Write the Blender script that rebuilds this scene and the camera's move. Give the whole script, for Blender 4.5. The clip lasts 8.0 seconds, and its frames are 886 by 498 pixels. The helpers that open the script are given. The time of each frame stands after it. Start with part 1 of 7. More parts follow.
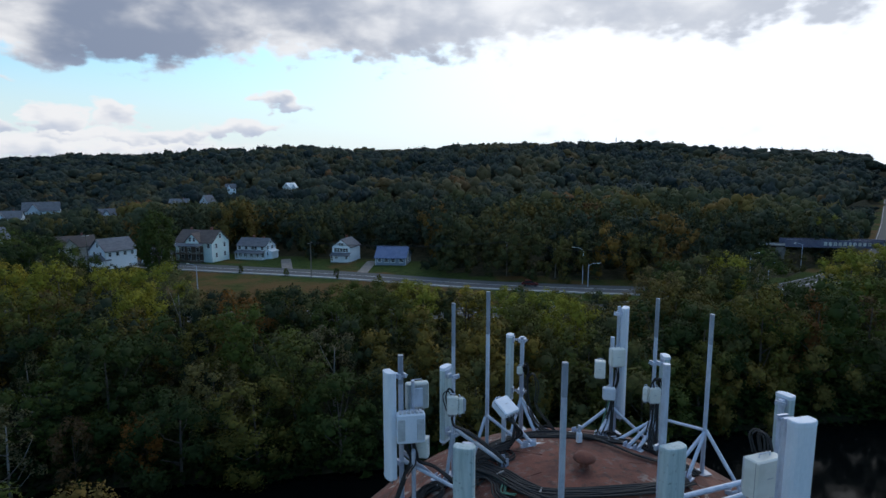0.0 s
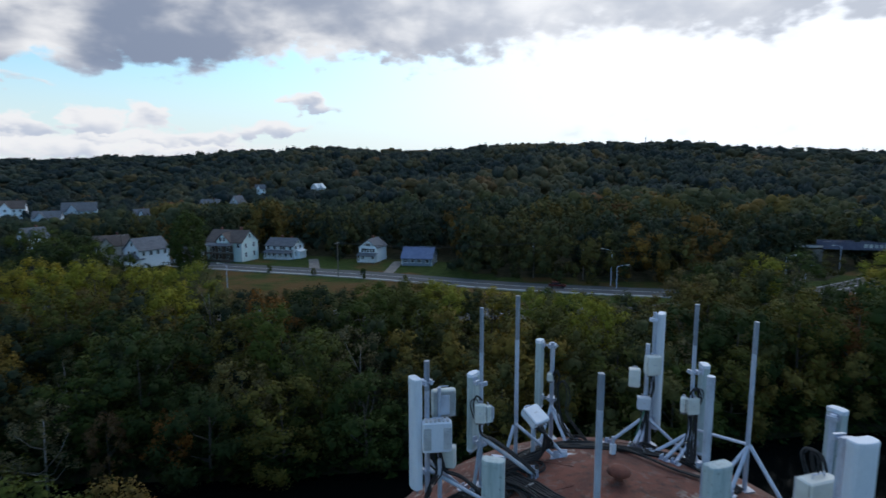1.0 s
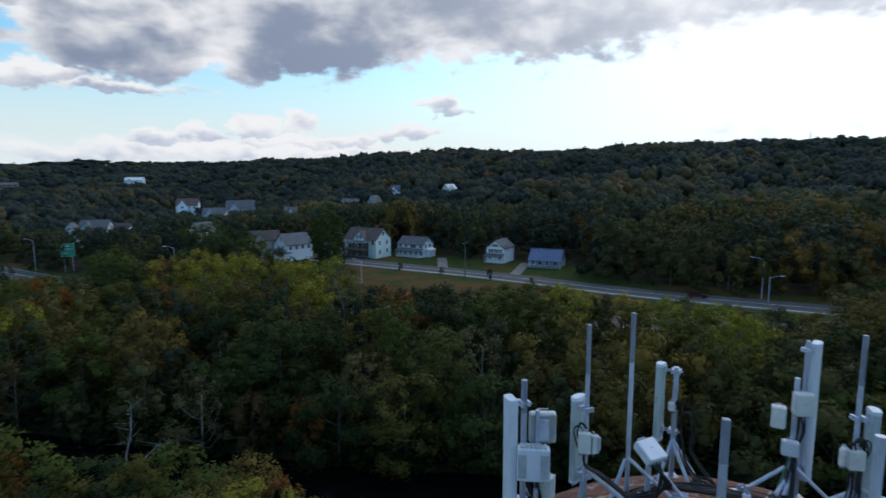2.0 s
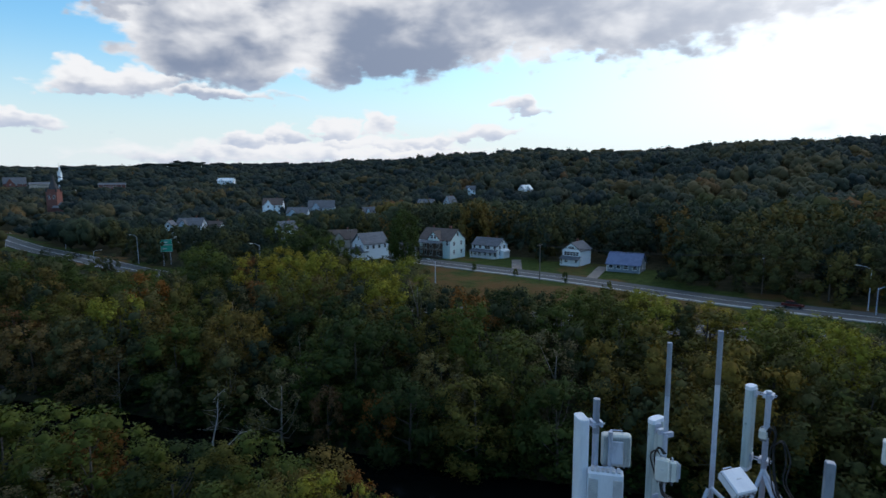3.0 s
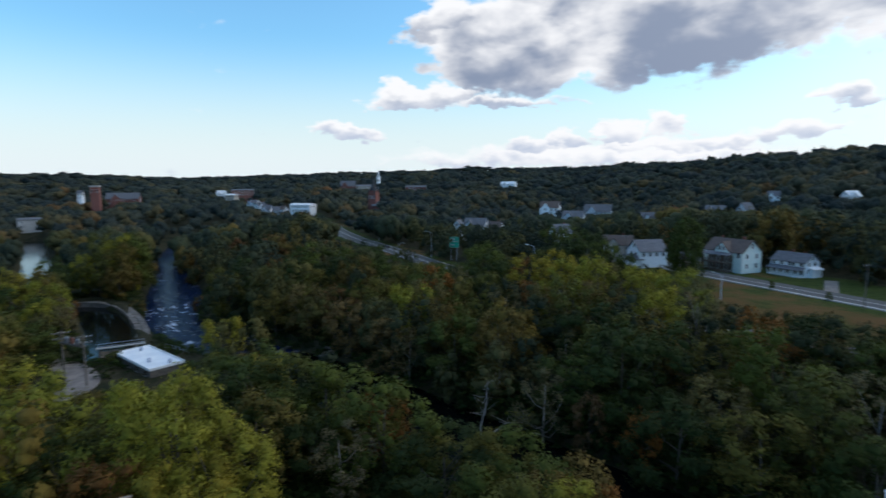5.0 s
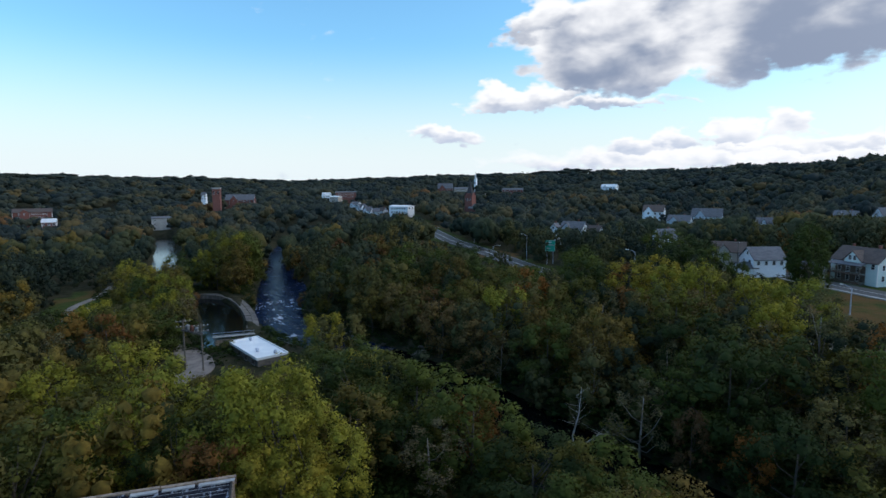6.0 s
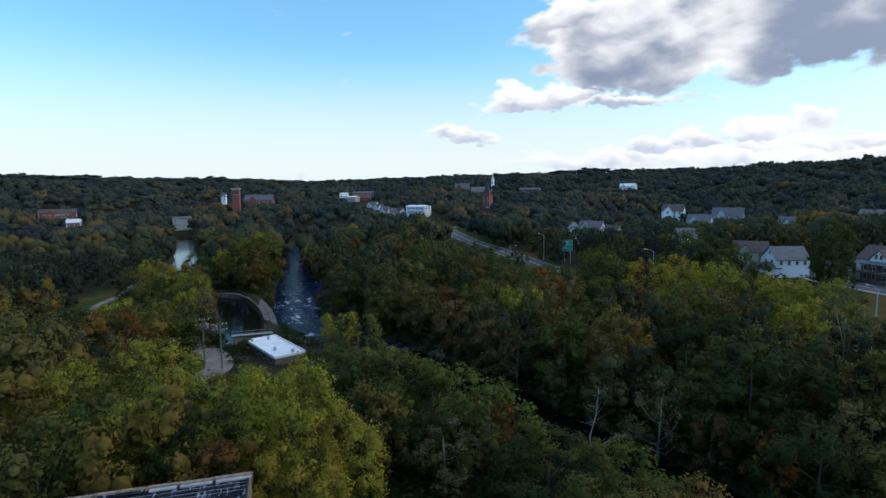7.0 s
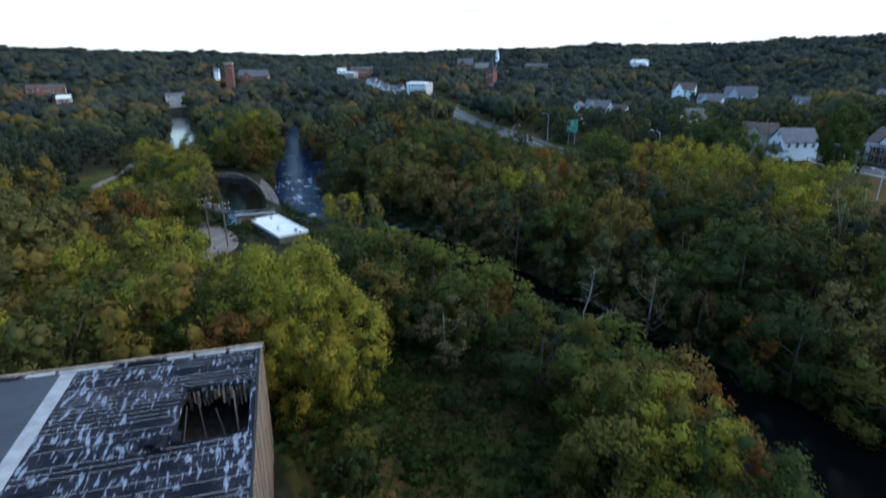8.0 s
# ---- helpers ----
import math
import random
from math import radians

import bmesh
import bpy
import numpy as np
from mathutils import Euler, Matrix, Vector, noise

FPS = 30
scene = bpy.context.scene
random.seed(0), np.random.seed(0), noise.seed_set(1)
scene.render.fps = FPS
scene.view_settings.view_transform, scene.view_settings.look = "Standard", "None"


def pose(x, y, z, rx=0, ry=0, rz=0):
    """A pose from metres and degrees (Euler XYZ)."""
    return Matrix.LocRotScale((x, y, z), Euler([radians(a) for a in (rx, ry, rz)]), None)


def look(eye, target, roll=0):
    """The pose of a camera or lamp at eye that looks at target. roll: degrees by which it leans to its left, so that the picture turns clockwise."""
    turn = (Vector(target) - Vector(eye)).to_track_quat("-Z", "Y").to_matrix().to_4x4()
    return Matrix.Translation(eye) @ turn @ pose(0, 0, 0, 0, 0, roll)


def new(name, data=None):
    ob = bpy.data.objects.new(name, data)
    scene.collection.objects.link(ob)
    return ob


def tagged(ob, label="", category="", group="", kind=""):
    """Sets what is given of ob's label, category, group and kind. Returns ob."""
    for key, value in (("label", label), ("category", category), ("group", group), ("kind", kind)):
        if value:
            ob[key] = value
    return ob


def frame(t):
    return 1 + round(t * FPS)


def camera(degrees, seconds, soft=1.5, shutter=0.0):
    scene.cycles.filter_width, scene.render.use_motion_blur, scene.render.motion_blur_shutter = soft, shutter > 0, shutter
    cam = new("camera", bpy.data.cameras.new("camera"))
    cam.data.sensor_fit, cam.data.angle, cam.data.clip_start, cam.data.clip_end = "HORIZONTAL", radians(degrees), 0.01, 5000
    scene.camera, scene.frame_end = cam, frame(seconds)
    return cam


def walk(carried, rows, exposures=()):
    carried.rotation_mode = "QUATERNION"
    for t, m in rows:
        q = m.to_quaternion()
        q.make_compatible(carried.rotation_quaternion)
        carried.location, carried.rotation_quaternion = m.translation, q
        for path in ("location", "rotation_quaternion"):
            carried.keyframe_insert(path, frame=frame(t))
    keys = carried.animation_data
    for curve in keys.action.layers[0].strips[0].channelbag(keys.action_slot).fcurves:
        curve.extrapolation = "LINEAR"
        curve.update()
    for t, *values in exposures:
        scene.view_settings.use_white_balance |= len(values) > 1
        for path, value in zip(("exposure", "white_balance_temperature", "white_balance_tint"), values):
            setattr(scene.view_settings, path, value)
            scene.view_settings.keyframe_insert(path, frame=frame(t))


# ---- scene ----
# ---------- camera and its path ----------
cam = camera(76.6, 8.0, shutter=0.4)
# seconds, eye x, y, z, yaw, pitch, roll in degrees
PATH = [
    (0.0, -0.254, -1.349, 37.851, -0.11, -7.85, 0.0),
    (0.5, -0.320, -1.230, 37.830, 0.40, -7.77, 0.0),
    (1.0, -0.292, -0.982, 37.833, 2.58, -7.79, 0.1),
    (1.5, -0.003, -0.480, 37.825, 9.97, -7.75, 0.1),
    (2.0, 0.100, -0.160, 37.840, 15.81, -7.68, 0.2),
    (2.2, 0.110, -0.090, 37.860, 18.10, -7.65, 0.2),
    (3.5, 0.096, 0.264, 37.948, 26.13, -7.51, 0.3),
    (4.0, 0.139, 0.299, 37.979, 31.05, -7.36, 0.3),
    (4.5, 0.170, 0.260, 38.020, 40.11, -7.22, 0.3),
    (5.0, 0.280, 0.330, 38.030, 51.11, -7.10, 0.3),
    (5.2, 0.300, 0.380, 38.020, 54.43, -7.05, 0.3),
    (6.3, 0.200, 0.900, 37.820, 61.71, -6.75, 0.4),
    (6.5, 0.190, 0.940, 37.800, 62.05, -6.76, 0.5),
    (7.0, 0.220, 0.960, 37.753, 62.68, -6.76, 0.5),
    (7.5, 0.240, 0.980, 37.720, 62.91, -10.37, 0.4),
    (8.0, 0.207, 1.043, 37.730, 62.91, -18.85, 0.2),
]
EXPOSURES = [(0.0, -0.17), (2.2, -0.15), (5.0, -0.02), (7.0, 0.06), (7.5, -0.1), (8.0, 0.70)]
walk(cam, [(t, pose(x, y, z, 90 + p, 0, w) @ pose(0, 0, 0, 0, 0, -r)) for t, x, y, z, w, p, r in PATH], EXPOSURES)

# ---------- sky and sun ----------
SUN_AZ, SUN_EL = -30.0, 34.0          # degrees; azimuth counted from +y towards -x


class Nodes:
    """Short hand for building node trees."""

    def __init__(self, tree):
        self.t = tree
        tree.nodes.clear()

    def n(self, kind, **sets):
        node = self.t.nodes.new(kind)
        for key, value in sets.items():
            if key == "operation":
                node.operation = value
            elif key == "data_type":
                node.data_type = value
            elif key == "blend_type":
                node.blend_type = value
        return node

    def put(self, socket, value):
        if isinstance(value, bpy.types.NodeSocket):
            self.t.links.new(value, socket)
        else:
            socket.default_value = value

    def m(self, op, a, b=0.0, c=0.0, clamp=False):
        node = self.n("ShaderNodeMath", operation=op)
        node.use_clamp = clamp
        for s, v in zip(node.inputs, (a, b, c)):
            self.put(s, v)
        return node.outputs[0]

    def step(self, x, lo, hi, a=0.0, b=1.0):
        node = self.n("ShaderNodeMapRange")
        node.interpolation_type = "SMOOTHSTEP"
        for s, v in zip(node.inputs, (x, lo, hi, a, b)):
            self.put(s, v)
        return node.outputs[0]

    def mix(self, f, a, b, how="MIX"):
        node = self.n("ShaderNodeMix", data_type="RGBA", blend_type=how)
        self.put(node.inputs[0], f)
        self.put(node.inputs[6], a if isinstance(a, bpy.types.NodeSocket) else (*a, 1))
        self.put(node.inputs[7], b if isinstance(b, bpy.types.NodeSocket) else (*b, 1))
        return node.outputs[2]

    def noise(self, vec, scale, detail=4.0, rough=0.55, warp=0.0):
        node = self.n("ShaderNodeTexNoise")
        if vec is not None:
            self.put(node.inputs["Vector"], vec)
        node.inputs["Scale"].default_value = scale
        node.inputs["Detail"].default_value = detail
        node.inputs["Roughness"].default_value = rough
        node.inputs["Distortion"].default_value = warp
        return node.outputs[0]

    def scaled(self, vec, s):
        node = self.n("ShaderNodeVectorMath", operation="MULTIPLY")
        self.put(node.inputs[0], vec)
        node.inputs[1].default_value = s
        return node.outputs[0]

    def ramp(self, f, stops):
        node = self.n("ShaderNodeValToRGB")
        self.put(node.inputs[0], f)
        el = node.color_ramp.elements
        while len(el) < len(stops):
            el.new(0.5)
        for e, (p, c) in zip(el, stops):
            e.position, e.color = p, (*c, 1)
        return node.outputs[0]


def build_world():
    world = bpy.data.worlds.new("sky")
    scene.world = world
    world.use_nodes = True
    k = Nodes(world.node_tree)
    d = k.n("ShaderNodeTexCoord").outputs["Generated"]
    sep = k.n("ShaderNodeSeparateXYZ")
    k.put(sep.inputs[0], d)
    x, y, z = sep.outputs
    az = k.m("MULTIPLY", k.m("ARCTAN2", k.m("MULTIPLY", x, -1.0), y), 57.2958)
    el = k.m("MULTIPLY", k.m("ARCSINE", z), 57.2958)
    sky = k.n("ShaderNodeTexSky")
    sky.sky_type, sky.sun_disc = "NISHITA", False
    sky.sun_elevation, sky.sun_rotation = radians(SUN_EL), radians(-SUN_AZ)
    sky.air_density, sky.dust_density, sky.ozone_density = 1.2, 1.5, 2.0
    # how near the hidden sun a direction is
    s = (-math.sin(radians(SUN_AZ)) * math.cos(radians(SUN_EL)), math.cos(radians(SUN_AZ)) * math.cos(radians(SUN_EL)), math.sin(radians(SUN_EL)))
    dot = k.n("ShaderNodeVectorMath", operation="DOT_PRODUCT")
    k.put(dot.inputs[0], d)
    dot.inputs[1].default_value = s
    near = k.m("MAXIMUM", dot.outputs["Value"], 0.0)
    glow = k.m("MULTIPLY", k.m("POWER", near, 6.0), SKY_GLOW)
    blue = k.mix(1.0, sky.outputs[0], SKY_TINT, "MULTIPLY")
    haze = k.step(el, 14.0, 0.5, 0.0, 0.92)
    blue = k.mix(haze, blue, (0.86, 0.95, 1.0))
    # clouds: soft lumps in azimuth and elevation, broken up by noise
    flat = k.n("ShaderNodeCombineXYZ")
    k.put(flat.inputs[0], az)
    k.put(flat.inputs[1], k.m("MULTIPLY", el, 1.9))
    big = k.noise(flat.outputs[0], 0.075, 4.0, 0.5)
    mid = k.noise(flat.outputs[0], 0.24, 4.0, 0.5, 0.3)
    fine = k.noise(flat.outputs[0], 0.62, 5.0, 0.5)
    # the last lump is an unseen cloud, added for the light from behind
    lumps = [(43, 12.0, 9.5, 5.4, 1.4), (50.5, 14.8, 4.2, 2.2, 0.95), (29, 15.4, 17, 8.6, 1.6), (7, 17.4, 22, 8.8, 1.6), (-23, 17.0, 15, 6.2, 1.2), (53.5, 8.0, 5.2, 1.3, 0.9), (44.5, 7.0, 5.0, 0.8, 0.7),
             (60.3, 4.5, 3.0, 0.9, 0.75), (42, 3.3, 2.4, 1.0, 0.85), (38.6, 4.0, 1.8, 1.2, 0.8), (34, 4.3, 1.8, 1.5, 0.95), (29.8, 4.6, 2.5, 1.5, 0.95), (31, 2.9, 5.0, 0.7, 0.9), (25, 3.1, 3.0, 0.8, 0.85),
             (19.3, 3.9, 3.6, 1.0, 0.9), (16, 6.4, 3.0, 0.9, 0.7), (36, 1.9, 18, 1.1, 0.5), (120, 40, 40, 14, 0.6)]
    wide_warp = k.noise(k.scaled(flat.outputs[0], (1.0, 1.3, 1.0)), 0.11, 4.0, 0.55)
    tall_warp = k.noise(k.scaled(flat.outputs[0], (1.3, 1.0, 1.0)), 0.19, 3.0, 0.5)
    puff = k.noise(flat.outputs[0], 0.45, 4.0, 0.5)
    amount = k.step(el, 2.0, 10.0, 0.35, 1.0)
    az_w = k.m("ADD", az, k.m("MULTIPLY", k.m("MULTIPLY", k.m("SUBTRACT", wide_warp, 0.5), 16.0), amount))
    az_w = k.m("ADD", az_w, k.m("MULTIPLY", k.m("SUBTRACT", puff, 0.5), 5.0))
    el_w = k.m("ADD", el, k.m("MULTIPLY", k.m("MULTIPLY", k.m("SUBTRACT", tall_warp, 0.5), 6.0), amount))
    el_w = k.m("ADD", el_w, k.m("MULTIPLY", k.m("SUBTRACT", fine, 0.5), 1.9))
    total = lean = None
    for a0, e0, wa, we, th in lumps:
        u = k.m("POWER", k.m("ABSOLUTE", k.m("DIVIDE", k.m("SUBTRACT", az_w, float(a0)), float(wa))), 2.0)
        v0 = k.m("DIVIDE", k.m("SUBTRACT", el_w, float(e0)), float(we))
        v = k.m("POWER", k.m("MAXIMUM", v0, k.m("MULTIPLY", v0, -1.35)), 2.0)
        one = k.m("MULTIPLY", k.m("SUBTRACT", k.m("SUBTRACT", 1.0, u), v), float(th))
        wgt = k.m("EXPONENT", k.m("MULTIPLY", k.m("MAXIMUM", one, -2.0), 5.0))
        both = k.m("MULTIPLY", wgt, v0)
        total = wgt if total is None else k.m("ADD", total, wgt)
        lean = both if lean is None else k.m("ADD", lean, both)
    rel = k.m("MAXIMUM", k.m("MINIMUM", k.m("DIVIDE", lean, total), 1.2), -1.2)
    field = k.m("DIVIDE", k.m("LOGARITHM", total, math.e), 5.0)
    field = k.m("MAXIMUM", field, -0.7)
    broken = k.m("ADD", field, k.m("MULTIPLY", k.m("SUBTRACT", big, 0.5), 1.1))
    broken = k.m("ADD", broken, k.m("MULTIPLY", k.m("SUBTRACT", mid, 0.5), 1.25))
    broken = k.m("ADD", broken, k.m("MULTIPLY", k.m("SUBTRACT", fine, 0.5), 0.9))
    veil = k.m("MINIMUM", glow, 1.0)
    cover = k.step(broken, k.m("SUBTRACT", -0.42, k.m("MULTIPLY", veil, 0.25)), 0.34)
    dim = k.m("SUBTRACT", k.m("MULTIPLY", broken, 0.34), k.m("MULTIPLY", rel, 0.75))
    dim = k.m("ADD", dim, k.m("ADD", k.m("MULTIPLY", k.m("SUBTRACT", mid, 0.5), 0.8), k.m("MULTIPLY", k.m("SUBTRACT", big, 0.5), 2.8)))
    thick = k.step(dim, -0.30, 0.95)
    base = k.mix(k.step(el, 5.5, 10.0), (0.50, 0.58, 0.74), (0.26, 0.32, 0.45))
    lit = k.mix(thick, (0.98, 0.99, 1.02), base)
    # thin bright veil round the sun
    back = k.mix(veil, blue, (1.16, 1.23, 1.34))
    lit2 = k.mix(k.m("MULTIPLY", veil, 0.42), lit, (1.13, 1.18, 1.26))
    col = k.mix(cover, back, lit2)
    bg = k.n("ShaderNodeBackground")
    k.put(bg.inputs[0], col)
    bg.inputs[1].default_value = 1.0
    out = k.n("ShaderNodeOutputWorld")
    k.put(out.inputs[0], bg.outputs[0])
    lamp = bpy.data.lights.new("sun", "SUN")
    lamp.energy, lamp.angle, lamp.color = 0.5, radians(30), (0.94, 0.97, 1.0)
    ob = new("sun", lamp)
    ob.matrix_world = look(Vector(s) * 300, (0, 0, 0))


SKY_GLOW = 2.4
SKY_TINT = (0.120, 0.195, 0.230)
build_world()

# ---------- materials ----------
def material(name, build):
    mat = bpy.data.materials.new(name)
    mat.use_nodes = True
    k = Nodes(mat.node_tree)
    bsdf = k.n("ShaderNodeBsdfPrincipled")
    out = k.n("ShaderNodeOutputMaterial")
    k.put(out.inputs[0], bsdf.outputs[0])
    build(k, bsdf, out)
    return mat


def bump(k, bsdf, height, strength, dist=0.02):
    node = k.n("ShaderNodeBump")
    node.inputs["Strength"].default_value = strength
    node.inputs["Distance"].default_value = dist
    k.put(node.inputs["Height"], height)
    k.put(bsdf.inputs["Normal"], node.outputs[0])


def where(k):
    return k.n("ShaderNodeNewGeometry").outputs["Position"]


def plain(name, a, b, scale=2.0, rough=0.6, metal=0.0, fine=25.0, relief=0.15, dist=0.01, streak=1.0):
    """Two tones over two scales of noise, with fine relief."""
    def build(k, bsdf, out):
        p = k.scaled(where(k), (1, 1, streak))
        n1, n2 = k.noise(p, scale, 5), k.noise(p, fine, 3)
        f = k.m("ADD", k.m("MULTIPLY", n1, 0.7), k.m("MULTIPLY", n2, 0.3))
        col = k.mix(k.step(f, 0.36, 0.64), a, b)
        tone = k.n("ShaderNodeObjectInfo").outputs["Random"]
        col = k.mix(1.0, col, k.ramp(tone, [(0, (0.88, 0.88, 0.88)), (1, (1.08, 1.08, 1.08))]), "MULTIPLY")
        k.put(bsdf.inputs["Base Color"], col)
        k.put(bsdf.inputs["Roughness"], k.step(n1, 0.2, 0.8, max(rough - 0.12, 0.05), min(rough + 0.12, 1)))
        bsdf.inputs["Metallic"].default_value = metal
        bump(k, bsdf, n2, relief, dist)
    return material(name, build)


def leaf_material(name, tones, attribute=False, mottle=1.0):
    """Foliage: a tone for each tree, a smaller shift for each leaf clump, and light through the leaves."""
    def build(k, bsdf, out):
        if attribute:
            at = k.n("ShaderNodeAttribute")
            at.attribute_name = "tint"
            tone = at.outputs["Fac"]
        else:
            tone = k.n("ShaderNodeObjectInfo").outputs["Random"]
        col = k.ramp(tone, tones)
        isl = k.n("ShaderNodeNewGeometry").outputs["Random Per Island"]
        lo, hi = ((0.84, 0.84, 0.84), (1.14, 1.13, 1.08)) if attribute else ((0.74, 0.75, 0.72), (1.32, 1.28, 1.1))
        col = k.mix(1.0, col, k.ramp(isl, [(0, lo), (0.6, (1.0, 1.0, 1.0)), (1, hi)]), "MULTIPLY")
        patch = k.noise(where(k), 0.35, 4)
        if attribute:
            fine = k.noise(where(k), 1.6, 4, 0.6)
            col = k.mix(1.0, col, k.ramp(fine, [(0.32, (1 - 0.57 * mottle, 1 - 0.57 * mottle, 1 - 0.54 * mottle)), (0.5, (0.97, 0.97, 0.97)), (0.70, (1 + 0.58 * mottle, 1 + 0.54 * mottle, 1 + 0.35 * mottle))]), "MULTIPLY")
        col = k.mix(k.step(patch, 0.5, 0.78, 0.0, 0.2 if attribute else 0.35), col, k.mix(1.0, col, (1.6, 1.25, 0.5), "MULTIPLY"))
        k.put(bsdf.inputs["Base Color"], col)
        bsdf.inputs["Roughness"].default_value = 0.75
        bsdf.inputs["Specular IOR Level"].default_value = 0.05 if attribute else 0.12
        tr = k.n("ShaderNodeBsdfTranslucent")
        k.put(tr.inputs[0], k.mix(1.0, col, (1.1, 1.12, 0.75), "MULTIPLY"))
        mixer = k.n("ShaderNodeMixShader")
        mixer.inputs[0].default_value = 0.16 if attribute else 0.26
        k.put(mixer.inputs[1], bsdf.outputs[0])
        k.put(mixer.inputs[2], tr.outputs[0])
        k.put(out.inputs[0], mixer.outputs[0])
    return material(name, build)


GREEN = leaf_material("green foliage", [(0, (0.028, 0.044, 0.015)), (0.5, (0.046, 0.066, 0.017)), (1, (0.082, 0.100, 0.020))])
OLIVE = leaf_material("olive foliage", [(0, (0.074, 0.084, 0.022)), (0.5, (0.112, 0.106, 0.024)), (1, (0.128, 0.090, 0.026))])
YELLOW = leaf_material("yellow foliage", [(0, (0.180, 0.188, 0.030)), (0.6, (0.250, 0.225, 0.031)), (1, (0.262, 0.205, 0.030))])
TAN = leaf_material("tan autumn foliage", [(0, (0.105, 0.098, 0.040)), (0.5, (0.140, 0.118, 0.044)), (1, (0.150, 0.100, 0.042))])
RUST = leaf_material("rust foliage", [(0, (0.150, 0.070, 0.022)), (0.5, (0.195, 0.085, 0.020)), (1, (0.120, 0.076, 0.038))])
GREY = leaf_material("grey-green foliage", [(0, (0.115, 0.112, 0.055)), (1, (0.145, 0.122, 0.070))])
FAR = leaf_material("mixed foliage", [(0, (0.031, 0.042, 0.026)), (0.2, (0.045, 0.054, 0.028)), (0.42, (0.068, 0.071, 0.030)), (0.66, (0.112, 0.098, 0.032)), (0.86, (0.175, 0.118, 0.026)), (1, (0.165, 0.072, 0.027))], True, 0.6)
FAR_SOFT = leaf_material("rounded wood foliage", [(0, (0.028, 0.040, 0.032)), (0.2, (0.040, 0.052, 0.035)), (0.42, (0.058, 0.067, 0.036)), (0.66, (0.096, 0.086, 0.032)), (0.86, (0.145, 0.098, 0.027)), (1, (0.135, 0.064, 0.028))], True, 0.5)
# distance haze put into the foliage colour: bluer, greyer tones
HAZE_TINTED = leaf_material("hill foliage tinted blue-green for haze", [(0, (0.031, 0.043, 0.043)), (0.3, (0.049, 0.060, 0.050)), (0.55, (0.073, 0.074, 0.048)), (0.78, (0.116, 0.090, 0.043)), (1, (0.150, 0.080, 0.038))], True, 0.2)
BARK = plain("bark", (0.045, 0.036, 0.029), (0.095, 0.078, 0.064), 3.0, 0.9, 0, 30, 0.6, 0.03, 0.3)
WEEDS = leaf_material("rank weeds", [(0, (0.018, 0.034, 0.010)), (0.4, (0.030, 0.050, 0.013)), (0.75, (0.050, 0.070, 0.016)), (1, (0.085, 0.085, 0.024))], True, 0.5)
BARE_WOOD = plain("bare bleached wood", (0.30, 0.27, 0.24), (0.46, 0.43, 0.39), 3.0, 0.85, 0, 30, 0.5, 0.02, 0.3)
PALE_BARK = plain("pale bark", (0.15, 0.13, 0.11), (0.28, 0.25, 0.22), 3.0, 0.85, 0, 30, 0.5, 0.02, 0.3)
GALV = plain("galvanised steel", (0.40, 0.44, 0.54), (0.56, 0.60, 0.70), 5.0, 0.5, 0.35, 40, 0.1, 0.003, 0.4)
GALV_OLD = plain("dulled galvanised steel", (0.22, 0.25, 0.31), (0.34, 0.37, 0.44), 6.0, 0.5, 0.4, 50, 0.12, 0.003, 0.4)
STEEL_DARK = plain("weathered steel", (0.16, 0.17, 0.19), (0.30, 0.31, 0.33), 6.0, 0.55, 0.7, 50, 0.15, 0.003, 0.4)
RADOME = plain("white radome plastic", (0.60, 0.64, 0.72), (0.73, 0.76, 0.83), 3.0, 0.45, 0, 60, 0.05, 0.002, 0.25)


def radome_build(k, bsdf, out):
    co = k.n("ShaderNodeTexCoord").outputs["Object"]
    streak = k.noise(k.scaled(co, (9.0, 9.0, 0.7)), 1.6, 6, 0.65)
    spot = k.noise(co, 14.0, 5, 0.6)
    col = k.mix(k.step(streak, 0.35, 0.75), (0.44, 0.51, 0.52), (0.28, 0.36, 0.37))
    col = k.mix(k.step(spot, 0.58, 0.72, 0.0, 0.7), col, (0.12, 0.15, 0.14))
    k.put(bsdf.inputs["Base Color"], col)
    bsdf.inputs["Roughness"].default_value = 0.6
    bump(k, bsdf, spot, 0.1, 0.003)


RADOME_OLD = material("weathered grey-green radome", radome_build)
RADIO = plain("cream radio housing", (0.60, 0.60, 0.56), (0.72, 0.72, 0.68), 4.0, 0.5, 0, 60, 0.05, 0.002)
RADIO_FIN = plain("grey cooling fins", (0.42, 0.43, 0.46), (0.55, 0.56, 0.58), 8.0, 0.5, 0.2, 60, 0.05, 0.002)
CABLE = plain("black cable jacket", (0.006, 0.006, 0.007), (0.016, 0.016, 0.018), 6.0, 0.75, 0, 60, 0.1, 0.002)
CABLE_GREEN = plain("green earth cable", (0.03, 0.12, 0.08), (0.06, 0.18, 0.12), 6.0, 0.5)
WHITE_WALL = plain("white clapboard paint", (0.80, 0.84, 0.90), (0.88, 0.91, 0.95), 0.8, 0.6, 0, 9, 0.2, 0.02, 8.0)
CREAM_WALL = plain("pale green clapboard paint", (0.62, 0.74, 0.74), (0.74, 0.84, 0.82), 0.8, 0.6, 0, 9, 0.2, 0.02, 8.0)
BLUE_WALL = plain("pale blue siding", (0.42, 0.50, 0.60), (0.54, 0.60, 0.68), 0.8, 0.6, 0, 9, 0.2, 0.02, 8.0)
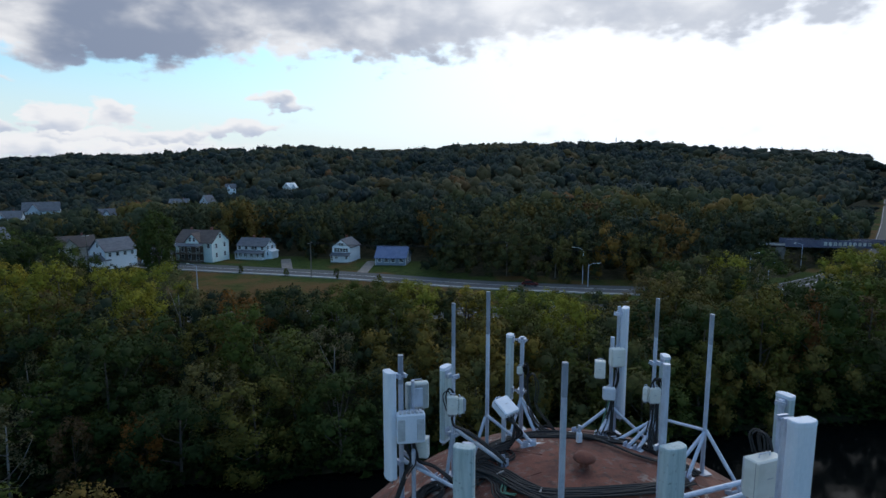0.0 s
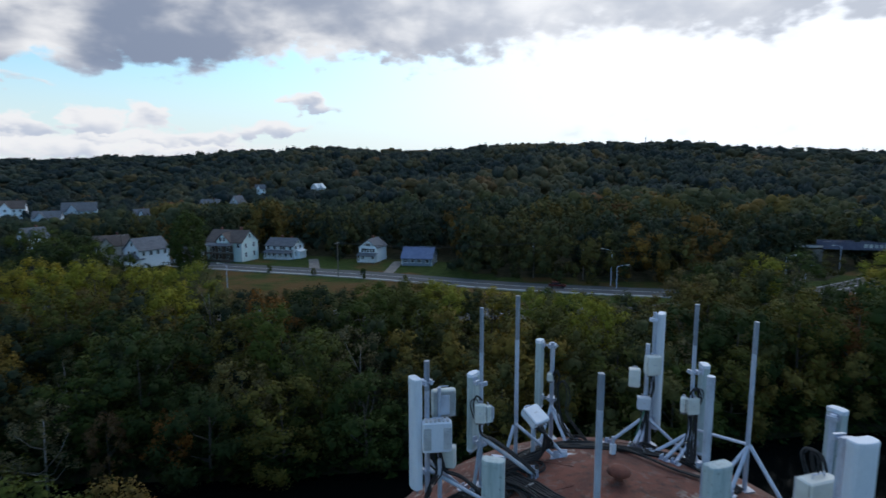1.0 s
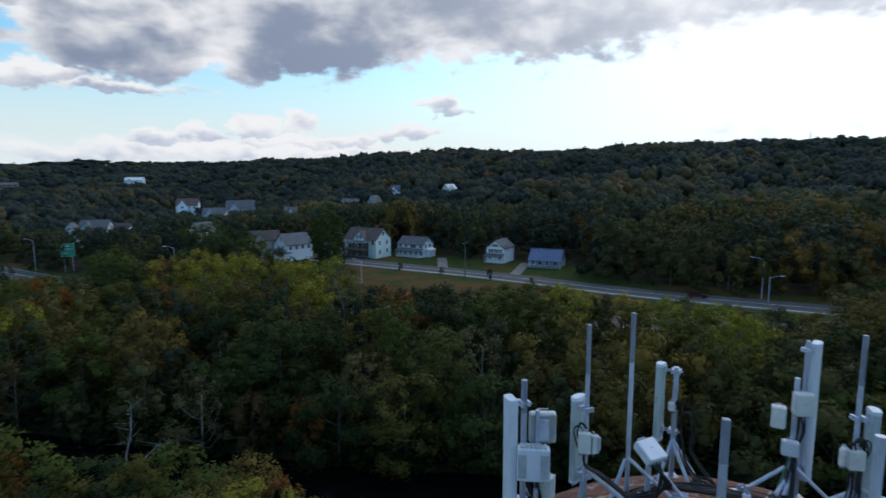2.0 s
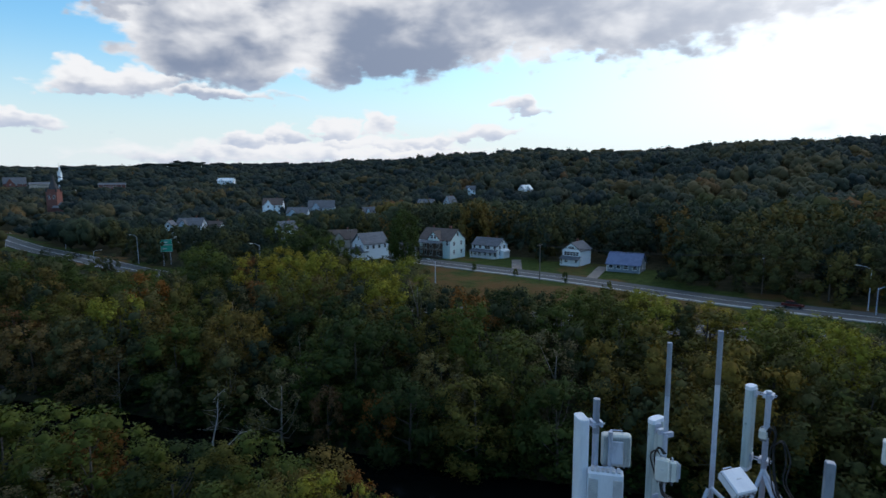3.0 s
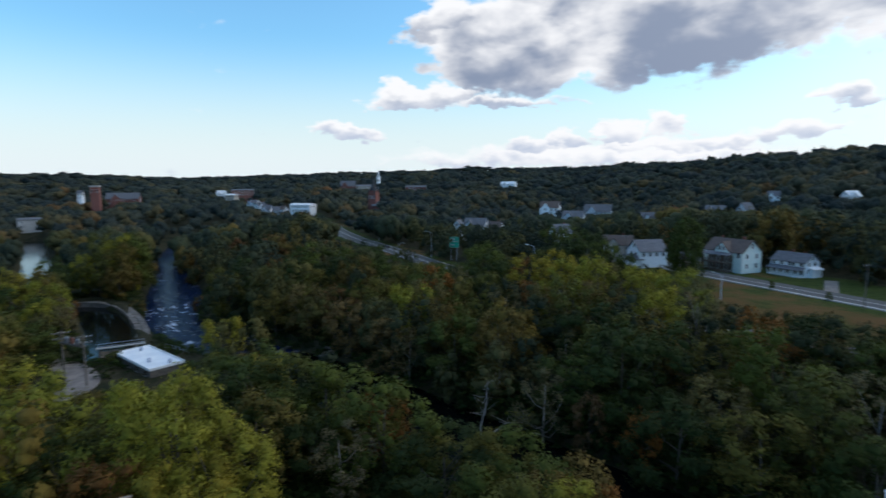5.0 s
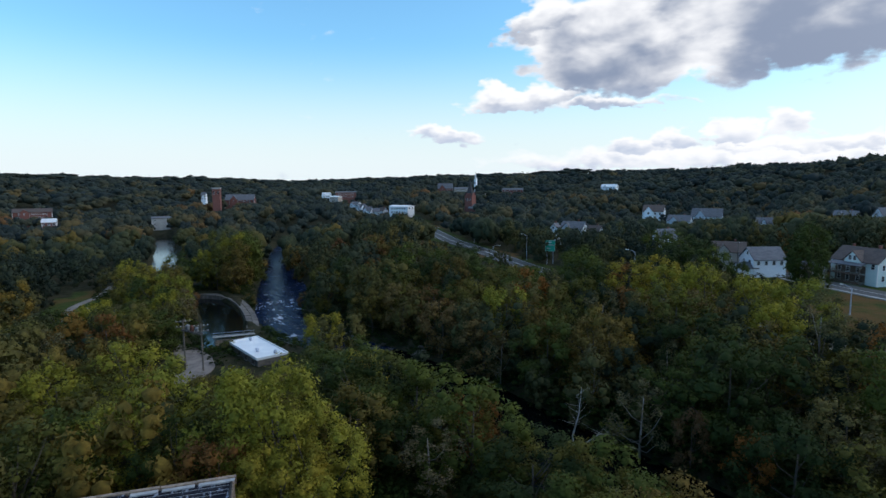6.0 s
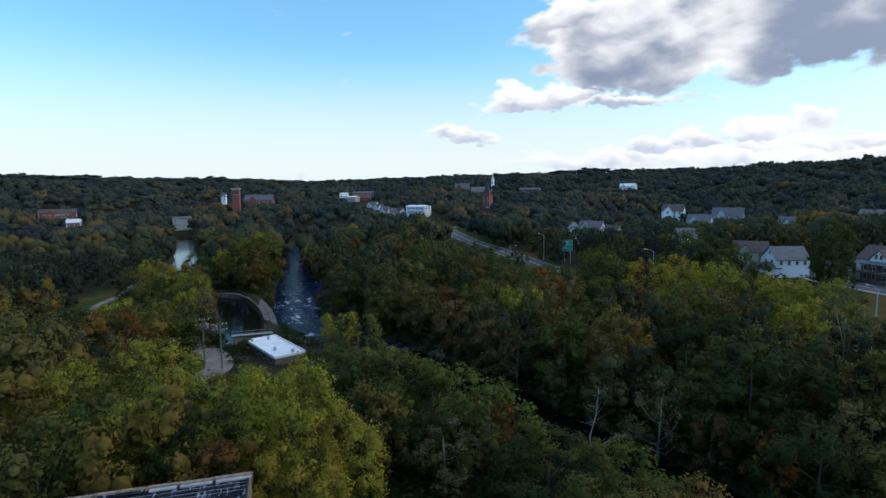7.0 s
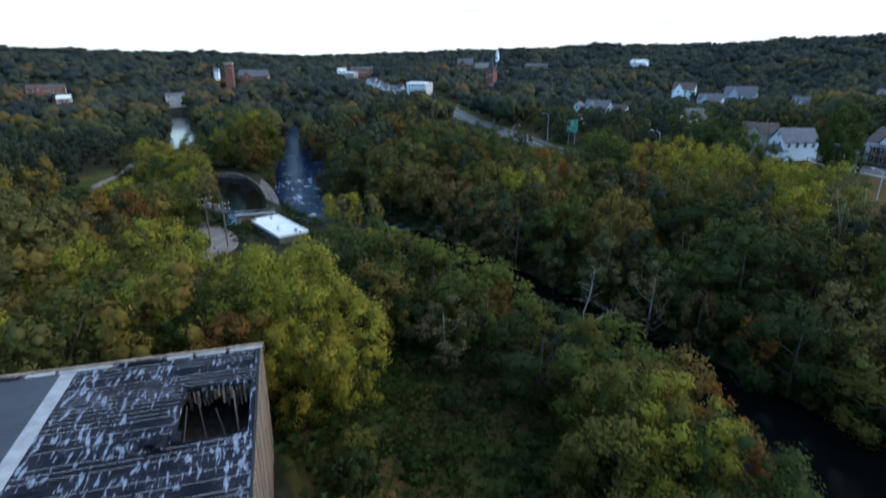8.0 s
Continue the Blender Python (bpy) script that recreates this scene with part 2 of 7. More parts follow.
TAN_WALL = plain("tan siding", (0.36, 0.31, 0.26), (0.48, 0.42, 0.36), 0.8, 0.7, 0, 9, 0.2, 0.02, 8.0)
BROWN_ROOF = plain("brown asphalt shingles", (0.075, 0.055, 0.050), (0.125, 0.095, 0.085), 0.7, 0.9, 0, 12, 0.5, 0.03, 4.0)
GREY_ROOF = plain("grey asphalt shingles", (0.085, 0.090, 0.105), (0.15, 0.155, 0.175), 0.7, 0.9, 0, 12, 0.5, 0.03, 4.0)
SLATE = plain("dark roof slate", (0.018, 0.019, 0.024), (0.040, 0.041, 0.048), 0.7, 0.7, 0, 12, 0.4, 0.03, 4.0)
SLATE_WALL = plain("grey-blue siding", (0.17, 0.21, 0.27), (0.25, 0.29, 0.35), 0.8, 0.7, 0, 9, 0.2, 0.02, 8.0)
BLUE_ROOF = plain("blue-grey metal roof", (0.085, 0.125, 0.24), (0.13, 0.175, 0.30), 0.7, 0.6, 0.0, 12, 0.3, 0.02, 1.0)
TRIM = plain("white trim paint", (0.70, 0.71, 0.72), (0.82, 0.82, 0.82), 3.0, 0.5)
PORCH = plain("dark porch timber", (0.10, 0.07, 0.055), (0.19, 0.14, 0.11), 2.0, 0.8)
PANE = plain("dark window glass", (0.012, 0.016, 0.022), (0.03, 0.036, 0.045), 2.0, 0.12, 0, 20, 0.02, 0.002)
BRICK = plain("red brick", (0.15, 0.055, 0.045), (0.25, 0.098, 0.078), 1.2, 0.85, 0, 10, 0.5, 0.02, 5.0)
STONE = plain("grey-brown fieldstone", (0.085, 0.075, 0.066), (0.20, 0.175, 0.155), 0.9, 0.9, 0, 7, 0.8, 0.08)
ROCK = plain("wet river rock", (0.035, 0.030, 0.028), (0.11, 0.095, 0.088), 0.8, 0.7, 0, 6, 0.8, 0.08)
ASPHALT = plain("worn asphalt", (0.056, 0.058, 0.062), (0.088, 0.089, 0.092), 0.25, 0.9, 0, 14, 0.4, 0.01)
CONCRETE = plain("pale concrete", (0.30, 0.30, 0.29), (0.42, 0.41, 0.40), 0.5, 0.9, 0, 14, 0.3, 0.01)
LINE = plain("road paint", (0.34, 0.34, 0.32), (0.62, 0.62, 0.60), 0.8, 0.7, 0, 20, 0.1, 0.002)
GRAVEL = plain("pale gravel", (0.13, 0.11, 0.10), (0.23, 0.20, 0.18), 0.6, 0.95, 0, 6, 0.7, 0.03)
WHITE_ROOF = plain("white roof membrane", (0.70, 0.72, 0.75), (0.84, 0.85, 0.86), 0.4, 0.5, 0, 6, 0.1, 0.01)
POLE_WOOD = plain("grey utility-pole wood", (0.10, 0.085, 0.072), (0.18, 0.155, 0.135), 2.0, 0.9, 0, 20, 0.4, 0.01, 0.2)
SIGN_GREEN = plain("green highway sign sheet", (0.0, 0.30, 0.20), (0.01, 0.36, 0.25), 1.0, 0.4)
BRIDGE = plain("blue-grey bridge paint", (0.075, 0.08, 0.135), (0.12, 0.125, 0.19), 0.6, 0.6, 0.1, 8, 0.2, 0.01)
PLANK = plain("weathered brown boards", (0.16, 0.115, 0.085), (0.34, 0.26, 0.20), 2.0, 0.9, 0, 14, 0.5, 0.02, 0.2)
DARK_TIMBER = plain("near-black timber", (0.012, 0.011, 0.011), (0.05, 0.045, 0.042), 2.0, 0.9, 0, 14, 0.5, 0.02)
RED_PAINT = plain("dark red car paint", (0.10, 0.012, 0.012), (0.13, 0.02, 0.018), 2.0, 0.25, 0.2)
BLACK_PAINT = plain("black car paint", (0.012, 0.012, 0.014), (0.02, 0.02, 0.022), 2.0, 0.2, 0.2)
TYRE = plain("black tyre rubber", (0.01, 0.01, 0.01), (0.02, 0.02, 0.02), 3.0, 0.9)


def ground_build(k, bsdf, out):
    p = where(k)
    wood = k.mix(k.step(k.noise(p, 0.35, 6), 0.35, 0.65), (0.020, 0.024, 0.012), (0.050, 0.044, 0.026))
    grass = k.mix(k.step(k.noise(p, 0.5, 6), 0.35, 0.65), (0.030, 0.050, 0.013), (0.054, 0.072, 0.019))
    dry = k.mix(k.step(k.noise(p, 0.045, 5), 0.49, 0.62), grass, (0.115, 0.067, 0.027))
    at = k.n("ShaderNodeAttribute")
    at.attribute_name = "lawn"
    col = k.mix(k.step(at.outputs["Fac"], 0.3, 0.7), wood, dry)
    k.put(bsdf.inputs["Base Color"], col)
    bsdf.inputs["Roughness"].default_value = 0.95
    bsdf.inputs["Specular IOR Level"].default_value = 0.05
    bump(k, bsdf, k.noise(p, 2.5, 5), 0.8, 0.25)


GROUND = material("woodland floor and grass", ground_build)


def water_build(k, bsdf, out):
    p = k.scaled(where(k), (0.55, 1.0, 1.0))
    bsdf.inputs["Base Color"].default_value = (0.003, 0.004, 0.004, 1)
    bsdf.inputs["Roughness"].default_value = 0.12
    bsdf.inputs["IOR"].default_value = 1.33
    bump(k, bsdf, k.noise(p, 0.7, 4, 0.5, 0.4), 0.10, 0.15)


def stream_build(k, bsdf, out):
    water_build(k, bsdf, out)
    bsdf.inputs["Roughness"].default_value = 0.1
    bsdf.inputs["Specular IOR Level"].default_value = 0.04


def rapid_build(k, bsdf, out):
    p = k.scaled(where(k), (0.35, 1.0, 1.0))
    foam = k.step(k.m("ADD", k.m("MULTIPLY", k.noise(p, 0.9, 7, 0.68, 0.8), 0.6), k.m("MULTIPLY", k.noise(where(k), 0.13, 3), 0.6)), 0.665, 0.73)
    sep = k.n("ShaderNodeSeparateXYZ")
    k.put(sep.inputs[0], where(k))
    reach = k.m("MULTIPLY", k.step(sep.outputs[0], -192.0, -176.0), k.step(sep.outputs[0], -128.0, -142.0))
    foam = k.m("MULTIPLY", foam, k.m("ADD", k.m("MULTIPLY", reach, 0.85), 0.15))
    # blue of the reflected sky put into the base colour; specular is nearly off
    col = k.mix(foam, (0.005, 0.013, 0.040), (0.50, 0.55, 0.64))
    k.put(bsdf.inputs["Base Color"], col)
    k.put(bsdf.inputs["Roughness"], k.step(foam, 0, 1, 0.08, 0.7))
    bsdf.inputs["IOR"].default_value = 1.33
    bump(k, bsdf, k.noise(p, 0.6, 5, 0.55, 0.6), 0.6, 0.5)
    bsdf.inputs["Specular IOR Level"].default_value = 0.015


WATER = material("dark river water", water_build)
STREAM = material("brown-black stream water", stream_build)
RAPID = material("broken rapid water", rapid_build)


def rust_build(k, bsdf, out):
    p = where(k)
    n1, n2, n3 = k.noise(p, 1.3, 6, 0.6), k.noise(p, 7.0, 6, 0.65), k.noise(p, 40, 3)
    col = k.mix(k.step(n1, 0.35, 0.65), (0.092, 0.025, 0.015), (0.180, 0.052, 0.030))
    col = k.mix(k.step(n2, 0.45, 0.75), col, (0.036, 0.016, 0.013))
    stain = k.noise(k.scaled(p, (1.0, 1.0, 0.4)), 3.1, 7, 0.7, 0.6)
    col = k.mix(k.step(stain, 0.55, 0.70, 0.0, 0.7), col, (0.026, 0.014, 0.012))
    spread = k.step(k.noise(p, 0.55, 3), 0.42, 0.6)
    peel = k.m("MULTIPLY", k.step(k.m("ADD", k.m("MULTIPLY", k.noise(p, 2.6, 6, 0.65), 0.62), k.m("MULTIPLY", n2, 0.45)), 0.578, 0.606), k.m("ADD", k.m("MULTIPLY", spread, 0.85), 0.15))
    col = k.mix(peel, col, k.mix(k.step(n3, 0.4, 0.6), (0.27, 0.20, 0.17), (0.36, 0.30, 0.26)))
    k.put(bsdf.inputs["Base Color"], col)
    bsdf.inputs["Roughness"].default_value = 0.8
    bump(k, bsdf, k.m("ADD", k.m("ADD", n2, n3), k.m("MULTIPLY", peel, 0.6)), 0.6, 0.02)


RUSTED = material("rusted tank steel with peeling paint", rust_build)


def tar_build(k, bsdf, out):
    co = k.n("ShaderNodeTexCoord").outputs["Object"]
    run = k.noise(k.scaled(co, (0.50, 2.0, 1.0)), 1.5, 6, 0.62, 0.25)
    patch = k.noise(co, 0.35, 4)
    lap = k.noise(k.scaled(co, (5.0, 0.5, 1.0)), 1.6, 5)
    f = k.m("ADD", k.m("ADD", k.m("MULTIPLY", run, 0.82), k.m("MULTIPLY", patch, 0.34)), k.m("MULTIPLY", lap, 0.03))
    white = k.step(f, 0.632, 0.70)
    col = k.mix(k.step(patch, 0.4, 0.6), (0.006, 0.007, 0.014), (0.018, 0.019, 0.030))
    col = k.mix(k.step(lap, 0.5, 0.62, 0.0, 0.12), col, (0.12, 0.11, 0.11))
    col = k.mix(white, col, k.mix(k.step(lap, 0.35, 0.65), (0.17, 0.205, 0.275), (0.39, 0.435, 0.52)))
    k.put(bsdf.inputs["Base Color"], col)
    bsdf.inputs["Roughness"].default_value = 0.75
    bsdf.inputs["Specular IOR Level"].default_value = 0.12
    bump(k, bsdf, k.m("ADD", run, lap), 0.6, 0.04)


TAR = material("old tar roofing with worn white coating", tar_build)
TAR_GREY = plain("grey roofing felt", (0.042, 0.050, 0.066), (0.070, 0.080, 0.098), 0.6, 0.85, 0, 8, 0.3, 0.02)
TAR_PALE = plain("pale roofing strip", (0.28, 0.29, 0.31), (0.42, 0.43, 0.44), 1.0, 0.8, 0, 8, 0.3, 0.02)

# ---------- mesh helpers ----------
class Geo:
    """Vertices and faces of one mesh."""

    def __init__(self):
        self.v, self.f = [], []

    def add(self, vs, fs, m=None):
        o = len(self.v)
        self.v += [tuple(m @ Vector(p)) for p in vs] if m is not None else [tuple(p) for p in vs]
        self.f += [tuple(o + i for i in f) for f in fs]
        return self

    def box(self, c, s, m=None, rz=0.0, cut=0.0):
        """A box with its long edges chamfered by cut."""
        hx, hy, hz = s[0] / 2, s[1] / 2, s[2] / 2
        t = pose(*c, 0, 0, rz)
        t = m @ t if m is not None else t
        if cut <= 0:
            vs = [(sx * hx, sy * hy, sz * hz) for sz in (-1, 1) for sx, sy in ((-1, -1), (1, -1), (1, 1), (-1, 1))]
            return self.add(vs, [(3, 2, 1, 0), (4, 5, 6, 7), (0, 1, 5, 4), (1, 2, 6, 5), (2, 3, 7, 6), (3, 0, 4, 7)], t)
        ring = [(hx - cut, -hy), (hx, cut - hy), (hx, hy - cut), (hx - cut, hy), (cut - hx, hy), (-hx, hy - cut), (-hx, cut - hy), (cut - hx, -hy)]
        return self.rings([[(x * q, y * r, z) for x, y in ring] for z, q, r in ((-hz, 1 - cut / hx, 1 - cut / hy), (cut - hz, 1, 1), (hz - cut, 1, 1), (hz, 1 - cut / hx, 1 - cut / hy))], t)

    def rings(self, rings, m=None, caps=True):
        n = len(rings[0])
        vs = [p for r in rings for p in r]
        fs = [(i * n + j, i * n + (j + 1) % n, (i + 1) * n + (j + 1) % n, (i + 1) * n + j) for i in range(len(rings) - 1) for j in range(n)]
        if caps:
            fs += [tuple(range(n - 1, -1, -1)), tuple(range((len(rings) - 1) * n, len(rings) * n))]
        return self.add(vs, fs, m)

    def tube(self, points, r, n=8, r1=None):
        """A round bar along points, tapering to r1."""
        pts = [Vector(p) for p in points]
        r1 = r if r1 is None else r1
        rings = []
        for i, p in enumerate(pts):
            d = (pts[min(i + 1, len(pts) - 1)] - pts[max(i - 1, 0)]).normalized()
            a = d.cross(Vector((0, 0, 1)) if abs(d.z) < 0.9 else Vector((1, 0, 0))).normalized()
            b = d.cross(a)
            q = r + (r1 - r) * i / (len(pts) - 1)
            rings.append([p + (a * math.cos(j * math.tau / n) + b * math.sin(j * math.tau / n)) * q for j in range(n)])
        return self.rings(rings)

    def lathe(self, profile, n=24, m=None):
        return self.rings([[(r * math.cos(j * math.tau / n), r * math.sin(j * math.tau / n), z) for j in range(n)] for r, z in profile], m)

    def data(self, name, mat, smooth=False):
        me = bpy.data.meshes.new(name)
        me.from_pydata(self.v, [], self.f)
        me.materials.append(mat)
        if smooth:
            me.polygons.foreach_set("use_smooth", [True] * len(me.polygons))
        me.validate()
        return me


def part(name, geo, mat, parent, label="", smooth=False):
    ob = new(name, geo.data(name, mat, smooth))
    ob.parent = parent
    return tagged(ob, label) if label else ob


def thing(name, m, label, category, group="", kind=""):
    ob = new(name)
    ob.matrix_basis = m
    return tagged(ob, label, category, group, kind)


def arrays_mesh(name, verts, faces, mat, tint=None, attr="tint"):
    """A mesh from numpy arrays; all faces have the same number of corners."""
    me = bpy.data.meshes.new(name)
    n, c = faces.shape
    me.vertices.add(len(verts))
    me.vertices.foreach_set("co", np.ascontiguousarray(verts, np.float32).ravel())
    me.loops.add(n * c)
    me.loops.foreach_set("vertex_index", np.ascontiguousarray(faces, np.int32).ravel())
    me.polygons.add(n)
    me.polygons.foreach_set("loop_start", np.arange(0, n * c, c, dtype=np.int32))
    me.update(calc_edges=True)
    if tint is not None:
        at = me.attributes.new(attr, "FLOAT", "POINT")
        at.data.foreach_set("value", np.ascontiguousarray(tint, np.float32))
    me.materials.append(mat)
    return me

# ---------- lie of the land ----------
RIVER = np.array([(420, 128), (200, 92), (120, 74), (54, 65), (0, 54.5), (-30, 51), (-60, 48.5), (-88, 47), (-112, 44), (-135, 36.5), (-160, 35.6), (-203, 46.8), (-232, 53), (-262, 59), (-300, 68), (-350, 84)], float)
RIVER_HALF = np.array([13, 13, 13, 13, 12, 11, 11, 10.5, 8.0, 6.0, 6.3, 8.2, 7, 5, 5, 5])
HIGHWAY = np.array([(-420, 200), (-283, 153), (-243, 141), (-193, 131), (-156, 122.5), (-100, 116.5), (-40, 115.5), (33, 121), (75, 133), (112, 156), (140, 178), (175, 217), (252, 312), (448, 560), (655, 820)], float)
STREET = np.array([(-150, 188), (-118, 180), (-81, 170.5), (-30, 160), (10, 146.3), (44, 141), (62, 139.5), (71, 138.5)], float)
DAM = np.array([(-193, 15.5), (-191, 20), (-186, 24.5), (-178, 27.0), (-165, 27.6), (-150, 26.7), (-137, 24.7), (-128, 22.6)], float)
POND = np.array([(-186, 18.8), (-172, 20.8), (-152, 20.2), (-130, 16.0)], float)
CANAL = np.array([(-420, 20), (-365, 17.5), (-310, 14.6), (-262, 12.6), (-236, 11)], float)
SKYLINE_AZ = [-180, -70, -45, -37.8, -35.6, -27.3, -17, -6.7, 0, 6, 13, 20, 26, 32, 37, 48, 56, 64, 67, 75, 82, 91, 100, 130, 180]
SKYLINE_EL = [0.6, 0.6, 0.8, 1.2, 1.7, 2.2, 2.8, 3.0, 2.75, 2.6, 2.6, 2.35, 1.85, 1.45, 1.4, 1.3, 1.05, 0.75, 0.75, 0.45, 0.65, 1.1, 1.3, 0.8, 0.6]


def smooth(x, lo, hi):
    t = np.clip((np.asarray(x, float) - np.asarray(lo, float)) / (np.asarray(hi, float) - lo), 0, 1)
    return t * t * (3 - 2 * t)


def line_distance(x, y, line):
    """Distance to a line of points, and how far along it (in points) the nearest place lies."""
    x, y = np.asarray(x, float), np.asarray(y, float)
    best, at = np.full(x.shape, 1e9), np.zeros(x.shape)
    for i in range(len(line) - 1):
        a, b = line[i], line[i + 1]
        d = b - a
        t = np.clip(((x - a[0]) * d[0] + (y - a[1]) * d[1]) / (d @ d), 0, 1)
        r = np.hypot(x - a[0] - t * d[0], y - a[1] - t * d[1])
        hit = r < best
        best, at = np.where(hit, r, best), np.where(hit, i + t, at)
    return best, at


def rough(x, y, scale):
    """Cheap smooth unevenness between -1 and 1."""
    return (np.sin(x / scale + 1.3 * np.sin(y / scale * 0.7)) + np.sin(y / scale * 1.1 + 1.7 * np.sin(x / scale * 0.6 + 2))) / 2


def height(x, y):
    x, y = np.asarray(x, float), np.asarray(y, float)
    r, az = np.hypot(x, y), np.degrees(np.arctan2(-x, y))
    dr, at = line_distance(x, y, RIVER)
    half = np.interp(at, np.arange(len(RIVER)), RIVER_HALF)
    bank = dr - half
    north = y > np.interp(x, RIVER[::-1, 0], RIVER[::-1, 1])
    z = np.where(north, 2.0 + 6.5 * smooth(bank, 4, 50), 3.3 + 0.8 * smooth(bank, 5, 60))
    el = np.interp(az, SKYLINE_AZ, SKYLINE_EL)
    ridge = np.interp(az, [-60, -30, 15, 45, 180], [900, 820, 820, 1500, 1500])
    top = 38 + np.tan(np.radians(el)) * ridge - 15.5
    foot = np.interp(az, [-60, 12, 36, 180], [180, 180, 380, 420])
    z = z + (top - 9) * smooth(r, foot, ridge * 1.02) ** 1.15 * (1 - 0.25 * smooth(r, ridge, ridge * 2))
    z = z + rough(x, y, 95) * 6 * smooth(r, 260, 500) * (1 - 0.7 * smooth(r, 600, 800)) + rough(x - 70, y + 30, 52) * 3.5 * smooth(r, 300, 420) * (1 - smooth(az, 20, 40)) * (1 - smooth(r, 560, 740)) + rough(x + 40, y, 31) * 1.2 * smooth(r, 200, 300)
    dh, ah = line_distance(x, y, HIGHWAY)
    grade = np.interp(ah, np.arange(len(HIGHWAY)), [11, 9.2, 8.6, 8.2, 7.6, 7.2, 7.0, 7.0, 7.2, 7.6, 7.8, 8.0, 8.5, 11.5, 16])
    z = grade + (z - grade) * smooth(dh, 9, 26)
    ds, ss = line_distance(x, y, STREET)
    grade = np.interp(ss, np.arange(len(STREET)), [11, 9.6, 8.7, 8.1, 7.8, 7.5, 7.4, 7.4])
    z = grade + (z - grade) * smooth(ds, 7, 22)
    dp, _ = line_distance(x, y, POND)
    z = z + (0.2 - z) * (1 - smooth(dp, 3.6, 6.0)) * (dr > half)
    dc, _ = line_distance(x, y, CANAL)
    z = z + (0.5 - z) * (1 - smooth(dc, 4.6, 7.2))
    return np.where(bank < 5, -1.6 + (z + 1.6) * smooth(bank, -3, 5), z)


def ground_z(x, y):
    return float(height(np.array([x]), np.array([y]))[0])


def lawn_amount(x, y):
    dh, _ = line_distance(x, y, HIGHWAY)
    ds, ss = line_distance(x, y, STREET)
    north_of_hw = y > np.interp(x, HIGHWAY[:9, 0], HIGHWAY[:9, 1])
    south_of_st = y < np.interp(x, STREET[:, 0], STREET[:, 1])
    a = (north_of_hw & south_of_st & (x > -78) & (x < 62)).astype(float)
    a = np.maximum(a, (dh < 9) & (np.hypot(x, y) < 700))
    a = np.maximum(a, (ds < 26) & (x > -100) & (x < 2))
    a = np.maximum(a, (ds < 12) & (x < 80))
    a = np.maximum(a, np.hypot((x + 178) / 30, (y + 12) / 9) < 1)
    a = np.maximum(a, np.hypot((x + 38) / 19, (y - 21) / 14) < 1)
    return a.astype(float)


def build_ground():
    n = 250
    u = np.linspace(-1, 1, n)
    line = np.sinh(u * 4.3) / np.sinh(4.3) * 3200
    lx = np.unique(np.round(np.concatenate([line - 20, np.arange(-205, -92, 1.6)]), 2))
    ly = np.unique(np.round(np.concatenate([line + 60, np.arange(-4, 62, 1.7)]), 2))
    gx, gy = np.meshgrid(lx, ly)
    v = np.stack([gx.ravel(), gy.ravel(), height(gx.ravel(), gy.ravel())], 1)
    n, m = len(lx), len(ly)
    i = (np.arange(m - 1)[:, None] * n + np.arange(n - 1)[None, :]).ravel()
    f = np.stack([i, i + 1, i + n + 1, i + n], 1)
    me = arrays_mesh("ground", v, f, GROUND, lawn_amount(v[:, 0], v[:, 1]), "lawn")
    me.polygons.foreach_set("use_smooth", [True] * len(me.polygons))
    tagged(new("ground", me), "rolling woodland ground with grass verges and banks", "ground", kind="structure")


def ribbon(line, width, lift, step=4.0, off=0.0, start=0.0, end=1e9):
    """A strip along a line, draped on the land and lying off metres to one side of it."""
    pts = []
    for a, b in zip(line[:-1], line[1:]):
        m = max(1, int(np.hypot(*(b - a)) / step))
        pts += [a + (b - a) * j / m for j in range(m)]
    pts = np.array(pts + [line[-1]])
    for _ in range(6):
        pts[1:-1] = (pts[:-2] + 2 * pts[1:-1] + pts[2:]) / 4
    run = np.concatenate([[0], np.cumsum(np.hypot(*np.diff(pts, axis=0).T))])
    keep = (run >= start) & (run <= end)
    t = np.gradient(pts, axis=0)
    t /= np.hypot(t[:, 0], t[:, 1])[:, None]
    nrm = np.stack([-t[:, 1], t[:, 0]], 1)
    zc = height(pts[:, 0], pts[:, 1]) + lift
    l, r = pts + nrm * (off + width / 2), pts + nrm * (off - width / 2)
    g = Geo()
    l, r, zc = l[keep], r[keep], zc[keep]
    if len(l) < 2:
        return g
    g.rings([[(*l[i], zc[i]), (*r[i], zc[i]), (*r[i], zc[i] - 0.3), (*l[i], zc[i] - 0.3)] for i in range(len(l))])
    return g


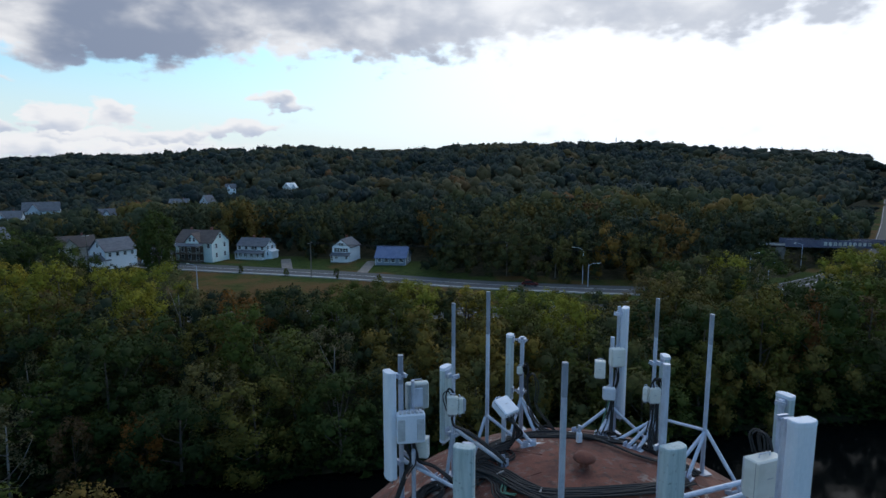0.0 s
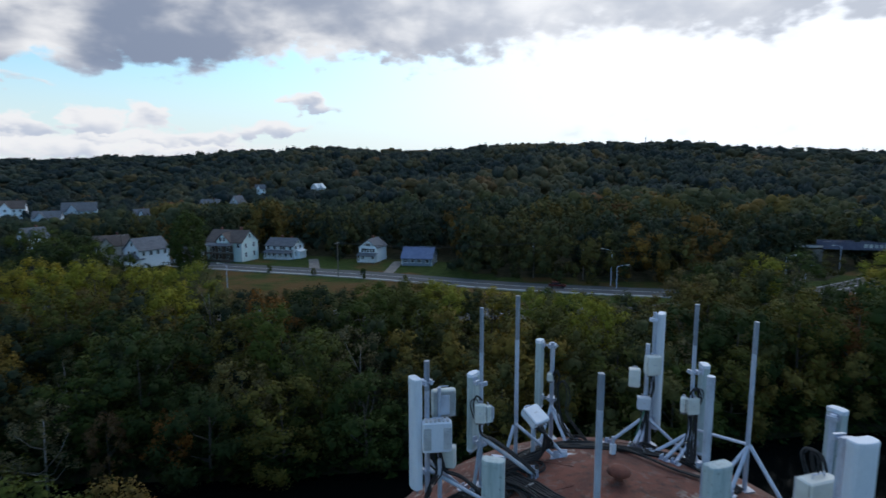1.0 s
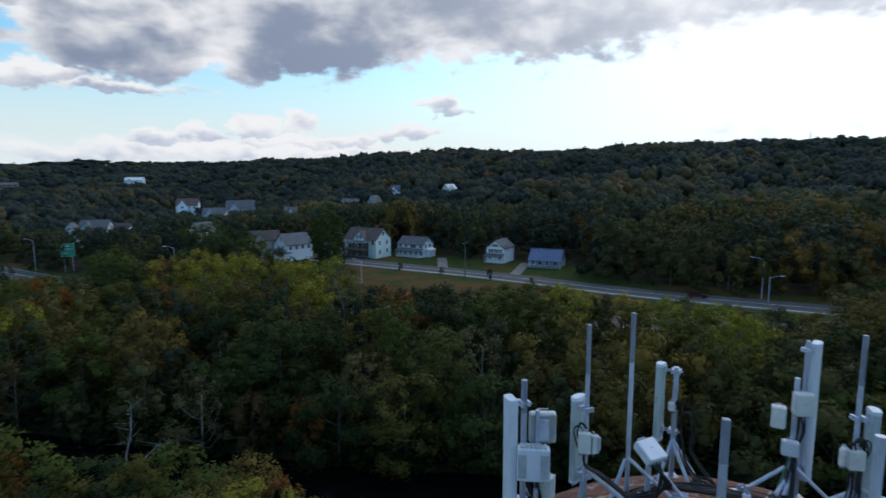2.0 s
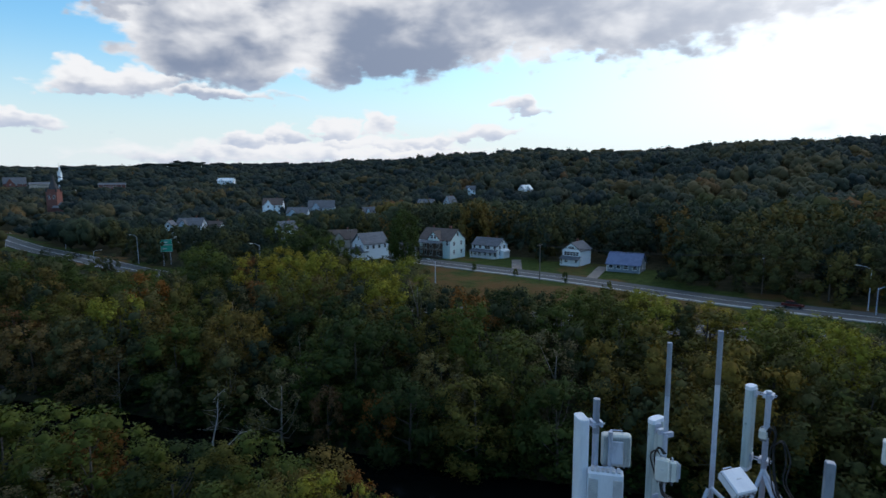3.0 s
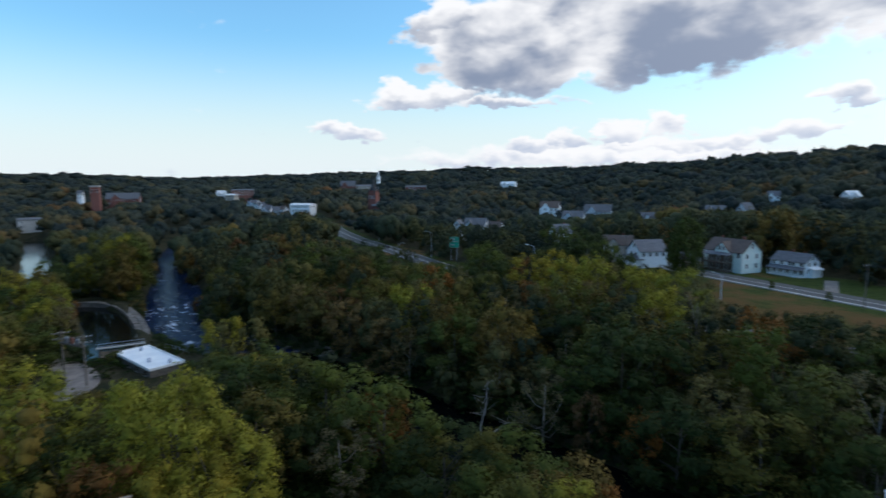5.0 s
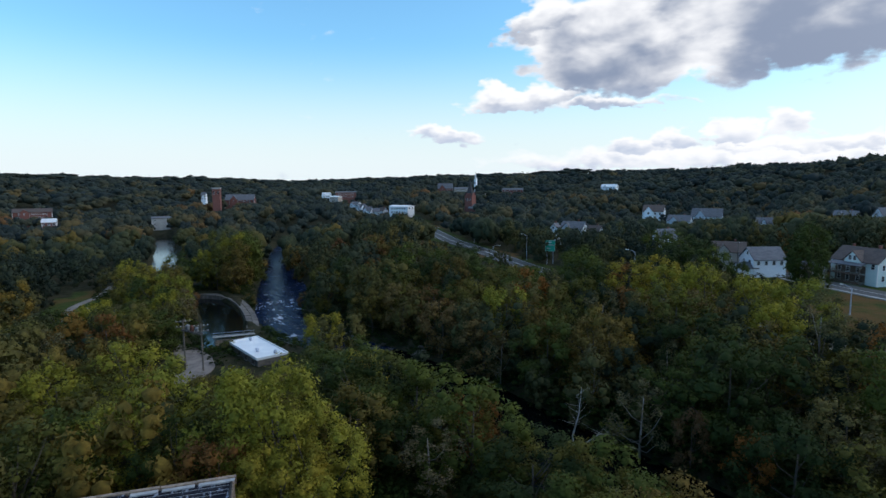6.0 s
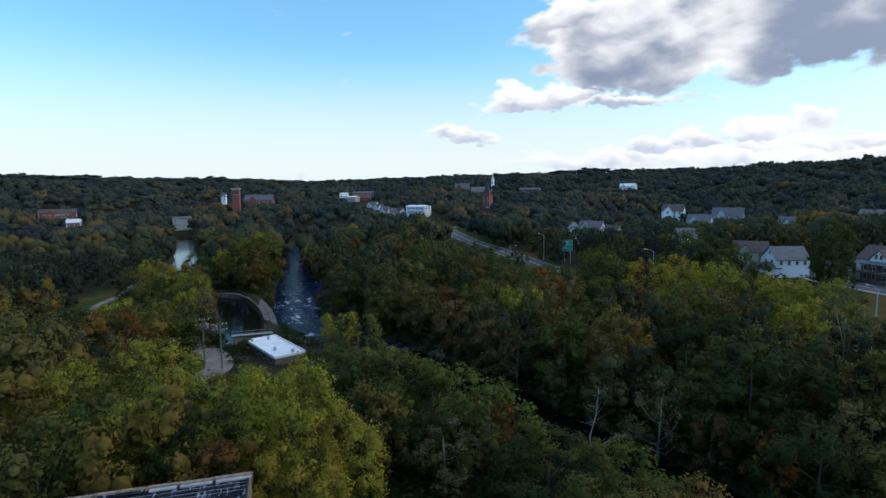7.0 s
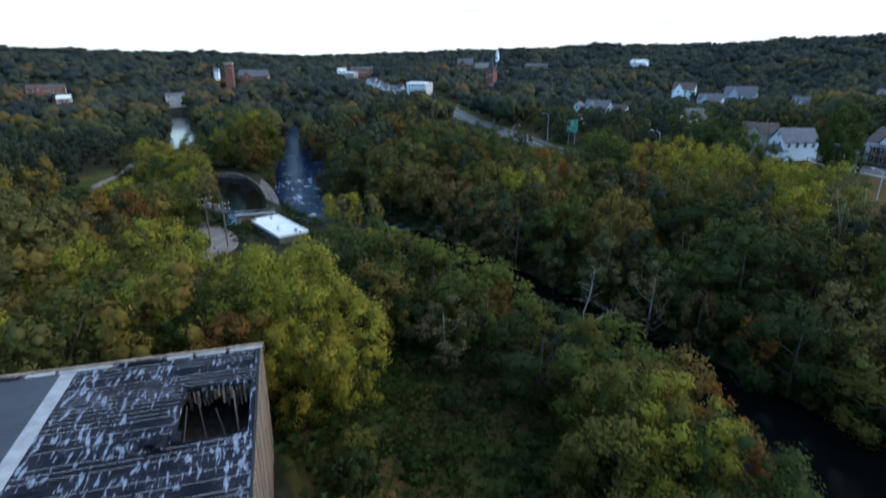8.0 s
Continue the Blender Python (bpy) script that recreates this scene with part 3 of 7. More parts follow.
def build_roads():
    hw = new("highway", ribbon(HIGHWAY, 9.6, 0.16).data("highway", ASPHALT))
    tagged(hw, "worn grey asphalt highway between trees", "road", kind="structure")
    for off in (-4.3, 4.3, 0.16, -0.16):
        part("road_line", ribbon(HIGHWAY, 0.16, 0.185, 4, off), LINE, hw)
    st = new("street", ribbon(STREET, 9.5, 0.12).data("street", ASPHALT))
    tagged(st, "grey asphalt street in front of the houses", "road", kind="structure")
    part("road_line", ribbon(STREET, 0.3, 0.145), LINE, st)
    side = new("pavement", ribbon(STREET, 1.1, 0.26, 4, -5.6).data("pavement", CONCRETE))
    tagged(side, "pale concrete pavement along the street kerb", "pavement", kind="structure")
    for i, (a, b) in enumerate((((-24.2, 160), (-23.2, 182)), ((-47, 166), (-53, 186)))):
        dr = new("driveway", ribbon(np.array([a, b], float), 3.2, 0.1, 3).data("driveway", GRAVEL))
        tagged(dr, "short pale driveway beside a house", "driveway", kind="structure")
    yard = np.array([(-96, -4), (-104, 5), (-108, 11), (-121, 10.5), (-133, 4)], float)
    gr = new("gravel_drive", ribbon(yard, 5.0, 0.12, 2).data("gravel_drive", GRAVEL))
    tagged(gr, "pale gravel drive turning by the utility poles", "driveway", kind="structure")
    trail = np.array([(-215, -6), (-196, -9), (-186, -14), (-177, -16), (-165, -15)], float)
    tr = new("dirt_track", ribbon(trail, 2.2, 0.12, 2).data("dirt_track", GRAVEL))
    tagged(tr, "narrow worn dirt track through grass", "track", kind="structure")


def build_water():
    for nm, cut, mat, lab in (("river", RIVER[0:9], STREAM, "dark still river water under overhanging trees"), ("river_rapids", RIVER[8:], RAPID, "broken blue river rapids with white foam")):
        g = Geo()
        pts = []
        for a, b in zip(cut[:-1], cut[1:]):
            pts += [a + (b - a) * j / 8 for j in range(8)]
        pts = np.array(pts + [cut[-1]])
        t = np.gradient(pts, axis=0)
        t /= np.hypot(t[:, 0], t[:, 1])[:, None]
        w = 21.0
        vs = []
        for i, p in enumerate(pts):
            for s in (-1, 1):
                vs.append((p[0] - s * w * t[i, 1], p[1] + s * w * t[i, 0], 0.0))
        g.add(vs, [(2 * i, 2 * i + 1, 2 * i + 3, 2 * i + 2) for i in range(len(pts) - 1)])
        tagged(new(nm, g.data(nm, mat)), lab, "river", kind="structure")
    g = Geo()
    g.add([(p[0], p[1] + s * 5.6, 1.6) for s in (-1, 1) for p in (POND[0] + (-4.6, 0), *POND[1:-1], POND[-1] + (5, -1.5))], [(0, 1, 5, 4), (1, 2, 6, 5), (2, 3, 7, 6)])
    tagged(new("mill_pond", g.data("mill_pond", WATER)), "dark still mill pond behind a stone wall", "pond", kind="structure")
    g = Geo()
    vs = []
    for p in CANAL:
        vs += [(p[0], p[1] - 6.4, 1.7), (p[0], p[1] + 6.4, 1.7)]
    g.add(vs, [(2 * i, 2 * i + 2, 2 * i + 3, 2 * i + 1) for i in range(len(CANAL) - 1)])
    tagged(new("canal", g.data("canal", WATER)), "canal water reflecting the bright sky", "canal", kind="structure")


build_ground()
build_roads()
build_water()

# ---------- trees ----------
ICO = [(0, 0, 1), (0.894, 0, 0.447), (0.276, 0.851, 0.447), (-0.724, 0.526, 0.447), (-0.724, -0.526, 0.447), (0.276, -0.851, 0.447),
       (0.724, 0.526, -0.447), (-0.276, 0.851, -0.447), (-0.894, 0, -0.447), (-0.276, -0.851, -0.447), (0.724, -0.526, -0.447), (0, 0, -1)]
ICO_F = [(0, 1, 2), (0, 2, 3), (0, 3, 4), (0, 4, 5), (0, 5, 1), (1, 6, 2), (2, 7, 3), (3, 8, 4), (4, 9, 5), (5, 10, 1),
         (6, 7, 2), (7, 8, 3), (8, 9, 4), (9, 10, 5), (10, 6, 1), (7, 6, 11), (8, 7, 11), (9, 8, 11), (10, 9, 11), (6, 10, 11)]


def unit(v):
    return v / np.maximum(np.linalg.norm(v, axis=1, keepdims=True), 1e-9)


def split_ico():
    """The twenty-faced ball with each face cut in four."""
    v, f, mid = [Vector(p) for p in ICO], [], {}

    def half(i, j):
        key = (min(i, j), max(i, j))
        if key not in mid:
            mid[key] = len(v)
            v.append((v[i] + v[j]).normalized())
        return mid[key]

    for a, b, c in ICO_F:
        ab, bc, ca = half(a, b), half(b, c), half(c, a)
        f += [(a, ab, ca), (b, bc, ab), (c, ca, bc), (ab, bc, ca)]
    return np.array([tuple(p) for p in v]), np.array(f)


BALL_FINE, BALL_COARSE = split_ico(), (np.array(ICO), np.array(ICO_F))


def lobes_of(rng, n, tall, wide, low=0.22, lump=(0.15, 0.34)):
    """Centres and radii of the lumps of a crown of that height and radius, standing at the origin: a few boughs, each with tufts over it."""
    big = max(7, n // 6)
    up = (np.arange(big) + rng.uniform(0.2, 0.8, big)) / big
    env = np.sin(np.pi * np.clip(0.20 + 0.70 * up, 0, 1)) ** 0.7
    turn = np.arange(big) * 2.4 + rng.uniform(-0.5, 0.5, big)
    out = wide * env * rng.uniform(0.35, 0.72, big)
    bough = np.stack([np.cos(turn) * out, np.sin(turn) * out, tall * (low + 0.08 + (0.76 - low) * up)], 1)
    reach = wide * rng.uniform(0.30, 0.46, big)
    pick = np.arange(n) % big
    d = rng.normal(size=(n, 3)) * np.array([1, 1, 0.8])
    away = bough[pick] * np.array([1, 1, 0])
    d = unit(unit(d) + unit(away) * 0.7 + np.array([0, 0, 0.45]))
    c = bough[pick] + d * reach[pick][:, None] * np.array([1, 1, 1.15])
    c[:, 2] = np.clip(c[:, 2], tall * (low + 0.03), tall * 0.95)
    return c, wide * rng.uniform(lump[0], lump[1], n) * 0.85


def crown_arrays(rng, c, rad, leaves, size, closed=True, core=0.7, ragged=0.3):
    """Leaf clumps (three-cornered flakes) over the lumps, and a closed ragged ball inside each lump that stops light from passing.
    Gives corners, faces and the soft outward direction of the foliage at each corner."""
    pick = rng.choice(len(c), leaves, p=rad ** 2 / (rad ** 2).sum())
    d = rng.normal(size=(leaves, 3))
    d[:, 2] += 0.6
    d = unit(d)
    q = rng.uniform(0.72, 1.06, (leaves, 1)) + ragged * rng.uniform(0, 1, (leaves, 1)) ** 4
    p = c[pick] + d * rad[pick][:, None] * q * np.array([1, 1, 1.2])
    nrm = unit(d + rng.normal(size=d.shape) * 0.38)
    up = d * 0.55 + rng.normal(size=d.shape) * 0.55
    up[:, 2] += 0.75
    a = unit(np.cross(up, nrm))
    b = unit(np.cross(nrm, a))
    s = size * rng.uniform(0.5, 1.3, (leaves, 1))
    tri = np.stack([p - a * s * 0.7, p + a * s * rng.uniform(0.5, 0.8, (leaves, 1)) - b * s * 0.6, p + b * s * rng.uniform(0.9, 1.6, (leaves, 1))], 1).reshape(-1, 3)
    faces = np.arange(len(tri)).reshape(-1, 3)
    mid = np.array([0, 0, c[:, 2].mean() * 0.8])
    soft = unit(d * 1.0 + unit(p - mid) * 0.5 + rng.normal(size=d.shape) * 0.2)
    soft = np.repeat(soft, 3, axis=0)
    if closed:
        bv, bf = BALL_COARSE
        vs, fs, ns, base = [tri], [faces], [soft], len(tri)
        for cc, cr in zip(c, rad):
            w = bv * rng.uniform(0.6, 1.1, (len(bv), 1)) * np.array([1, 1, 1.1])
            out = unit((cc - mid)[None])[0]
            keep = (bv[bf].mean(1) @ out > -0.35) & (bv[bf].mean(1)[:, 2] > -0.75)
            vs.append(cc + w * cr * core)
            fs.append(bf[keep] + base)
            ns.append(unit(bv * 0.9 + unit(cc + w * cr - mid) * 0.5 + rng.normal(size=bv.shape) * 0.15))
            base += len(bv)
        tri, faces, soft = np.concatenate(vs), np.concatenate(fs), np.concatenate(ns)
    return tri, faces, soft


def leafy_mesh(name, v, f, soft, mat, tint=None):
    """A foliage mesh, shaded along the soft outward directions."""
    me = arrays_mesh(name, v, f, mat, tint)
    me.polygons.foreach_set("use_smooth", np.ones(len(f), bool))
    me.normals_split_custom_set_from_vertices(soft.astype(np.float32))
    return me


def trunk_geo(rng, c, tall, thick, limbs=7):
    g = Geo()
    sway = rng.normal(size=2) * 0.25
    g.tube([(0, 0, -0.6), (0.04, 0.02, tall * 0.2), (sway[0] * 0.5, sway[1] * 0.5, tall * 0.5), (sway[0], sway[1], tall * 0.74)], thick, 7, thick * 0.22)
    order = rng.permutation(len(c))[:limbs]
    for i in order:
        e = c[i]
        z0 = min(max(e[2] * rng.uniform(0.4, 0.65), tall * 0.16), tall * 0.7)
        k0 = z0 / (tall * 0.86)
        s = np.array([sway[0] * k0, sway[1] * k0, z0])
        mid = (s + e) / 2 + np.array([0, 0, -0.05 * tall]) + rng.normal(size=3) * 0.2
        g.tube([tuple(s), tuple(mid), tuple(e)], thick * 0.42, 5, thick * 0.1)
    return g


TREE_KINDS = {}


def tree_kind(key, seed, mat, bark, tall, wide, leaves=9500, size=0.185, n=64, low=0.0, closed=True, thick=0.24, lump=(0.16, 0.32), ragged=0.35):
    """A form of tree, with a finer crown for those that the camera passes nearest."""
    rng = np.random.default_rng(seed)
    c, rad = lobes_of(rng, n, tall, wide, low, lump)
    fine = leafy_mesh("crown", *crown_arrays(rng, c, rad, leaves, size, closed, 0.55, ragged), mat)
    coarse = leafy_mesh("crown", *crown_arrays(rng, c, rad, int(leaves * 0.48), size * 1.3, closed, 0.56, ragged), mat)
    trunk = trunk_geo(rng, c, tall, thick).data("trunk", bark, True)
    TREE_KINDS.setdefault(key, []).append((trunk, fine, coarse, tall))


for j in range(4):
    tree_kind("green", 10 + j, GREEN, BARK, 15 + j * 0.7, 5.6 + 0.3 * j)
    tree_kind("olive", 20 + j, OLIVE, BARK, 15.5 + j * 0.6, 5.2 + 0.3 * j, lump=(0.13, 0.27), n=76, ragged=0.6)
for j in range(3):
    tree_kind("yellow", 30 + j, YELLOW, BARK, 14 + j, 4.7 + 0.3 * j, 10500, 0.155, 84, 0.0, True, 0.24, (0.11, 0.24), 0.7)
    tree_kind("tan", 70 + j, TAN, BARK, 14 + j, 4.8 + 0.3 * j, 8500, 0.165, 80, 0.0, True, 0.24, (0.11, 0.25), 0.8)
    tree_kind("rust", 40 + j, RUST, BARK, 11 + j, 3.8 + 0.3 * j, 5500, 0.16, 56, 0.0, True, 0.2, (0.13, 0.28), 0.5)
    tree_kind("grey", 50 + j, GREY, PALE_BARK, 13.5 + j, 3.8 + 0.2 * j, 4500, 0.14, 60, 0.12, False, 0.22, (0.10, 0.24), 0.6)
tree_kind("shrub", 60, GREEN, BARK, 3.6, 2.6, 2200, 0.17, 26, 0.0, True, 0.08)
tree_kind("shrub", 61, OLIVE, BARK, 3.0, 2.4, 2200, 0.17, 26, 0.0, True, 0.08)
tree_kind("tower", 62, GREEN, BARK, 20, 5.4, 9000, 0.24, 110)
TREE_LABEL = {"green": "dense dark green broadleaf tree in the woods", "olive": "olive-green autumn tree with thinning leaves", "yellow": "yellow-green autumn tree with a full crown",
              "tan": "tan-olive autumn tree with thinning leaves",
              "rust": "small rust-orange autumn tree among green ones", "grey": "half-bare grey-green tree with pale limbs", "shrub": "low rounded green bush at the wood's edge",
              "tower": "tall dark green tree beside the houses"}
FINE_REACH = 58.0   # metres from the tank within which crowns are finest
TREES = []       # x, y, radius of every single tree


def tree(key, x, y, scale=1.0, variant=0, turn=0.0, wide=1.0):
    trunk, fine, coarse, tall = TREE_KINDS[key][variant % len(TREE_KINDS[key])]
    crown = fine if math.hypot(x, y) < FINE_REACH else coarse
    ob = thing("bush" if key == "shrub" else "tree", pose(x, y, ground_z(x, y) - 0.1, 0, 0, turn) @ Matrix.Diagonal((scale * wide, scale * wide, scale, 1)),
               TREE_LABEL[key], "bush" if key == "shrub" else "tree", "bushes" if key == "shrub" else "trees along the river")
    for nm, me in (("trunk", trunk), ("crown", crown)):
        new(nm, me).parent = ob
    TREES.append((x, y, 4.0 * scale * wide))
    return ob


def keep_clear(x, y):
    """Where no tree of the woods may stand."""
    x, y = np.asarray(x, float), np.asarray(y, float)
    dr, at = line_distance(x, y, RIVER)
    half = np.interp(at, np.arange(len(RIVER)), RIVER_HALF)
    far_side = y > np.interp(x, RIVER[::-1, 0], RIVER[::-1, 1])
    bad = dr < half + np.where(far_side, -1.0, 0.5)
    bad |= ~far_side & (x > -8)
    dh, _ = line_distance(x, y, HIGHWAY)
    ds, _ = line_distance(x, y, STREET)
    bad |= (dh < 8.0) | ((ds < 9) & (x < 85))
    north_hw = y > np.interp(x, HIGHWAY[:9, 0], HIGHWAY[:9, 1])
    south_st = y < np.interp(x, STREET[:, 0], STREET[:, 1])
    bad |= north_hw & south_st & (x > -80) & (x < 62)
    bad |= (ds < 17) & (x > -84) & (x < 0) & ~south_st
    dc, _ = line_distance(x, y, CANAL)
    bad |= dc < 6.0
    dd, _ = line_distance(x, y, DAM)
    bad |= dd < 3.6
    dp, _ = line_distance(x, y, POND)
    bad |= dp < 7.0
    for cx, cy, rx, ry in CLEARINGS:
        bad |= np.hypot((x - cx) / rx, (y - cy) / ry) < 1
    for hx, hy, hr in SITES:
        bad |= np.hypot(x - hx, y - hy) < hr
    return bad


# ---------- buildings ----------
SITES = []        # x, y, radius kept free of trees
LANES = []        # azimuth, half angle, distance, height of the sight line's end
CLEARINGS = [(-39, 11, 8, 5), (-35, 20.5, 19, 13), (-178, -12, 26, 8), (-112, 8, 12, 9), (-113, 21, 12, 7), (2, 8.5, 9, 9), (-36, -6, 20, 14), (-128, 29, 13, 6)]


def window(parent, p, w, h, rz, trim=True, m=None):
    """A sash window: frame, two sashes' bars, sill and pane, its back on the wall at p."""
    t = pose(*p, 0, 0, rz)
    fr = Geo()
    b = 0.11
    fr.box((0, -0.04, h / 2 - b / 2), (w + 2 * b, 0.1, b), t).box((0, -0.04, -h / 2 + b / 2), (w + 2 * b, 0.1, b), t)
    fr.box((-w / 2 - b / 2, -0.04, 0), (b, 0.1, h - 2 * b), t).box((w / 2 + b / 2, -0.04, 0), (b, 0.1, h - 2 * b), t).box((0, -0.045, 0), (w, 0.06, 0.07), t)
    fo = part("window", fr, TRIM if trim else PORCH, parent)
    part("pane", Geo().box((0, -0.015, 0), (w, 0.04, h - 2 * b), t), PANE, fo)
    part("window_sill", Geo().box((0, -0.09, -h / 2 - 0.04), (w + 0.4, 0.18, 0.08), t), TRIM if trim else CONCRETE, fo)


def roof_slabs(L, D, eave, rise, over=0.45, thick=0.22):
    s = Geo()
    sl = rise / (D / 2)
    for side in (-1, 1):
        y0, y1 = side * (D / 2 + over), 0.0
        z0, z1 = eave - sl * over, eave + rise
        vs = []
        for x in (-L / 2 - over, L / 2 + over):
            vs += [(x, y0, z0 + 0.04), (x, y1, z1 + 0.04), (x, y1, z1 + 0.04 + thick), (x, y0, z0 + 0.04 + thick)]
        s.add(vs, [(0, 1, 2, 3), (7, 6, 5, 4), (0, 4, 5, 1), (1, 5, 6, 2), (2, 6, 7, 3), (3, 7, 4, 0)])
    return s


def gable_body(L, D, eave, rise, low=-1.5):
    prof = [(-D / 2, low), (D / 2, low), (D / 2, eave), (0, eave + rise), (-D / 2, eave)]
    return Geo().rings([[(x, y, z) for y, z in prof] for x in (-L / 2, L / 2)])


def clapboards(L, D, eave, parent, mat, pitch=0.42):
    """Board edges standing a little proud of the long walls and the gable ends."""
    g = Geo()
    z = 0.4
    while z < eave - 0.2:
        for s in (-1, 1):
            g.box((0, s * (D / 2 + 0.012), z), (L, 0.03, 0.05))
            g.box((s * (L / 2 + 0.012), 0, z), (0.03, D, 0.05))
        z += pitch
    tagged(part("siding", g, mat, parent), kind="stuff")


def house(x, y, yaw, L, D, eave, rise, wall, roof, label, front=(), back=(), left=(), right=(), chimney=None, z=None, site=True, boards=True, base=-1.5):
    """A gabled house. Its ridge runs along local x, its front looks to local -y. Windows: (across, up, width, height)."""
    ob = thing("house", pose(x, y, ground_z(x, y) if z is None else z, 0, 0, yaw), label, "house", "houses of the town")
    part("wall", gable_body(L, D, eave, rise, base), wall, ob)
    if boards:
        clapboards(L, D, eave, ob, wall)
    part("roof", roof_slabs(L, D, eave, rise), roof, ob)
    for sx in (-1, 1):
        for sy in (-1, 1):
            part("corner_board", Geo().box((sx * (L / 2 + 0.02), sy * (D / 2 + 0.02), eave / 2), (0.22, 0.22, eave)), TRIM, ob)
    for a, u, w, h in front:
        window(ob, (a, -D / 2 - 0.01, u), w, h, 0)
    for a, u, w, h in back:
        window(ob, (a, D / 2 + 0.01, u), w, h, 180)
    for a, u, w, h in left:
        window(ob, (-L / 2 - 0.01, a, u), w, h, -90)
    for a, u, w, h in right:
        window(ob, (L / 2 + 0.01, a, u), w, h, 90)
    if chimney is not None:
        g = Geo().box((chimney, 0.3, eave + rise + 0.0), (0.5, 0.5, 1.6)).box((chimney, 0.3, eave + rise + 0.86), (0.62, 0.62, 0.12))
        part("chimney", g, BRICK, ob)
    if site:
        SITES.append((x, y, max(L, D) / 2 + (7.0 if boards else 3.5)))
    return ob


def porch(ob, x0, x1, y, depth, floors, mat, roofmat, levels=1, h=2.7, rail=True, skirt=None):
    """An open porch with posts, rails and a lean-to roof along the front wall at local y."""
    w = x1 - x0
    n = max(2, int(round(w / 2.2)) + 1)
    for lv in range(levels):
        z = floors + lv * h
        part("porch_deck", Geo().box(((x0 + x1) / 2, y - depth / 2, z - 0.12), (w, depth, 0.24)), mat, ob)
        for i in range(n):
            part("porch_post", Geo().box((x0 + 0.1 + (w - 0.2) * i / (n - 1), y - depth + 0.1, z + h / 2 - 0.12), (0.16, 0.16, h - 0.24), cut=0.03), mat, ob)
        if rail:
            g = Geo().box(((x0 + x1) / 2, y - depth + 0.1, z + 0.9), (w, 0.09, 0.08)).box(((x0 + x1) / 2, y - depth + 0.1, z + 0.18), (w, 0.07, 0.07))
            for i in range(int(w / 0.32)):
                g.box((x0 + 0.2 + i * 0.32, y - depth + 0.1, z + 0.54), (0.05, 0.05, 0.66))
            tagged(part("porch_rail", g, mat, ob), kind="stuff")
    z = floors + levels * h
    g = Geo()
    vs = [(q, yy, zz) for q in (x0 - 0.3, x1 + 0.3) for yy, zz in ((y - depth - 0.35, z - 0.1), (y + 0.02, z + 0.75), (y + 0.02, z + 0.93), (y - depth - 0.35, z + 0.08))]
    g.add(vs, [(0, 1, 2, 3), (7, 6, 5, 4), (0, 4, 5, 1), (1, 5, 6, 2), (2, 6, 7, 3), (3, 7, 4, 0)])
    part("porch_roof", g, roofmat, ob)
    part("porch_foundation", Geo().box(((x0 + x1) / 2, y - depth / 2, floors / 2 - 0.5), (w - 0.1, depth - 0.1, floors + 0.74)), STONE, ob)


def row(n, span, u, w=0.95, h=1.6):
    return [(-span / 2 + span * i / max(n - 1, 1), u, w, h) for i in range(n)]


# the large pale green house with a two-storey porch
h = house(-80.0, 184.0, -14, 13.6, 8.6, 6.5, 3.4, CREAM_WALL, BROWN_ROOF, "large pale green clapboard house with brown roof and porch",
          row(4, 11, 5.4), (), (), [(-2.2, 2.2, 0.9, 1.6), (2.2, 2.2, 0.9, 1.6), (-2.2, 5.2, 0.9, 1.6), (2.2, 5.2, 0.9, 1.6), (0, 8.3, 0.9, 1.5)], -4)
porch(h, -5.6, 3.6, -4.3, 2.4, 0.5, PORCH, GREY_ROOF, 2, 2.45)
for lv in range(2):
    part("porch_wall", Geo().box((-1.0, -4.34, 1.7 + 2.45 * lv), (9.0, 0.06, 2.2)), PORCH, h, "dark timber porch wall")
    for q in (-4.2, -1.6, 1.4):
        window(h, (q, -4.38, 1.6 + 2.45 * lv), 0.9, 1.5, 0)
cross = gable_body(5.2, 5.0, 6.7, 2.5, 5.6)
cross.v = [(-vy, vx - 2.4, vz) for vx, vy, vz in cross.v]
part("cross_gable", cross, CREAM_WALL, h)
slabs = roof_slabs(5.2, 5.0, 6.7, 2.5, 0.35)
slabs.v = [(-vy, vx - 2.4, vz) for vx, vy, vz in slabs.v]
part("cross_gable_roof", slabs, BROWN_ROOF, h)
for a in (-0.7, 0.7):
    window(h, (a, -5.02, 7.4), 0.8, 1.4, 0)
part("chimney", Geo().box((3.5, 0.5, 10.2), (0.7, 0.7, 1.6)), BRICK, h)
# the long white house
h = house(-64.0, 190.0, -14, 10.4, 6.6, 4.5, 2.2, WHITE_WALL, GREY_ROOF, "white two-storey clapboard house with grey roof and porch",
          [(a, 3.75, 0.95, 1.2) for a in (-4.4, -1.9, 0.6, 1.7, 4.2)] + [(a, 1.45, 1.0, 1.6) for a in (-4.2, -2.2, 0.0, 2.2, 4.2)], (), (), [(-1.6, 1.8, 0.9, 1.5), (1.6, 1.8, 0.9, 1.5), (-1.6, 3.9, 0.9, 1.2), (1.2, 3.9, 0.9, 1.2), (0, 5.6, 0.7, 0.9)], -1)
porch(h, -5.1, 5.1, -3.3, 1.9, 0.3, TRIM, GREY_ROOF, 1, 1.9)
part("chimney", Geo().box((2.8, 0.2, 6.8), (0.5, 0.5, 1.2)), BRICK, h)
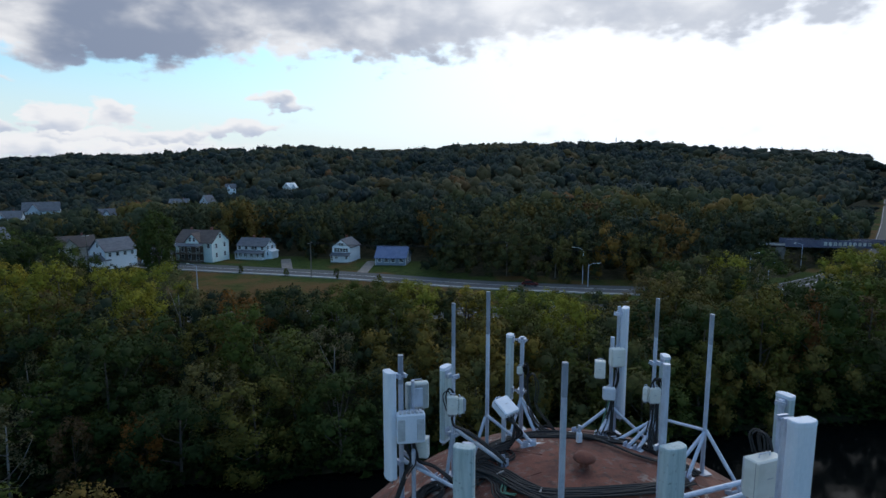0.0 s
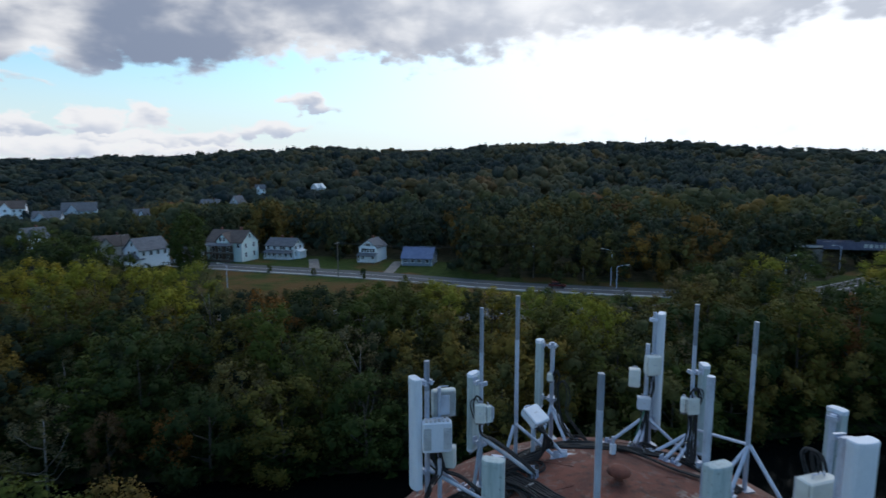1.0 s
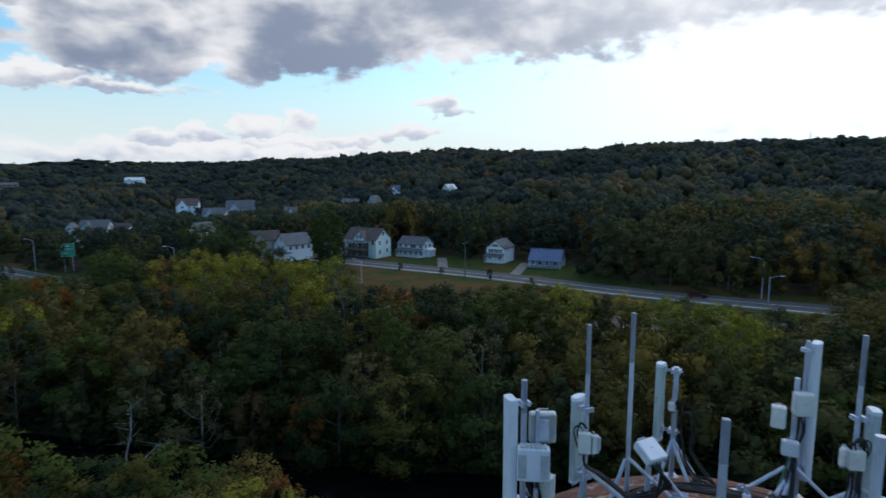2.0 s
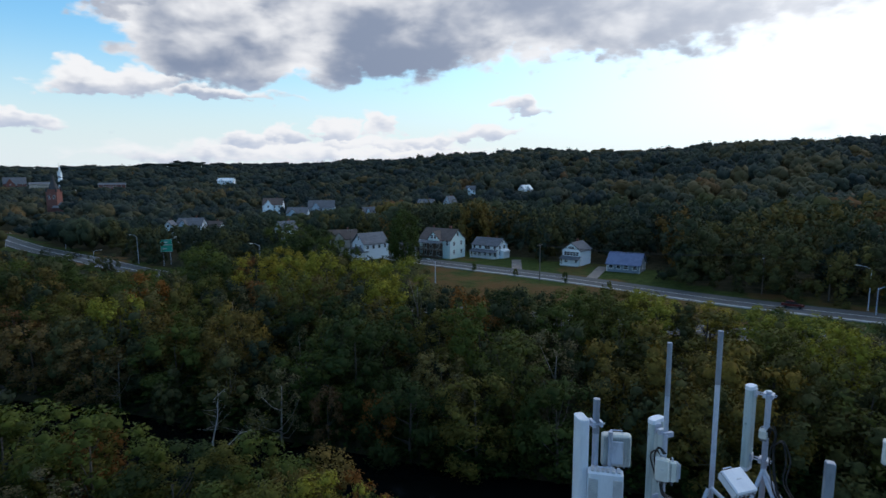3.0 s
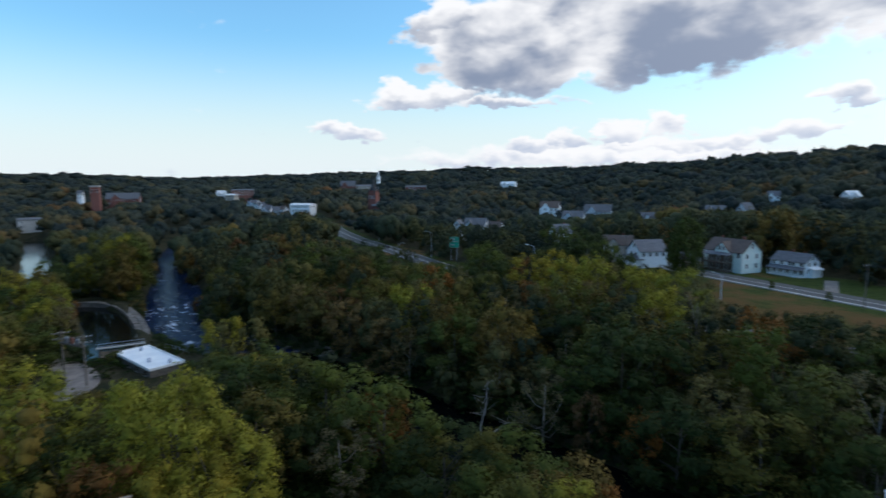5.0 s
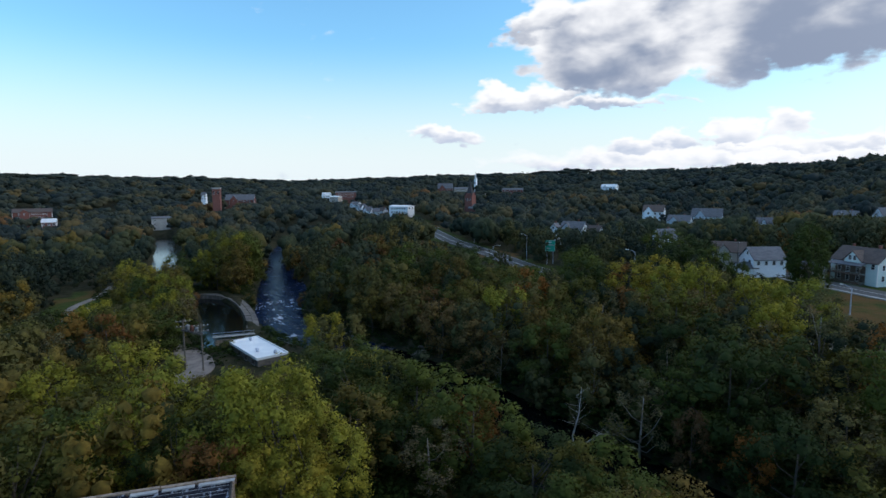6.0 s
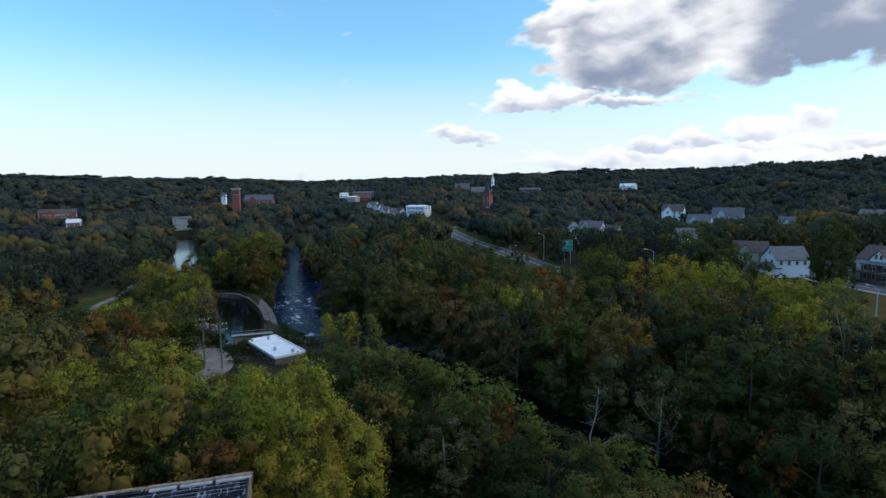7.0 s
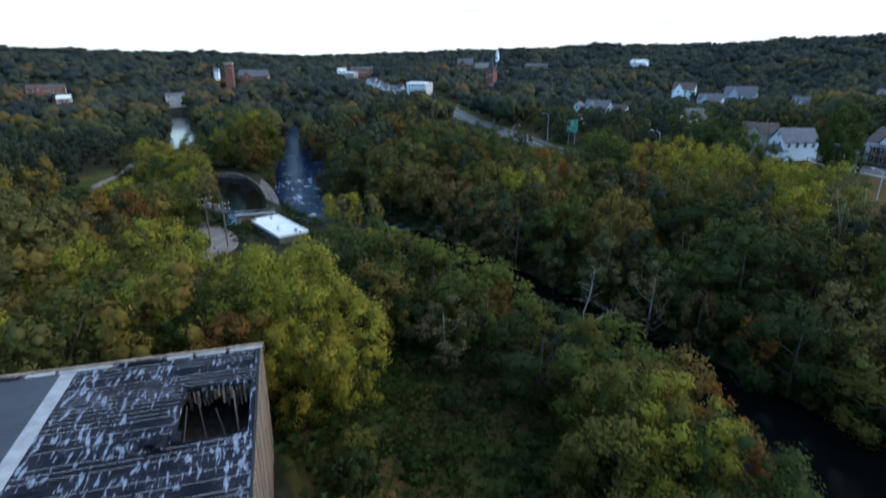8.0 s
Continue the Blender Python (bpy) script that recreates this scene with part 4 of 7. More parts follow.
lean = Geo().box((5.9, 0.6, 1.2), (1.5, 4.2, 2.8)).add([(5.2, -1.7, 2.5), (6.9, -1.7, 2.3), (6.9, 2.9, 2.3), (5.2, 2.9, 2.5), (5.2, -1.7, 3.1), (6.9, -1.7, 2.5), (6.9, 2.9, 2.5), (5.2, 2.9, 3.1)],
                                                       [(3, 2, 1, 0), (4, 5, 6, 7), (0, 1, 5, 4), (1, 2, 6, 5), (2, 3, 7, 6), (3, 0, 4, 7)])
part("side_room", lean, WHITE_WALL, h)
# the narrow white house, gable to the street
h = house(-32.2, 184.5, 76, 8.2, 6.0, 5.0, 2.3, WHITE_WALL, GREY_ROOF, "narrow white gabled house with triple windows and porch",
          (), (), [(-2.0, 3.9, 0.8, 1.4), (-1.0, 3.9, 0.8, 1.4), (0, 3.9, 0.8, 1.4), (1.0, 3.9, 0.8, 1.4), (2.0, 3.9, 0.8, 1.4), (-0.45, 5.8, 0.75, 1.0), (0.45, 5.8, 0.75, 1.0),
                  (-1.8, 1.7, 0.8, 1.5), (1.8, 1.7, 0.8, 1.5)], [], 1)
side = thing("porch", h.matrix_basis @ pose(0, 0, 0, 0, 0, -90), "white open porch along the house front", "porch")
porch(side, -3.0, 3.0, -4.1, 1.9, 0.4, TRIM, GREY_ROOF, 1, 1.9)
for ob in list(side.children):
    ob.parent = h
    ob.matrix_basis = pose(0, 0, 0, 0, 0, -90) @ ob.matrix_basis
bpy.data.objects.remove(side)
# the low house with the blue roof
h = house(-16.0, 178.0, -8, 9.6, 7.6, 2.4, 3.0, SLATE_WALL, BLUE_ROOF, "low grey-blue bungalow with a large blue roof",
          [(a, 1.5, 1.2, 1.2) for a in (-3.6, -1.4, 0.8, 3.4)], (), (), [(0, 1.5, 1.0, 1.2)])
seams = Geo()
for i in range(12):
    xx = -4.85 + i * 0.88
    seams.add([(xx - 0.03, -4.2, 2.34), (xx + 0.03, -4.2, 2.34), (xx + 0.03, 0, 5.68), (xx - 0.03, 0, 5.68)], [(0, 1, 2, 3)])
tagged(part("roof_seams", seams, BLUE_ROOF, h), kind="stuff")
# the white house at the bend with a lower wing
h = house(-101.0, 169.0, 62, 9.5, 8.0, 5.3, 3.2, WHITE_WALL, GREY_ROOF, "white gabled house with grey roof and low wing",
          row(4, 7, 4.2, 0.8, 1.3), (), [(-1.6, 4.2, 0.9, 1.5), (1.6, 4.2, 0.9, 1.5), (-0.2, 6.9, 0.8, 1.3), (-1.6, 1.6, 0.9, 1.5)], ())
wing = gable_body(5.0, 4.6, 2.7, 1.4)
wing.v = [(vx - 6.2, vy - 1.5, vz) for vx, vy, vz in wing.v]
part("wing", wing, WHITE_WALL, h)
wr = roof_slabs(5.0, 4.6, 2.7, 1.4)
wr.v = [(vx - 6.2, vy - 1.5, vz) for vx, vy, vz in wr.v]
part("wing_roof", wr, GREY_ROOF, h)
garage = house(-91.5, 177.0, 20, 8.0, 6.5, 2.6, 2.0, TAN_WALL, GREY_ROOF, "low grey-roofed garage beside the white house", row(2, 4, 1.4), (), (), ())


def town_house(az, dist, top_tan, L, D, yaw, wall, roof, rise, label, wins=3, seen=7.0):
    """A house of the town whose ridge stands where a level sight line falls top_tan a metre."""
    L, D = L * 0.85, D * 0.85
    x, y = -dist * math.sin(radians(az)), dist * math.cos(radians(az))
    top = 37.9 + top_tan * dist
    z = ground_z(x, y)
    eave = max(top - z - rise, 3.0)
    z = top - rise - eave
    fr = row(wins, L * 0.7, eave - 1.4, 1.0, 1.5) + (row(wins, L * 0.7, eave - 4.2, 1.0, 1.5) if eave > 5.2 else [])
    ga = [(-D * 0.22, eave - 1.3, 1.0, 1.5), (D * 0.22, eave - 1.3, 1.0, 1.5), (0, eave + rise * 0.35, 0.9, 1.2)]
    LANES.append((az, math.degrees(math.atan((max(L, D) / 2 - 1) / dist)), dist, top - seen * (0.40 if dist < 420 else 0.66)))
    ob = house(x, y, yaw, L, D, eave, rise, wall, roof, label, fr, (), ga, ga, L * 0.2, z, boards=False, base=-4)
    if rise > 2.3 and L > 6:
        w, out = min(D * 0.55, L * 0.4), D / 2 + 0.9
        for geo, name, mat in ((gable_body(out, w, eave, rise * 0.8), "cross_gable", wall), (roof_slabs(out, w, eave, rise * 0.8, 0.3), "cross_gable_roof", roof)):
            geo.v = [(-vy - L * 0.2, vx - out / 2, vz) for vx, vy, vz in geo.v]
            part(name, geo, mat, ob)
        window(ob, (-L * 0.2, -out - 0.01, eave - 1.2), 1.0, 1.5, 0)
    return ob


town_house(33.6, 205, -0.0968, 11, 8, 40, TAN_WALL, BROWN_ROOF, 2.8, "tan house with a brown shingle roof", 3, 1.5)
town_house(39.1, 250, -0.0791, 9, 7, 70, WHITE_WALL, GREY_ROOF, 3.2, "white gabled house with a blue-grey roof", 2, 6)
town_house(47.6, 280, -0.0691, 13, 9, 25, BLUE_WALL, GREY_ROOF, 3.0, "pale blue house with spreading grey roofs", 4, 5)
town_house(49.4, 276, -0.0725, 7, 6, 120, WHITE_WALL, GREY_ROOF, 3.0, "white gable-fronted house among garden trees", 2, 5)
town_house(45.6, 288, -0.0755, 8, 6, 20, WHITE_WALL, BROWN_ROOF, 2.2, "small white house with a brown roof", 2, 4)
town_house(40.2, 400, -0.0395, 15, 11, 30, WHITE_WALL, BROWN_ROOF, 4.0, "large white house under a brown roof", 4, 9)
town_house(37.9, 345, -0.0557, 14, 9, 25, BLUE_WALL, GREY_ROOF, 3.0, "long pale blue house with a grey roof", 4, 7)
town_house(35.6, 390, -0.0443, 20, 11, 30, BLUE_WALL, GREY_ROOF, 4.5, "large pale blue house with steep grey roof", 5, 12)
town_house(31.0, 350, -0.0569, 9, 8, 50, WHITE_WALL, GREY_ROOF, 3.0, "small white house between trees", 2, 7)
town_house(25.1, 390, -0.0438, 13, 9, 10, TAN_WALL, GREY_ROOF, 3.0, "grey-roofed house at the foot of the hill", 3, 4)
town_house(22.7, 395, -0.0386, 7, 9, 60, BLUE_WALL, GREY_ROOF, 4.0, "narrow pale blue gabled house in the trees", 2, 9)
town_house(20.6, 440, -0.0205, 8, 8, 20, WHITE_WALL, GREY_ROOF, 3.0, "white house standing high among trees", 2, 8)
town_house(15.1, 440, -0.0194, 10, 8, 60, WHITE_WALL, WHITE_ROOF, 3.0, "white house with a pale roof in woods", 3, 5)
town_house(44.4, 790, -0.0047, 24, 10, 20, WHITE_WALL, WHITE_ROOF, 3.0, "long white building on the far slope", 6, 6)
town_house(65.0, 435, -0.0402, 19, 12, 35, WHITE_WALL, WHITE_ROOF, 0.8, "white flat-roofed commercial block in town", 6, 8)
town_house(72.5, 640, -0.0166, 10, 9, 60, WHITE_WALL, WHITE_ROOF, 3.0, "white house in the town centre", 3, 7)
town_house(69.6, 560, -0.0330, 11, 9, 30, WHITE_WALL, GREY_ROOF, 2.5, "pale house row in the town", 3, 8)
town_house(68.4, 470, -0.0420, 8, 8, 50, WHITE_WALL, GREY_ROOF, 3.0, "small white gabled house in town", 2, 6)
town_house(67.6, 455, -0.0450, 6, 6, 70, BLUE_WALL, GREY_ROOF, 2.5, "little blue house in town", 2, 5)
town_house(71.6, 600, -0.0225, 12, 9, 40, TAN_WALL, WHITE_ROOF, 1.0, "pale flat-roofed shop block in town", 4, 8)
town_house(69.0, 500, -0.0370, 10, 8, 100, WHITE_WALL, GREY_ROOF, 2.8, "white gabled house beside the town street", 2, 7)
town_house(66.9, 470, -0.0440, 7, 6, 20, BLUE_WALL, BROWN_ROOF, 2.4, "small pale blue house at the town's edge", 2, 5)
town_house(70.6, 640, -0.0150, 26, 12, 70, BRICK, GREY_ROOF, 1.0, "red brick block of the town centre", 7, 12)
town_house(60.6, 840, -0.0020, 26, 16, 60, BRICK, GREY_ROOF, 7.0, "large red brick hall with hipped grey roof", 6, 14)
town_house(58.8, 830, -0.0090, 30, 14, 60, TAN_WALL, GREY_ROOF, 2.0, "long pale school building in the trees", 8, 8)
town_house(53.8, 800, -0.0110, 34, 10, 50, BRICK, GREY_ROOF, 2.0, "long low brick building with pale roof", 8, 5)
town_house(97.0, 555, -0.0347, 30, 12, 95, BRICK, BROWN_ROOF, 2.5, "long low red brick mill building", 9, 8)
town_house(95.9, 450, -0.0500, 9, 9, 90, BRICK, WHITE_ROOF, 2.0, "brick building with a white lean-to roof", 3, 6)
town_house(80.6, 640, -0.0184, 34, 16, 70, BRICK, GREY_ROOF, 5.5, "large red brick mill with a grey roof", 8, 12)
town_house(87.5, 450, -0.0519, 14, 8, 90, CONCRETE, GREY_ROOF, 1.0, "grey concrete gatehouse by the canal", 2, 7)
town_house(83.8, 640, -0.0140, 5, 5, 60, WHITE_WALL, GREY_ROOF, 2.5, "white house high behind the mill", 2, 5)


def mill_chimney():
    az, d = 82.7, 600
    x, y = -d * math.sin(radians(az)), d * math.cos(radians(az))
    z = ground_z(x, y)
    top = 37.9 - 0.0066 * d - z
    ob = thing("brick_tower", pose(x, y, z, 0, 0, 70), "square red brick mill tower with pale cap", "tower")
    part("shaft", Geo().box((0, 0, top / 2 - 2), (7, 7, top + 2)), BRICK, ob)
    part("cornice", Geo().box((0, 0, top - 0.7), (7.8, 7.8, 1.4)), CONCRETE, ob)
    for s in (-1, 1):
        for q in (-2, 2):
            window(ob, (q, -3.52, top - 5), 1.4, 3.0, 0)
    SITES.append((x, y, 9))
    LANES.append((az, 0.6, d, z + top - 22))


def church(az, d, top_tan, wall, spire, tower_w, tower_h, label, seen, half):
    x, y = -d * math.sin(radians(az)), d * math.cos(radians(az))
    z = ground_z(x, y)
    top = 37.9 + top_tan * d - z
    ob = thing("church", pose(x, y, z, 0, 0, 30), label, "church")
    w = tower_w
    part("tower", Geo().box((0, 0, (top - tower_h) / 2 - 2), (w, w, top - tower_h + 4)), wall, ob)
    part("belfry", Geo().box((0, 0, top - tower_h + 0.3), (w + 0.7, w + 0.7, 0.6)).box((0, 0, top - tower_h + 1.4), (w * 0.8, w * 0.8, 2.2)), wall, ob)
    part("spire", Geo().lathe([(w * 0.5, top - tower_h + 2.4), (w * 0.3, top - tower_h * 0.55), (0.09, top)], 8), spire, ob)
    for sx in (-1, 1):
        for sy in (-1, 1):
            part("pinnacle", Geo().lathe([(w * 0.1, top - tower_h + 0.5), (w * 0.09, top - tower_h + 2.2), (0.04, top - tower_h + 4.4)], 6, pose(sx * w * 0.45, sy * w * 0.45, 0)), spire, ob)
    for a in (-w * 0.22, w * 0.22):
        window(ob, (a, -w / 2 - 0.02, top - tower_h - 3), 1.0, 2.6, 0)
    nave = gable_body(18, 11, 4.5, 3.5)
    nave.v = [(vx + 10, vy, vz) for vx, vy, vz in nave.v]
    part("nave", nave, wall, ob)
    nr = roof_slabs(18, 11, 4.5, 3.5)
    nr.v = [(vx + 10, vy, vz) for vx, vy, vz in nr.v]
    part("nave_roof", nr, GREY_ROOF, ob)
    SITES.append((x, y, 12))
    LANES.append((az, half, d, z + top - seen))


mill_chimney()
church(58.04, 490, 0.0026, BRICK, SLATE, 7.2, 13.0, "red brick church with a dark slate spire", 26, 0.55)
church(57.53, 850, 0.0187, WHITE_WALL, TRIM, 3.6, 14.0, "white wooden church steeple above the trees", 19, 0.5)


# ---------- street furniture ----------
def street_lamp(x, y, tall, yaw, arm=2.4):
    ob = thing("street_lamp", pose(x, y, ground_z(x, y), 0, 0, yaw), "tall grey steel street lamp beside the road", "street lamp", "street lamps")
    part("pole", Geo().tube([(0, 0, -0.2), (0, 0, tall * 0.5), (0, 0, tall)], 0.13, 8, 0.08), GALV, ob)
    part("arm", Geo().tube([(0, 0, tall - 0.3), (arm * 0.4, 0, tall + 0.25), (arm, 0, tall + 0.4)], 0.06, 6, 0.04), GALV, ob)
    part("lamp_head", Geo().box((arm + 0.3, 0, tall + 0.38), (0.85, 0.34, 0.18), cut=0.05), RADIO, ob)
    part("base_plate", Geo().box((0, 0, 0.03), (0.45, 0.45, 0.14)), CONCRETE, ob)


for x, y, tall, yaw in ((-62.2, 138.3, 6, 160), (38.0, 148.7, 9.5, 150), (38.4, 144.5, 6.0, 0), (84.6, 150.8, 8, 10), (84, 141, 7, 0), (-230.5, 146.5, 9, 190), (-172, 133.5, 9.5, 190),
                        (-178, 122, 5.5, 20), (-113, 127.0, 10.5, 190), (-258, 139.5, 5.5, 20), (111, 170, 8, 190)):
    street_lamp(x, y, tall, yaw)


def utility_pole(x, y, tall, yaw, arms=1, label="weathered wooden utility pole with crossarm"):
    ob = thing("utility_pole", pose(x, y, ground_z(x, y), 0, 0, yaw), label, "utility pole", "utility poles")
    part("pole", Geo().tube([(0, 0, -0.5), (0, 0, tall / 2), (0, 0, tall)], 0.17, 8, 0.11), POLE_WOOD, ob)
    for i in range(arms):
        zz = tall - 0.5 - i * 1.0
        part("crossarm", Geo().box((0, 0.14, zz), (2.6, 0.12, 0.14)), POLE_WOOD, ob)
        for q in (-1.15, -0.45, 0.45, 1.15):
            part("insulator", Geo().lathe([(0.05, zz + 0.07), (0.075, zz + 0.13), (0.04, zz + 0.24)], 8, pose(q, 0.14, 0)), RADIO, ob)
    return (x, y, ground_z(x, y) + tall)


def wire(a, b, sag, name="power_line"):
    """Sagging wires between two pole heads."""
    a, b = Vector(a), Vector(b)
    side = (b - a).cross(Vector((0, 0, 1))).normalized()
    ob = thing(name, Matrix.Translation(a), "thin black overhead power lines", "power line", "power lines")
    for q in (-1.15, -0.45, 0.45, 1.15):
        pts = [(a.lerp(b, t / 10) + side * q - Vector((0, 0, 0.35 + sag * (1 - (t / 5 - 1) ** 2))) - a)[:] for t in range(11)]
        part("wire", Geo().tube(pts, 0.022, 4), CABLE, ob)


p1 = utility_pole(-36.8, 153.2, 10.5, 75)
p2 = utility_pole(18.3, 157.2, 10.5, 75, 2)
p3 = utility_pole(31.9, 155.3, 9.0, 75, 2)
p0 = utility_pole(-103.5, 160.5, 11, 75)
wire(p1, p2, 1.2)
wire(p2, p3, 0.4)
wire(p3, (75, 152, 16.5), 0.9)
q1 = utility_pole(-113.9, 8.1, 9.0, 84, 2, "wooden utility pole carrying a transformer platform")
q2 = utility_pole(-108.7, 10.7, 9.0, 84, 2, "wooden utility pole carrying a transformer platform")
q3 = utility_pole(-140, -9, 8.0, 84, 1)
plat = thing("transformer_rack", pose(-111.3, 9.4, ground_z(-111.3, 9.4) + 7.0, 0, 0, 26.5), "rusty timber rack with transformers between two poles", "transformer rack")
for s in (-0.3, 0.3):
    part("beam", Geo().box((0, s, 0), (6.2, 0.16, 0.24)), POLE_WOOD, plat)
for q in (-1.5, 0, 1.5):
    part("transformer", Geo().lathe([(0.28, 0.12), (0.34, 0.2), (0.34, 0.95), (0.2, 1.08), (0.06, 1.3)], 12, pose(q, 0, 0)), STEEL_DARK if q else RUSTED, plat, "grey steel drum")


def highway_sign():
    x, y = -160, 135
    z = ground_z(x, y)
    top = 37.9 - 0.1125 * 209 + 2.1 - z
    ob = thing("highway_sign", pose(x, y, z, 0, 0, 40), "large green highway sign with white border on posts", "road sign")
    part("panel", Geo().box((0, 0, top - 2.0), (3.7, 0.08, 4.2), cut=0.02), SIGN_GREEN, ob)
    br = Geo()
    for s in (-1, 1):
        br.box((0, -0.05, top - 2.0 + s * 1.98), (3.5, 0.015, 0.1)).box((s * 1.72, -0.05, top - 2.0), (0.1, 0.015, 3.86))
    part("border", br, LINE, ob, "white reflective border")
    part("bar", Geo().box((-0.5, -0.05, top - 0.8), (1.8, 0.015, 0.36)), LINE, ob)
    part("bar", Geo().box((0.3, -0.05, top - 1.7), (2.0, 0.015, 0.36)), LINE, ob)
    part("arrow", Geo().box((-0.3, -0.05, top - 3.0), (0.9, 0.015, 0.3)).add([(-0.75, -0.058, top - 2.55), (-1.3, -0.058, top - 3.0), (-0.75, -0.058, top - 3.45)], [(0, 1, 2)]), LINE, ob, "white arrow")
    for s in (-1.1, 1.1):
        part("post", Geo().box((s, 0.12, (top - 1) / 2), (0.16, 0.16, top + 1)), GALV, ob)
    LANES.append((49.9, 1.9, 209, z + top - 5.6))


highway_sign()


def radio_mast():
    """A thin lattice mast on the ridge."""
    az, d = -17.0, 800
    x, y = -d * math.sin(radians(az)), d * math.cos(radians(az))
    z = ground_z(x, y)
    tall = 37.9 + 0.0575 * d - z
    ob = thing("radio_mast", pose(x, y, z), "thin grey lattice radio mast on the ridge", "radio mast")
    for i in range(3):
        a = i * math.tau / 3
        part("leg", Geo().tube([(1.2 * math.cos(a), 1.2 * math.sin(a), 0), (0.35 * math.cos(a), 0.35 * math.sin(a), tall)], 0.16, 5), GALV, ob)
    g = Geo()
    for j in range(14):
        q = 1.2 - 0.85 * j / 14
        for i in range(3):
            a, b = i * math.tau / 3, (i + 1) * math.tau / 3
            g.tube([(q * math.cos(a), q * math.sin(a), tall * j / 14), (q * math.cos(b), q * math.sin(b), tall * (j + 1) / 14)], 0.07, 4)
    tagged(part("lattice", g, GALV, ob), kind="stuff")
    part("aerial", Geo().tube([(0, 0, tall), (0, 0, tall + 4)], 0.12, 5), GALV, ob)


radio_mast()


def rail_bridge():
    """A steel plate-girder railway bridge across the highway."""
    ob = thing("railway_bridge", pose(111.5, 179.5, 0, 0, 0, -10), "blue-grey steel girder railway bridge with white lettering", "bridge")
    L, zt = 66.0, 16.05
    for y in (0.0, 5.0):
        g = Geo().box((L / 2, y, zt - 1.2), (L, 0.05, 2.2)).box((L / 2, y, zt - 0.06), (L, 0.5, 0.12)).box((L / 2, y, zt - 2.34), (L, 0.5, 0.12))
        for i in range(34):
            g.box((1 + i * 1.95, y, zt - 1.2), (0.1, 0.36, 2.16))
        part("girder", g, BRIDGE, ob)
    part("deck", Geo().box((L / 2, 2.5, zt - 1.9), (L + 14, 4.4, 0.4)), CONCRETE, ob)
    for y in (1.7, 3.2):
        part("rail", Geo().box((L / 2, y, zt - 1.62), (L + 14, 0.08, 0.16)), STEEL_DARK, ob)
    # a row of plain white bars where the owner's lettering stands
    xx = 11.5
    for i, n in enumerate((10, 1, 9)):
        for j in range(n):
            part("bar", Geo().box((xx + 0.35, -0.07, zt - 1.2), (0.92, 0.02, 1.15)), LINE, ob)
            xx += 1.42
        xx += 0.8
    for x in (-1.5, L + 1.5):
        part("abutment", Geo().box((x, 2.5, 8), (3.0, 6, 11.0)), STONE, ob)
    for x in (22, 44):
        part("pier", Geo().box((x, 2.5, 10), (1.2, 6.0, 8.2), cut=0.1), STONE, ob)
    SITES.append((111, 178, 10))


rail_bridge()


def car(x, y, z, yaw, paint, label):
    ob = thing("car", pose(x, y, z, 0, 0, yaw), label, "car", "cars on the road")
    prof = [(-2.2, 0.45), (-2.2, 0.85), (-1.9, 0.95), (1.1, 0.95), (2.1, 0.85), (2.25, 0.45)]
    part("body", Geo().rings([[(px, q, pz) for px, pz in prof] for q in (-0.85, 0.85)]), paint, ob)
    cab = [(-1.7, 0.95), (-1.3, 1.42), (0.3, 1.45), (1.05, 0.95)]
    part("cabin", Geo().rings([[(px, q, pz) for px, pz in cab] for q in (-0.72, 0.72)]), PANE, ob)
    part("roof", Geo().box((-0.5, 0, 1.46), (1.7, 1.4, 0.05)), paint, ob)
    for wx in (-1.35, 1.4):
        for s in (-1, 1):
            w = part("wheel", Geo().lathe([(0.2, -0.1), (0.31, -0.09), (0.33, 0), (0.31, 0.09), (0.2, 0.1)], 14, pose(wx, s * 0.8, 0.33, 90)), TYRE, ob)
            part("rim", Geo().lathe([(0.02, -0.06), (0.19, -0.06), (0.19, 0.06), (0.02, 0.06)], 10, pose(wx, s * 0.82, 0.33, 90)), GALV, w)


car(23.1, 144.6, ground_z(23.1, 144.6) + 0.17, -10, RED_PAINT, "dark red car on the grey street")
car(-203.0, 132.8, ground_z(-203, 132.8) + 0.17, -12, BLACK_PAINT, "black car on the highway")

# ---------- the water tank ----------
TANK = (2.5, 8.7)
DOME_R, DOME_TOP, TANK_R = 7.0, 32.3, 5.0


def dome_z(x, y):
    r = min(math.hypot(x - TANK[0], y - TANK[1]), TANK_R)
    return DOME_TOP - DOME_R + math.sqrt(DOME_R ** 2 - r * r)


def on_dome(x, y, lift=0.0):
    return (x, y, dome_z(x, y) + lift)


